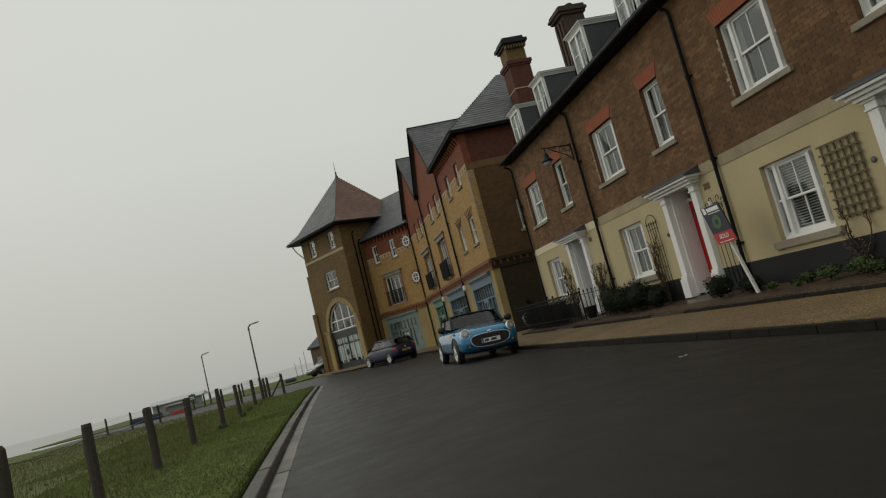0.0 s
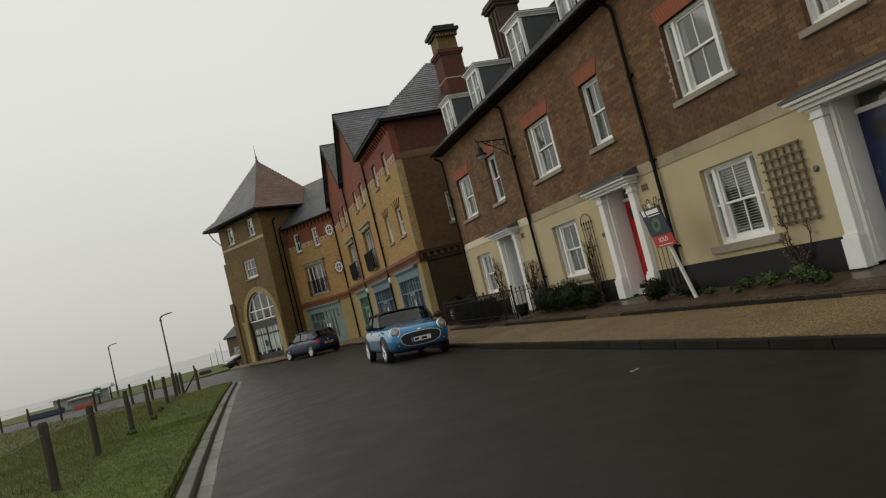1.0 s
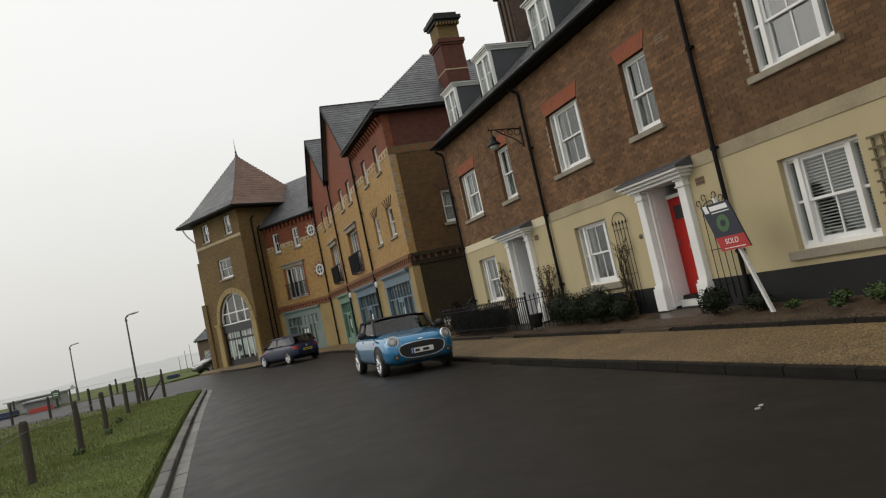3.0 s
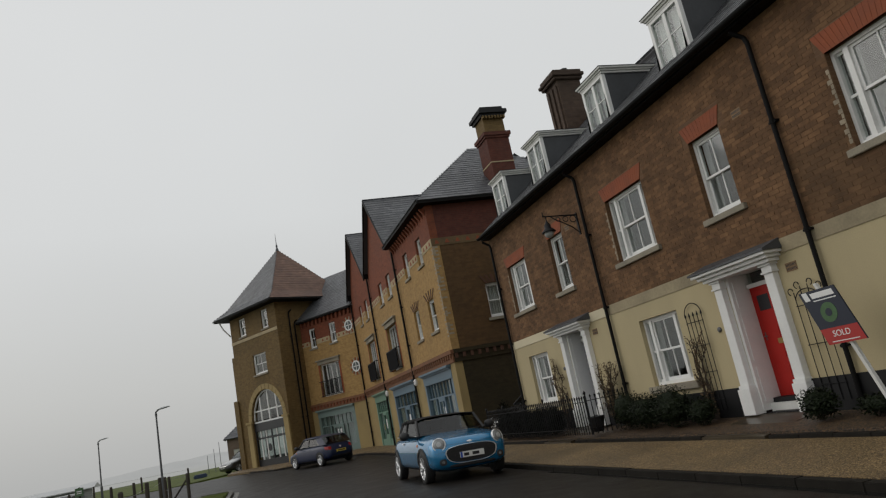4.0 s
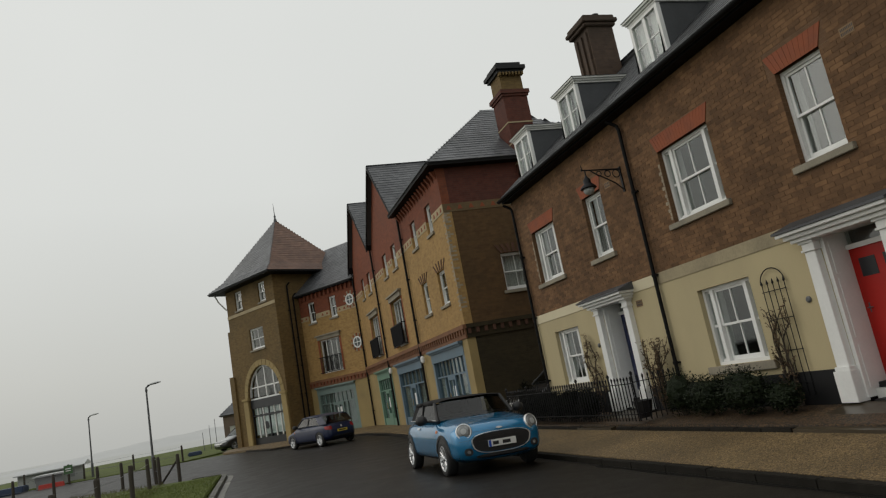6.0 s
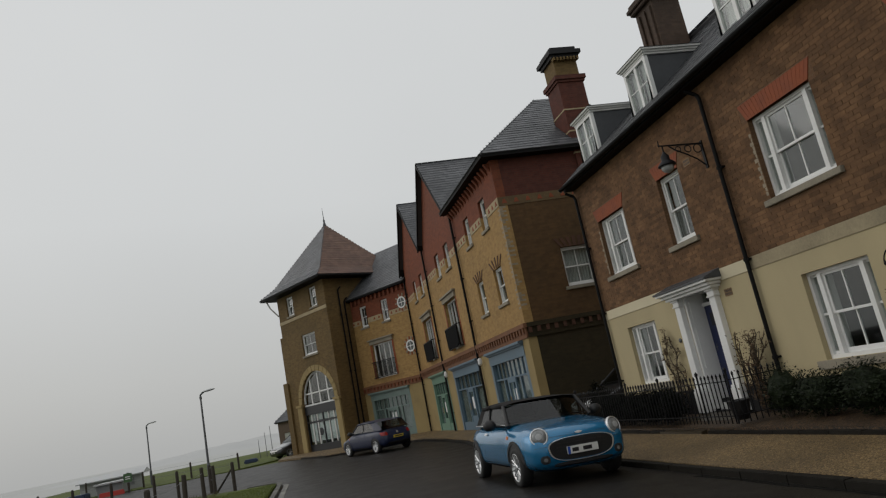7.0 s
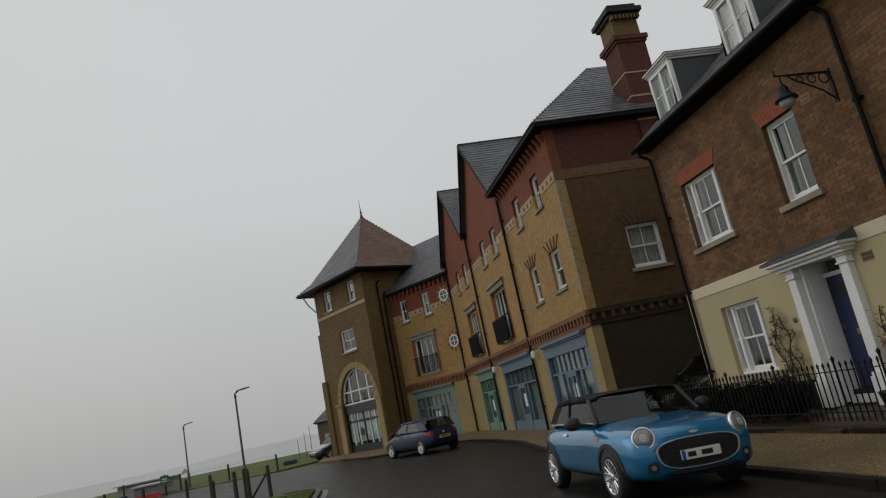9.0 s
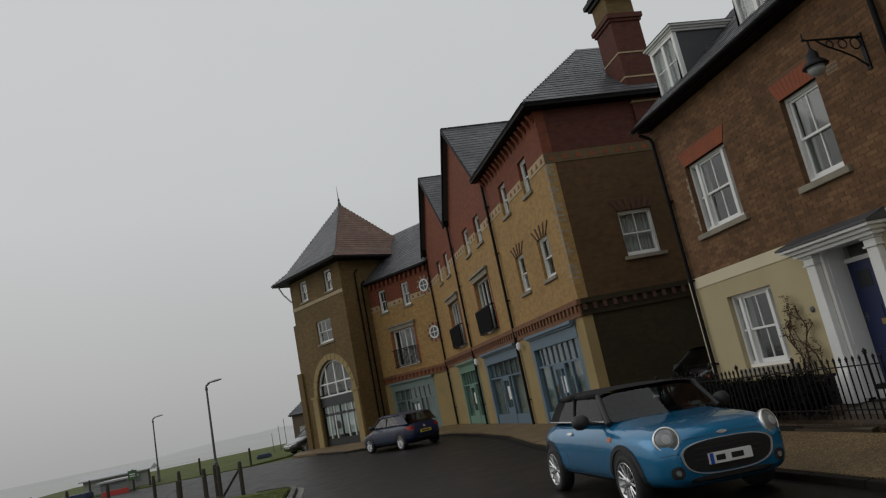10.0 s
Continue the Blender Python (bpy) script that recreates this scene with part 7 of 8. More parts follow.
def vine(label, x, y, z, seed):
    """A bare wall-trained climber: a few thick winding stems that fork, with knots of buds at the tips."""
    c = thing("climbing_shrub", x, y, z, label, "climbing plant")
    rnd = random.Random(seed)
    buds = bmesh.new()

    def knot(o, count=16, wide=0.06):
        for _ in range(count):
            p = o + Vector((rnd.uniform(-0.05, 0.01), rnd.gauss(0, wide * 0.6), rnd.gauss(0, wide * 0.6)))
            d = Vector((rnd.gauss(0, 0.6), rnd.gauss(0, 1), rnd.gauss(0, 1))).normalized()
            e = d.orthogonal().normalized()
            s = rnd.uniform(0.014, 0.03)
            buds.faces.new([buds.verts.new(p + d * s), buds.verts.new(p + e * s * 0.5), buds.verts.new(p - d * s), buds.verts.new(p - e * s * 0.5)])

    def grow(p, ang, n, r, level):
        bend = rnd.choice((-1, 1)) * rnd.uniform(0.12, 0.28)
        pts = [p.copy()]
        for i in range(n):
            if rnd.random() < 0.16:
                bend = -bend
            ang += bend + (math.pi / 2 - ang) * 0.10
            p = p + Vector((rnd.uniform(-0.006, 0.006), math.cos(ang), math.sin(ang))) * 0.062
            if abs(p.y - y) > 0.40:
                ang = math.pi - ang
                p.y = max(y - 0.40, min(y + 0.40, p.y))
            p.x = max(x - 0.05, min(x + 0.03, p.x))
            pts.append(p.copy())
            if level < 2 and i > 2 and rnd.random() < 0.18:
                grow(p.copy(), ang + rnd.choice((-1, 1)) * rnd.uniform(0.6, 1.2), rnd.randint(2, 5), r * 0.7, level + 1)
            if level and rnd.random() < 0.4:
                knot(p, 5, 0.045)
        knot(p)
        part("branch", pipe(bmesh.new(), pts, r, 6, r * 0.45), TWIG, c)

    # main stems: two that wind across one another up the wall and a short one
    for phase, amp, high, lean in ((0.4, 0.17, 1.72, 0.02), (3.3, 0.15, 1.45, 0.08), (1.8, 0.20, 1.05, -0.12)):
        pts = []
        for i in range(27):
            f = i / 26
            sway = amp * (math.sin(phase + f * 5.6) - math.sin(phase)) * (0.35 + 0.65 * f) + 0.03 * math.sin(phase * 3 + f * 21)
            pts.append(Vector((x + rnd.uniform(-0.01, 0.01), y + sway + lean * f, z + high * f)))
            if i > 8 and rnd.random() < 0.42:
                grow(pts[-1].copy(), math.pi / 2 + rnd.choice((-1, 1)) * rnd.uniform(0.5, 1.2), rnd.randint(3, 6), 0.011, 1)
        knot(pts[-1], 18, 0.07)
        part("stem", pipe(bmesh.new(), pts, 0.020, 6, 0.010), TWIG, c)
    tagged(part("leaves", buds, LEAF_BROWN, c), kind="stuff")


vine("bare twisted climber trained on the cream wall", 9.07, 22.34, 0.35, 5)
climber(None, "withered brown shrub beside the downpipe", 8.95, 19.5, 0.4, 9, 0.55, 1.45, 13, 320)
climber(None, "bare climber growing through the iron trellis", 9.07, 16.10, 0.4, 10, 0.32, 1.7, 5)
climber(None, "thin bare shoots under the timber lattice", 9.06, 9.9, 0.4, 12, 0.6, 0.9, 3)

# iron arched trellis
t = thing("iron_trellis", 9.1, 16.1, 0.9, "rusty black iron arched trellis on the wall", "trellis")
for k in range(5):
    y = 15.86 + 0.12 * k
    part("upright", rod(bmesh.new(), (9.11, y, 0.55), (9.11, y, 2.32), 0.008, sides=6), BLACK_IRON, t)
    part("spear_head", lathe(bmesh.new(), (9.11, y, 2.30), [(0.006, 0), (0.022, 0.03), (0.002, 0.10)], 6), BLACK_IRON, t)
part("arch", pipe(bmesh.new(), [(9.11, 16.10 + 0.26 * math.cos(math.pi * k / 12), 2.32 + 0.24 * math.sin(math.pi * k / 12)) for k in range(13)], 0.009, 6), BLACK_IRON, t)
for z in (0.75, 1.25, 1.75, 2.2):
    part("crossbar", rod(bmesh.new(), (9.105, 15.84, z), (9.105, 16.36, z), 0.007, sides=6), BLACK_IRON, t)
# iron scrolled trellis
t = thing("scrolled_trellis", 9.1, 13.35, 0.5, "black iron scroll-topped trellis on the wall", "trellis")
for k in range(4):
    y = 13.12 + 0.15 * k
    part("upright", rod(bmesh.new(), (9.11, y, 0.55), (9.11, y, 2.22 + 0.08 * (k in (1, 2))), 0.008, sides=6), BLACK_IRON, t)
    sgn = -1 if k < 2 else 1
    part("scroll", pipe(bmesh.new(), [(9.11, y + sgn * (0.055 - 0.05 * math.cos(a * 0.5)), 2.24 + 0.08 * (k in (1, 2)) + 0.05 * math.sin(a * 0.5)) for a in range(10)], 0.008, 6), BLACK_IRON, t)
bm = pipe(bmesh.new(), [(9.11, 13.345 + 0.225 * math.cos(math.pi * k / 10), 2.08 + 0.16 * math.sin(math.pi * k / 10)) for k in range(11)], 0.008, 6)
bmesh.ops.remove_doubles(bm, verts=bm.verts[:], dist=0.006)
part("bow", bm, BLACK_IRON, t)
for z in (0.8, 1.4, 2.0):
    part("crossbar", rod(bmesh.new(), (9.105, 13.10, z), (9.105, 13.59, z), 0.007, sides=6), BLACK_IRON, t)
# timber lattice
t = thing("timber_lattice", 9.1, 9.8, 1.25, "weathered square timber lattice on the cream wall", "trellis")
for k in range(6):
    y = 9.44 + 0.145 * k
    part("upright", boxes(EAST, (y, y + 0.032, -0.045, -0.025, 1.22, 2.44)), LATTICE_WOOD, t)
for k in range(9):
    z = 1.25 + 0.145 * k
    part("batten", boxes(EAST, (9.40, 10.24, -0.065, -0.046, z, z + 0.032)), LATTICE_WOOD, t)

# paths to the doors
for yc in (20.95, 14.52, 8.28):
    bm = bmesh.new()
    a, b = yc - 0.75, yc + 0.75
    hull(bm, [(8.0, a, 0.15), (9.12, a, 0.15), (9.12, a, 0.425), (8.0, a, 0.255), (8.0, b, 0.15), (9.12, b, 0.15), (9.12, b, 0.425), (8.0, b, 0.255)])
    solid("door_path", bm, WET_STONE, "wet paved path up to the front door", "path", "structure")
    mat_bm = boxes(FLAT, (9.125, 9.29, yc - 0.36, yc + 0.36, 0.427, 0.445))
    solid("doormat", mat_bm, PLINTH, "dark rubber doormat before the door step", "doormat", "thing")
# planter by the navy door
pl = thing("plant_pot", 8.35, 19.35, 0.4, "dark glazed plant pot beside the railing", "plant pot")
part("pot", lathe(bmesh.new(), (8.35, 19.38, 0.40), [(0.12, 0), (0.16, 0.18), (0.185, 0.31), (0.195, 0.33), (0.17, 0.33), (0.16, 0.29)], 18), PLATE_INK, pl, smooth=True)

# wall lantern on its scrolled bracket
t = thing("wall_lantern", 9.1, 19.5, 5.3, "black iron wall lantern on a scrolled bracket", "wall lamp")
by = 19.46
part("back_bar", boxes(Face(9.15, by, 0, 1, 1, 0), (-0.03, 0.03, -0.03, 0.0, 4.95, 5.50)), BLACK_IRON, t)
part("arm", rod(bmesh.new(), (9.13, by, 5.45), (8.30, by + 0.1, 5.52), 0.020, 0.014), BLACK_IRON, t)
part("strut", pipe(bmesh.new(), [(9.13, by, 5.0), (8.98, by + 0.02, 5.16), (8.80, by + 0.04, 5.28), (8.60, by + 0.07, 5.40), (8.48, by + 0.08, 5.50)], 0.014, 6), BLACK_IRON, t)
for k in range(3):
    cx, rr = 9.03 - 0.19 * k, 0.085 - 0.015 * k
    part("scroll", pipe(bmesh.new(), [(cx + rr * math.cos(a * 0.7), by + 0.02 * k, 5.36 + 0.02 * k + rr * math.sin(a * 0.7)) for a in range(10)], 0.010, 6), BLACK_IRON, t)
lx, ly = 8.36, by + 0.09
part("finial", lathe(bmesh.new(), (8.30, by + 0.1, 5.50), [(0.01, 0), (0.025, 0.03), (0.008, 0.06), (0.012, 0.10), (0.001, 0.14)], 8), BLACK_IRON, t)
part("hanger", rod(bmesh.new(), (lx, ly, 5.50), (lx, ly, 5.36), 0.014), BLACK_IRON, t)
part("hood", lathe(bmesh.new(), (lx, ly, 5.05), [(0.17, 0.06), (0.17, 0.08), (0.12, 0.14), (0.08, 0.17), (0.08, 0.25), (0.04, 0.30), (0.02, 0.34)], 16), BLACK_IRON, t, smooth=True)
part("globe", lathe(bmesh.new(), (lx, ly, 4.98), [(0.02, 0), (0.08, 0.02), (0.115, 0.07), (0.12, 0.13)], 16), LAMP_GLASS, t, "clouded glass bowl", smooth=True)

# the leaning sale board
t = thing("sale_board", 8.25, 11.95, 0.4, "leaning navy and red sale board on a white post", "sign")
foot, top_p = Vector((8.40, 11.79, 0.36)), Vector((8.40, 12.43, 2.22))
lean = (top_p - foot).normalized()
across = Vector((0, -1, 0)) - lean * Vector((0, -1, 0)).dot(lean)
across = (across + Vector((0, 0, -0.30))).normalized()
out = across.cross(lean).normalized()
if out.x > 0:
    out = -out


def board(bm, u0, u1, v0, v1, d0, d1, base):
    p = lambda u, v, d: base + across * u + lean * v + out * d  # noqa: E731
    hull(bm, [p(u0, v0, d0), p(u1, v0, d0), p(u1, v1, d0), p(u0, v1, d0), p(u0, v0, d1), p(u1, v0, d1), p(u1, v1, d1), p(u0, v1, d1)])
    return bm


part("post", board(bmesh.new(), -0.025, 0.025, 0.0, 1.95, -0.03, 0.02, foot), WHITE_OLD, t, "white painted timber post")
bb = foot + lean * 1.06 - across * 0.02
pn = part("panel", board(bmesh.new(), -0.305, 0.305, 0.0, 0.80, 0.02, 0.045, bb), SIGN_NAVY, t, "navy board with plain print shapes")
part("red_strip", board(bmesh.new(), -0.305, 0.305, 0.0, 0.23, 0.045, 0.048, bb), SIGN_RED, pn)
part("name_bar", board(bmesh.new(), -0.13, 0.25, 0.68, 0.76, 0.045, 0.048, bb), SIGN_WHITE, pn, "plain white bar")
part("small_bar", board(bmesh.new(), -0.13, 0.25, 0.635, 0.65, 0.045, 0.048, bb), SIGN_WHITE, pn)
part("mark", board(bmesh.new(), -0.26, -0.17, 0.66, 0.79, 0.045, 0.048, bb), SIGN_WHITE, pn)
part("round_mark", lathe(bmesh.new(), bb + lean * 0.45 + out * 0.045, [(0.135, 0.0), (0.135, 0.003)], 24, out), SIGN_GREEN, pn)
part("round_core", lathe(bmesh.new(), bb + lean * 0.45 + out * 0.048, [(0.055, 0.0), (0.055, 0.003)], 16, out), SIGN_NAVY, pn)
part("foot_bar", board(bmesh.new(), -0.22, 0.22, 0.03, 0.042, 0.048, 0.051, bb), SIGN_WHITE, pn)
cu = bpy.data.curves.new("sold_text", "FONT")
cu.body, cu.size, cu.align_x, cu.align_y, cu.extrude = "SOLD", 0.115, "CENTER", "CENTER", 0.0015
ob = new("word", cu)
basis = Matrix((across, out.cross(across), out)).transposed().to_4x4()
ob.matrix_world = Matrix.Translation(bb + lean * 0.14 + out * 0.05 - OFF[t]) @ basis
ob.parent = t
cu.materials.append(SIGN_WHITE)

# ---- the green: posts, wire, lamps and far things ----
first = None
posts = [(-2.2, y) for y in (3.6, 7.7, 9.9, 13.0, 16.6, 20.7, 24.9, 29.7, 34.3)]
rnd = random.Random(6)
for k, (x, y) in enumerate(posts):
    x += rnd.uniform(-0.05, 0.05)
    p = thing("fence_post", x, y, 0.05, "weathered dark timber post on the green", "post", "fence posts on the green")
    h, bm = 1.04 + rnd.uniform(-0.04, 0.05), bmesh.new()
    lathe(bm, (x, y, -0.05), [(0.068, 0), (0.066, 0.4), (0.068, h * 0.8), (0.064, h + 0.05), (0.048, h + 0.09)], 10)
    for v in bm.verts:
        v.co.x += (v.co.z - 0.05) * rnd.uniform(-0.012, 0.012)
    part("shaft", bm, POST_WOOD, p)
    if k:
        q0, q1 = posts[k - 1], posts[k]
        for z in (0.92,):
            part("wire", pipe(bmesh.new(), [(q0[0], q0[1], z), ((q0[0] + q1[0]) / 2, (q0[1] + q1[1]) / 2, z - 0.05), (q1[0], q1[1], z)], 0.006, 5), LAMP_GREY, p, "thin fence wire")
# cluster at the corner and the line along the lane
lane = [(-1.35, 36.0), (-2.1, 36.7), (-2.4, 38.3), (-3.8, 39.6), (-4.9, 40.8), (-7.0, 42.8), (-9.2, 45.2), (-11.4, 47.6), (-13.6, 50.2)]
lane2 = [(-2.7, 57.8), (-5.8, 58.9), (-9.0, 60.2), (-13.0, 62.2)]
for run in (lane, lane2):
    for k, (x, y) in enumerate(run):
        p = thing("fence_post", x, y, 0.05, "weathered dark timber post along the lane", "post", "fence posts along the lane")
        bm = lathe(bmesh.new(), (x, y, -0.05), [(0.065, 0), (0.065, 0.9), (0.06, 1.05), (0.045, 1.10)], 8)
        part("shaft", bm, POST_WOOD, p)
        if k:
            x0, y0 = run[k - 1]
            for z in (0.5, 0.95):
                part("wire", rod(bmesh.new(), (x0, y0, z), (x, y, z), 0.006, sides=4), LAMP_GREY, p)
p = thing("brace_post", -1.75, 36.3, 0.05, "leaning timber brace at the fence corner", "post")
part("shaft", rod(bmesh.new(), (-2.05, 36.9, 0.05), (-1.4, 36.05, 0.8), 0.04, sides=6), POST_WOOD, p)


def street_lamp(x, y, h, heading):
    s = thing("street_lamp", x, y, 0, "slim dark street lamp with a pale flat head", "street lamp", "street lamps")
    bm = lathe(bmesh.new(), (x, y, -0.05), [(0.085, 0), (0.085, 1.0), (0.055, 1.05), (0.045, h * 0.7), (0.04, h)], 10)
    pole = part("pole", bm, LAMP_GREY, s)
    d = Vector((math.cos(radians(heading)), math.sin(radians(heading)), 0))
    part("collar", lathe(bmesh.new(), (x, y, h - 0.25), [(0.06, 0), (0.06, 0.12)], 10), LAMP_GREY, s)
    part("arm", rod(bmesh.new(), (x, y, h - 0.05), Vector((x, y, h + 0.06)) + d * 0.18, 0.04), LAMP_GREY, s)
    bm = bmesh.new()
    bmesh.ops.create_uvsphere(bm, u_segments=16, v_segments=8, radius=1.0)
    for v in bm.verts:
        q = v.co.copy()
        v.co = Vector((x, y, h + 0.08)) + d * (0.42 + q.x * 0.36) + Vector((-d.y, d.x, 0)) * q.y * 0.15 + Z * (q.z * (0.075 if q.z > 0 else 0.03) + 0.03 * q.x)
    part("head", bm, PALE_GREY, s, "pale flattened lamp head", smooth=True)


street_lamp(-3.1, 44.6, 4.3, -20)
street_lamp(-8.8, 62.0, 4.1, -20)

# green notice, shed, barrier, tarpaulin
t = thing("notice_sign", -9.55, 58.2, 0, "small green notice on a timber post", "sign")
part("post", rod(bmesh.new(), (-9.5, 58.2, -0.1), (-9.5, 58.2, 1.2), 0.07), POST_WOOD, t)
part("panel", boxes(FLAT, (-9.75, -9.25, 58.1, 58.14, 0.62, 1.16)), SIGN_GREEN, t)
part("print_bar", boxes(FLAT, (-9.65, -9.35, 58.09, 58.1, 0.92, 0.98), (-9.65, -9.35, 58.09, 58.1, 0.80, 0.85)), SIGN_WHITE, t)
t = thing("site_cabin", -10.7, 59.5, 0, "grey sheet-metal cabin in the mist", "cabin")
part("wall", boxes(FLAT, (-11.6, -10.1, 59.2, 61.5, -0.3, 0.72)), SHED_GREY, t)
part("roof", boxes(FLAT, (-11.75, -9.95, 59.0, 61.7, 0.72, 0.82)), PALE_GREY, t)
t = thing("pale_hut", -9.6, 63.0, 0, "long pale low hut beyond the lane in mist", "hut")
HF = Face(-13.6, 63.0, 1, 0, 0, 1)
part("wall", wall(HF, 0, 4.0, -0.2, 0.95, [(1.0, 1.5, 0.3, 0.8), (3.0, 3.5, 0.3, 0.8)], 0.15), HUT_PALE, t)
for u in (1.0, 3.0):
    part("window", boxes(HF, (u, u + 0.5, 0.06, 0.1, 0.3, 0.8)), SHED_GREY, t)
hb = prism(Face(-13.8, 62.8, 0, 1, 1, 0), [(-0.1, 0.95), (2.6, 0.95), (2.6, 1.02), (1.2, 1.3), (-0.1, 1.02)], 0.0, 4.4)
part("roof", hb, PALE_GREY, t)
t = thing("plastic_barrier", -10.2, 57.6, 0, "red plastic works barrier on the grass", "barrier")
bm = prism(Face(-10.4, 57.6, 1, 0, 0, 1), [(-0.75, -0.1), (0.75, -0.1), (0.7, 0.28), (-0.7, 0.28)], 0, 0.2)
part("panel", bm, BARRIER_RED, t, bevel=0.03)
t = thing("covered_trailer", -13.2, 59.0, 0, "low trailer under a dark blue tarpaulin", "trailer")
part("cover", boxes(FLAT, (-14.4, -12.2, 58.6, 60.0, 0.0, 0.42)), SKIP_BLUE, t, bevel=0.06)
t = thing("covered_boat", -2.3, 65.0, 0, "dark blue covered load beside the lane", "trailer")
part("cover", boxes(FLAT, (-2.8, -1.8, 64.5, 65.5, 0.0, 0.32)), SKIP_BLUE, t, bevel=0.08)
# a distant house past the tower
t = thing("distant_house", 2.6, 78.0, 0, "distant brown brick house with a slate roof", "house")
DF = Face(-0.2, 76.0, 1, 0, 0, 1)
part("wall", wall(DF, 0, 7.0, -0.6, 2.75, [(0.5, 1.2, 0.6, 1.7)], 0.3), FAR_WALL, t, face=DF)
part("side_wall", wall(Face(-0.2, 76.0, 0, 1, 1, 0), 0.302, 8, -0.6, 2.75, [], 0.3), FAR_WALL, t)
part("window", boxes(DF, (0.5, 1.2, 0.1, 0.15, 0.6, 1.7)), WHITE_OLD, t)
slope(t, [(-0.5, 75.7, 2.75), (7.1, 75.7, 2.75), (7.1, 79.9, 5.2), (2.6, 79.9, 5.2)], SLATE_BASE, SLATE, 0.5, 0.4, seed=71)
slope(t, [(-0.5, 84.1, 2.75), (-0.5, 75.7, 2.75), (2.6, 79.9, 5.2)], SLATE_BASE, SLATE, 0.5, 0.4, seed=72)
for k, (x, h) in enumerate(((-1.4, 2.1), (-0.9, 2.6), (-2.0, 1.6))):
    p = thing("bare_pole", x, 74.0, 0, "thin bare pole in the mist", "pole")
    part("shaft", rod(bmesh.new(), (x, 74, -0.3), (x, 74, h), 0.03, 0.02), LAMP_GREY, p)

# ---- kerbs and turf ----
west_kerb = [(x, y) for x, y in west if y > -1] + tip
kerb_run("kerb_west", [(x - 0.15, y) for x, y in west_kerb], KERB_GREY, 0.15, -0.05, 0.105, 0.9, "pale stone kerb along the green", 1)
kerb_run("channel_west", [(x + 0.035, y) for x, y in west_kerb], GUTTER_STONE, 0.17, -0.05, 0.014, 0.9, "pale stone drainage channel beside the kerb", 1, "channel_stone")
kerb_run("kerb_east", [(KERB_X, -1.0), *far_kerb[::-1], lane_north[-1]], KERB_DARK, 0.14, -0.05, 0.088, 0.9, "wet dark stone kerb along the footway", 1)
kerb_run("bed_edging", [(8.0, 3.0), (8.0, 13.7)], KERB_DARK, 0.12, 0.10, 0.265, 0.6, "dark stone edging of the front beds", 1, "edging_stone")
kerb_run("bed_edging_north", [(8.0, 15.3), (8.0, 20.0)], KERB_DARK, 0.12, 0.10, 0.265, 0.6, "dark stone edging under the railing", 1, "edging_stone")
kerb_run("bed_edging_end", [(8.0, 21.55), (8.0, 25.6)], KERB_DARK, 0.12, 0.10, 0.265, 0.6, "dark stone edging at the terrace end", 1, "edging_stone")


def turf(name, count, x0, x1, y0, y1, z, size, mat, label, seed, keep):
    rnd = random.Random(seed)
    verts, faces = [], []
    while len(faces) < count:
        x, y = rnd.uniform(x0, x1), rnd.uniform(y0, y1)
        if not keep(x, y):
            continue
        a, h = rnd.uniform(0, math.tau), size * rnd.uniform(0.5, 1.4)
        w, lx_, ly_ = 0.006 + size * 0.03, rnd.uniform(-0.5, 0.5) * h, rnd.uniform(-0.5, 0.5) * h
        n = len(verts)
        verts += [(x - w * math.cos(a), y - w * math.sin(a), z), (x + w * math.cos(a), y + w * math.sin(a), z), (x + lx_, y + ly_, z + h)]
        faces.append((n, n + 1, n + 2))
    me = bpy.data.meshes.new(name)
    me.from_pydata(verts, [], faces)
    me.materials.append(mat)
    return tagged(new(name, me), label, "grass", kind="stuff")


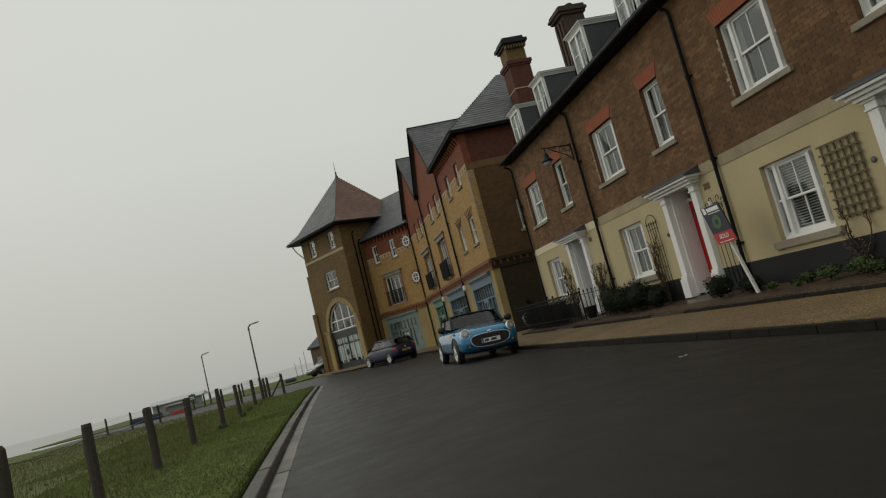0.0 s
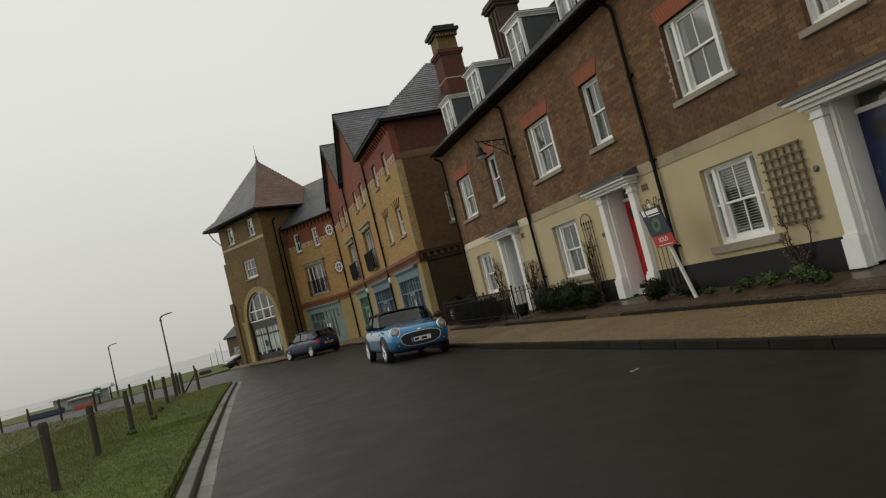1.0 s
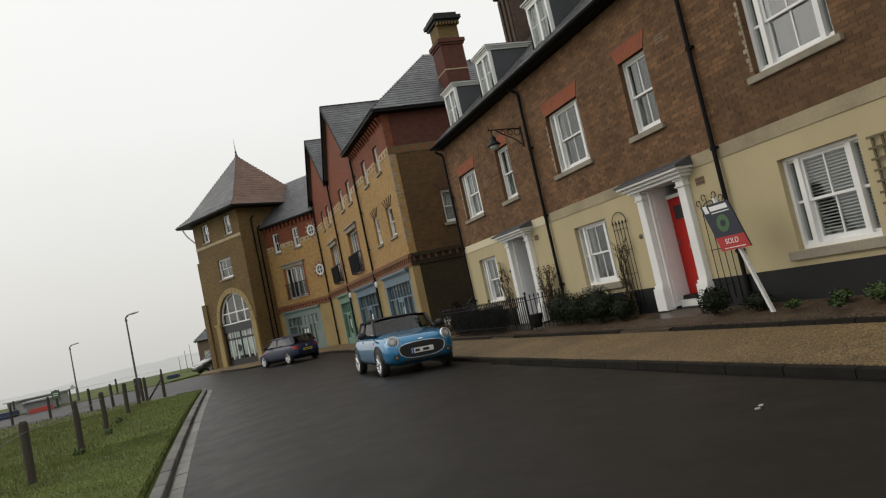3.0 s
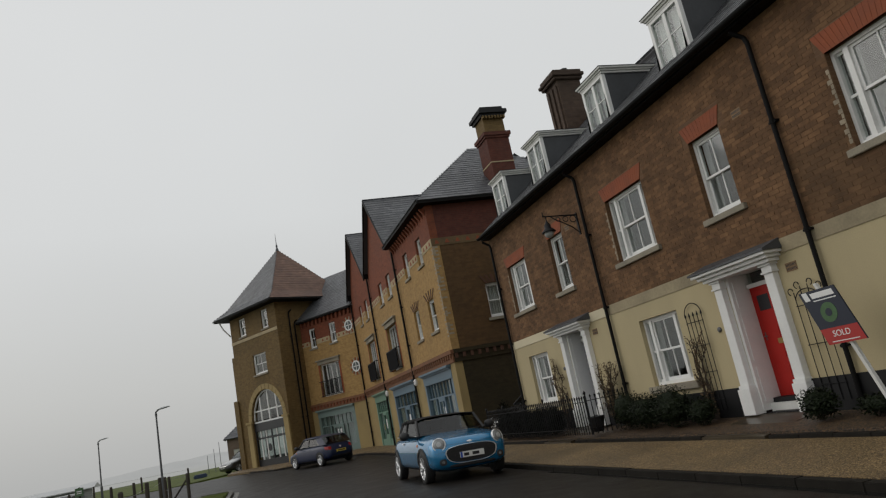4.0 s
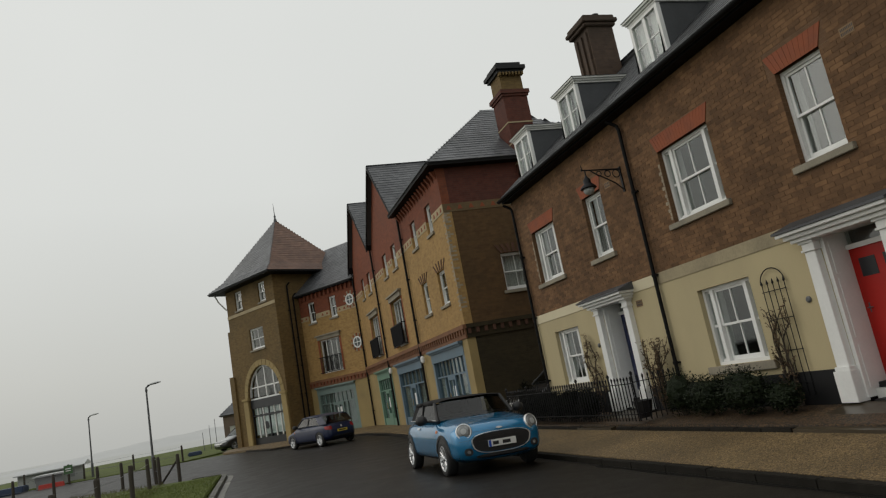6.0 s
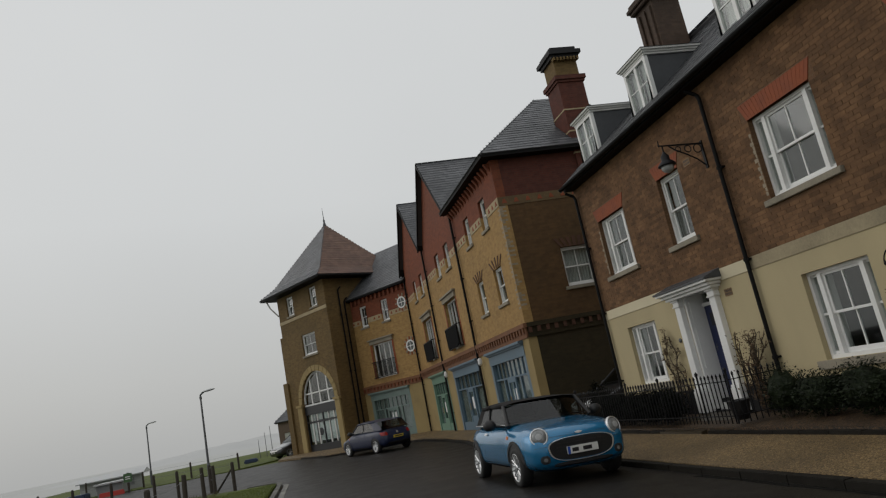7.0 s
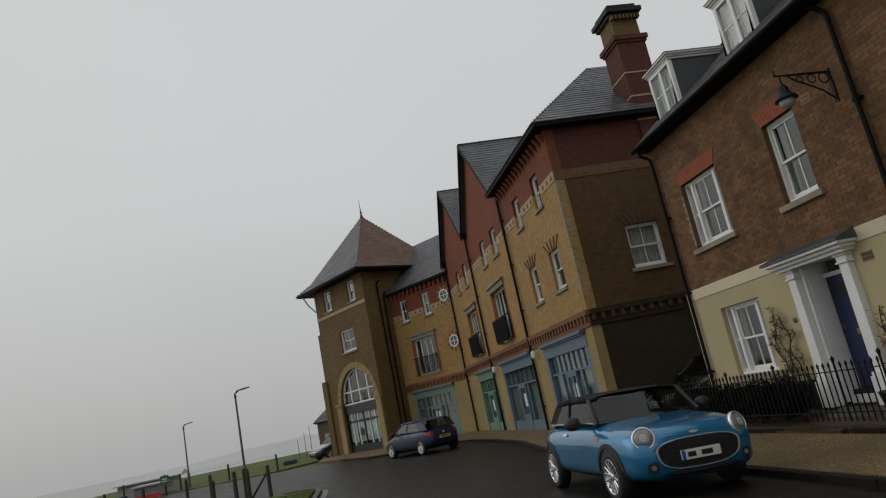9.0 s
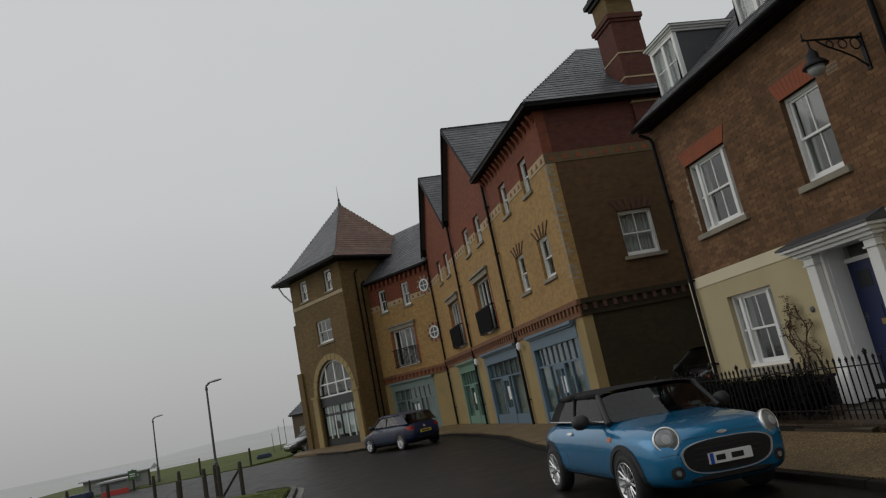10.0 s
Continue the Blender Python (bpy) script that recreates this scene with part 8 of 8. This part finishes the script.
on_verge = lambda x, y: x < left_edge(y) - 0.22 and y < 34  # noqa: E731
turf("turf_near", 75000, -4.5, 0.9, 4.0, 20, 0.088, 0.024, BLADE, "short mown green grass blades", 1, on_verge)
turf("turf_middle", 45000, -6.5, 1.0, 18, 34, 0.088, 0.04, BLADE, "short green grass blades farther off", 2, on_verge)
turf("turf_rough", 26000, -14.0, -1.8, 6, 44, 0.088, 0.085, TUSSOCK, "longer dull tussock grass by the fence", 3, lambda x, y: y < 36 + (-x - 2) * 0.9)
for k, (x, y) in enumerate(((-2.0, 19.4), (-1.9, 22.8), (-2.05, 26.2))):
    bush(x, y, 0.07, (0.11, 0.13, 0.08), "dark green tuft of weeds in the grass", 200, 0.032, LEAF_BRIGHT, seed=80 + k)


# ---- wet patches and litter on the road ----
def wet_patch(outline, label, mat):
    bm = bmesh.new()
    f = bm.faces.new([bm.verts.new((x, y, road_z(x, y) + 0.004)) for x, y in outline])
    bmesh.ops.triangulate(bm, faces=[f])
    return solid("puddle", bm, mat, label, "puddle")


rnd = random.Random(15)
strip = [(KERB_X - 0.02, 6.0 + k * 0.9) for k in range(14)] + [(KERB_X - 0.07 - 0.10 * abs(noise.noise(Vector((k * 0.7, 1.3, 0)))) - 0.05 * rnd.random(), 17.7 - k * 0.9) for k in range(14)]
wet_patch(strip, "thin film of rainwater along the kerb", WATER)
for k, (x, y) in enumerate(((4.95, 8.6), (5.05, 8.68))):
    bm = bmesh.new()
    pts = [(x + 0.032 * math.cos(j * 1.05) * rnd.uniform(0.6, 1.2), y + 0.03 * math.sin(j * 1.05) * rnd.uniform(0.6, 1.2)) for j in range(6)]
    top = [bm.verts.new((px, py, road_z(px, py) + 0.006 + 0.012 * rnd.random())) for px, py in pts]
    low = [bm.verts.new((px, py, road_z(px, py) + 0.003)) for px, py in pts]
    bm.faces.new(top)
    bm.faces.new(low[::-1])
    for j in range(6):
        bm.faces.new((top[j], low[j], low[(j + 1) % 6], top[(j + 1) % 6]))
    solid("litter_scrap", bm, PALE_GREY, "pale scrap of paper litter on the road", "litter", "thing", "litter scraps")
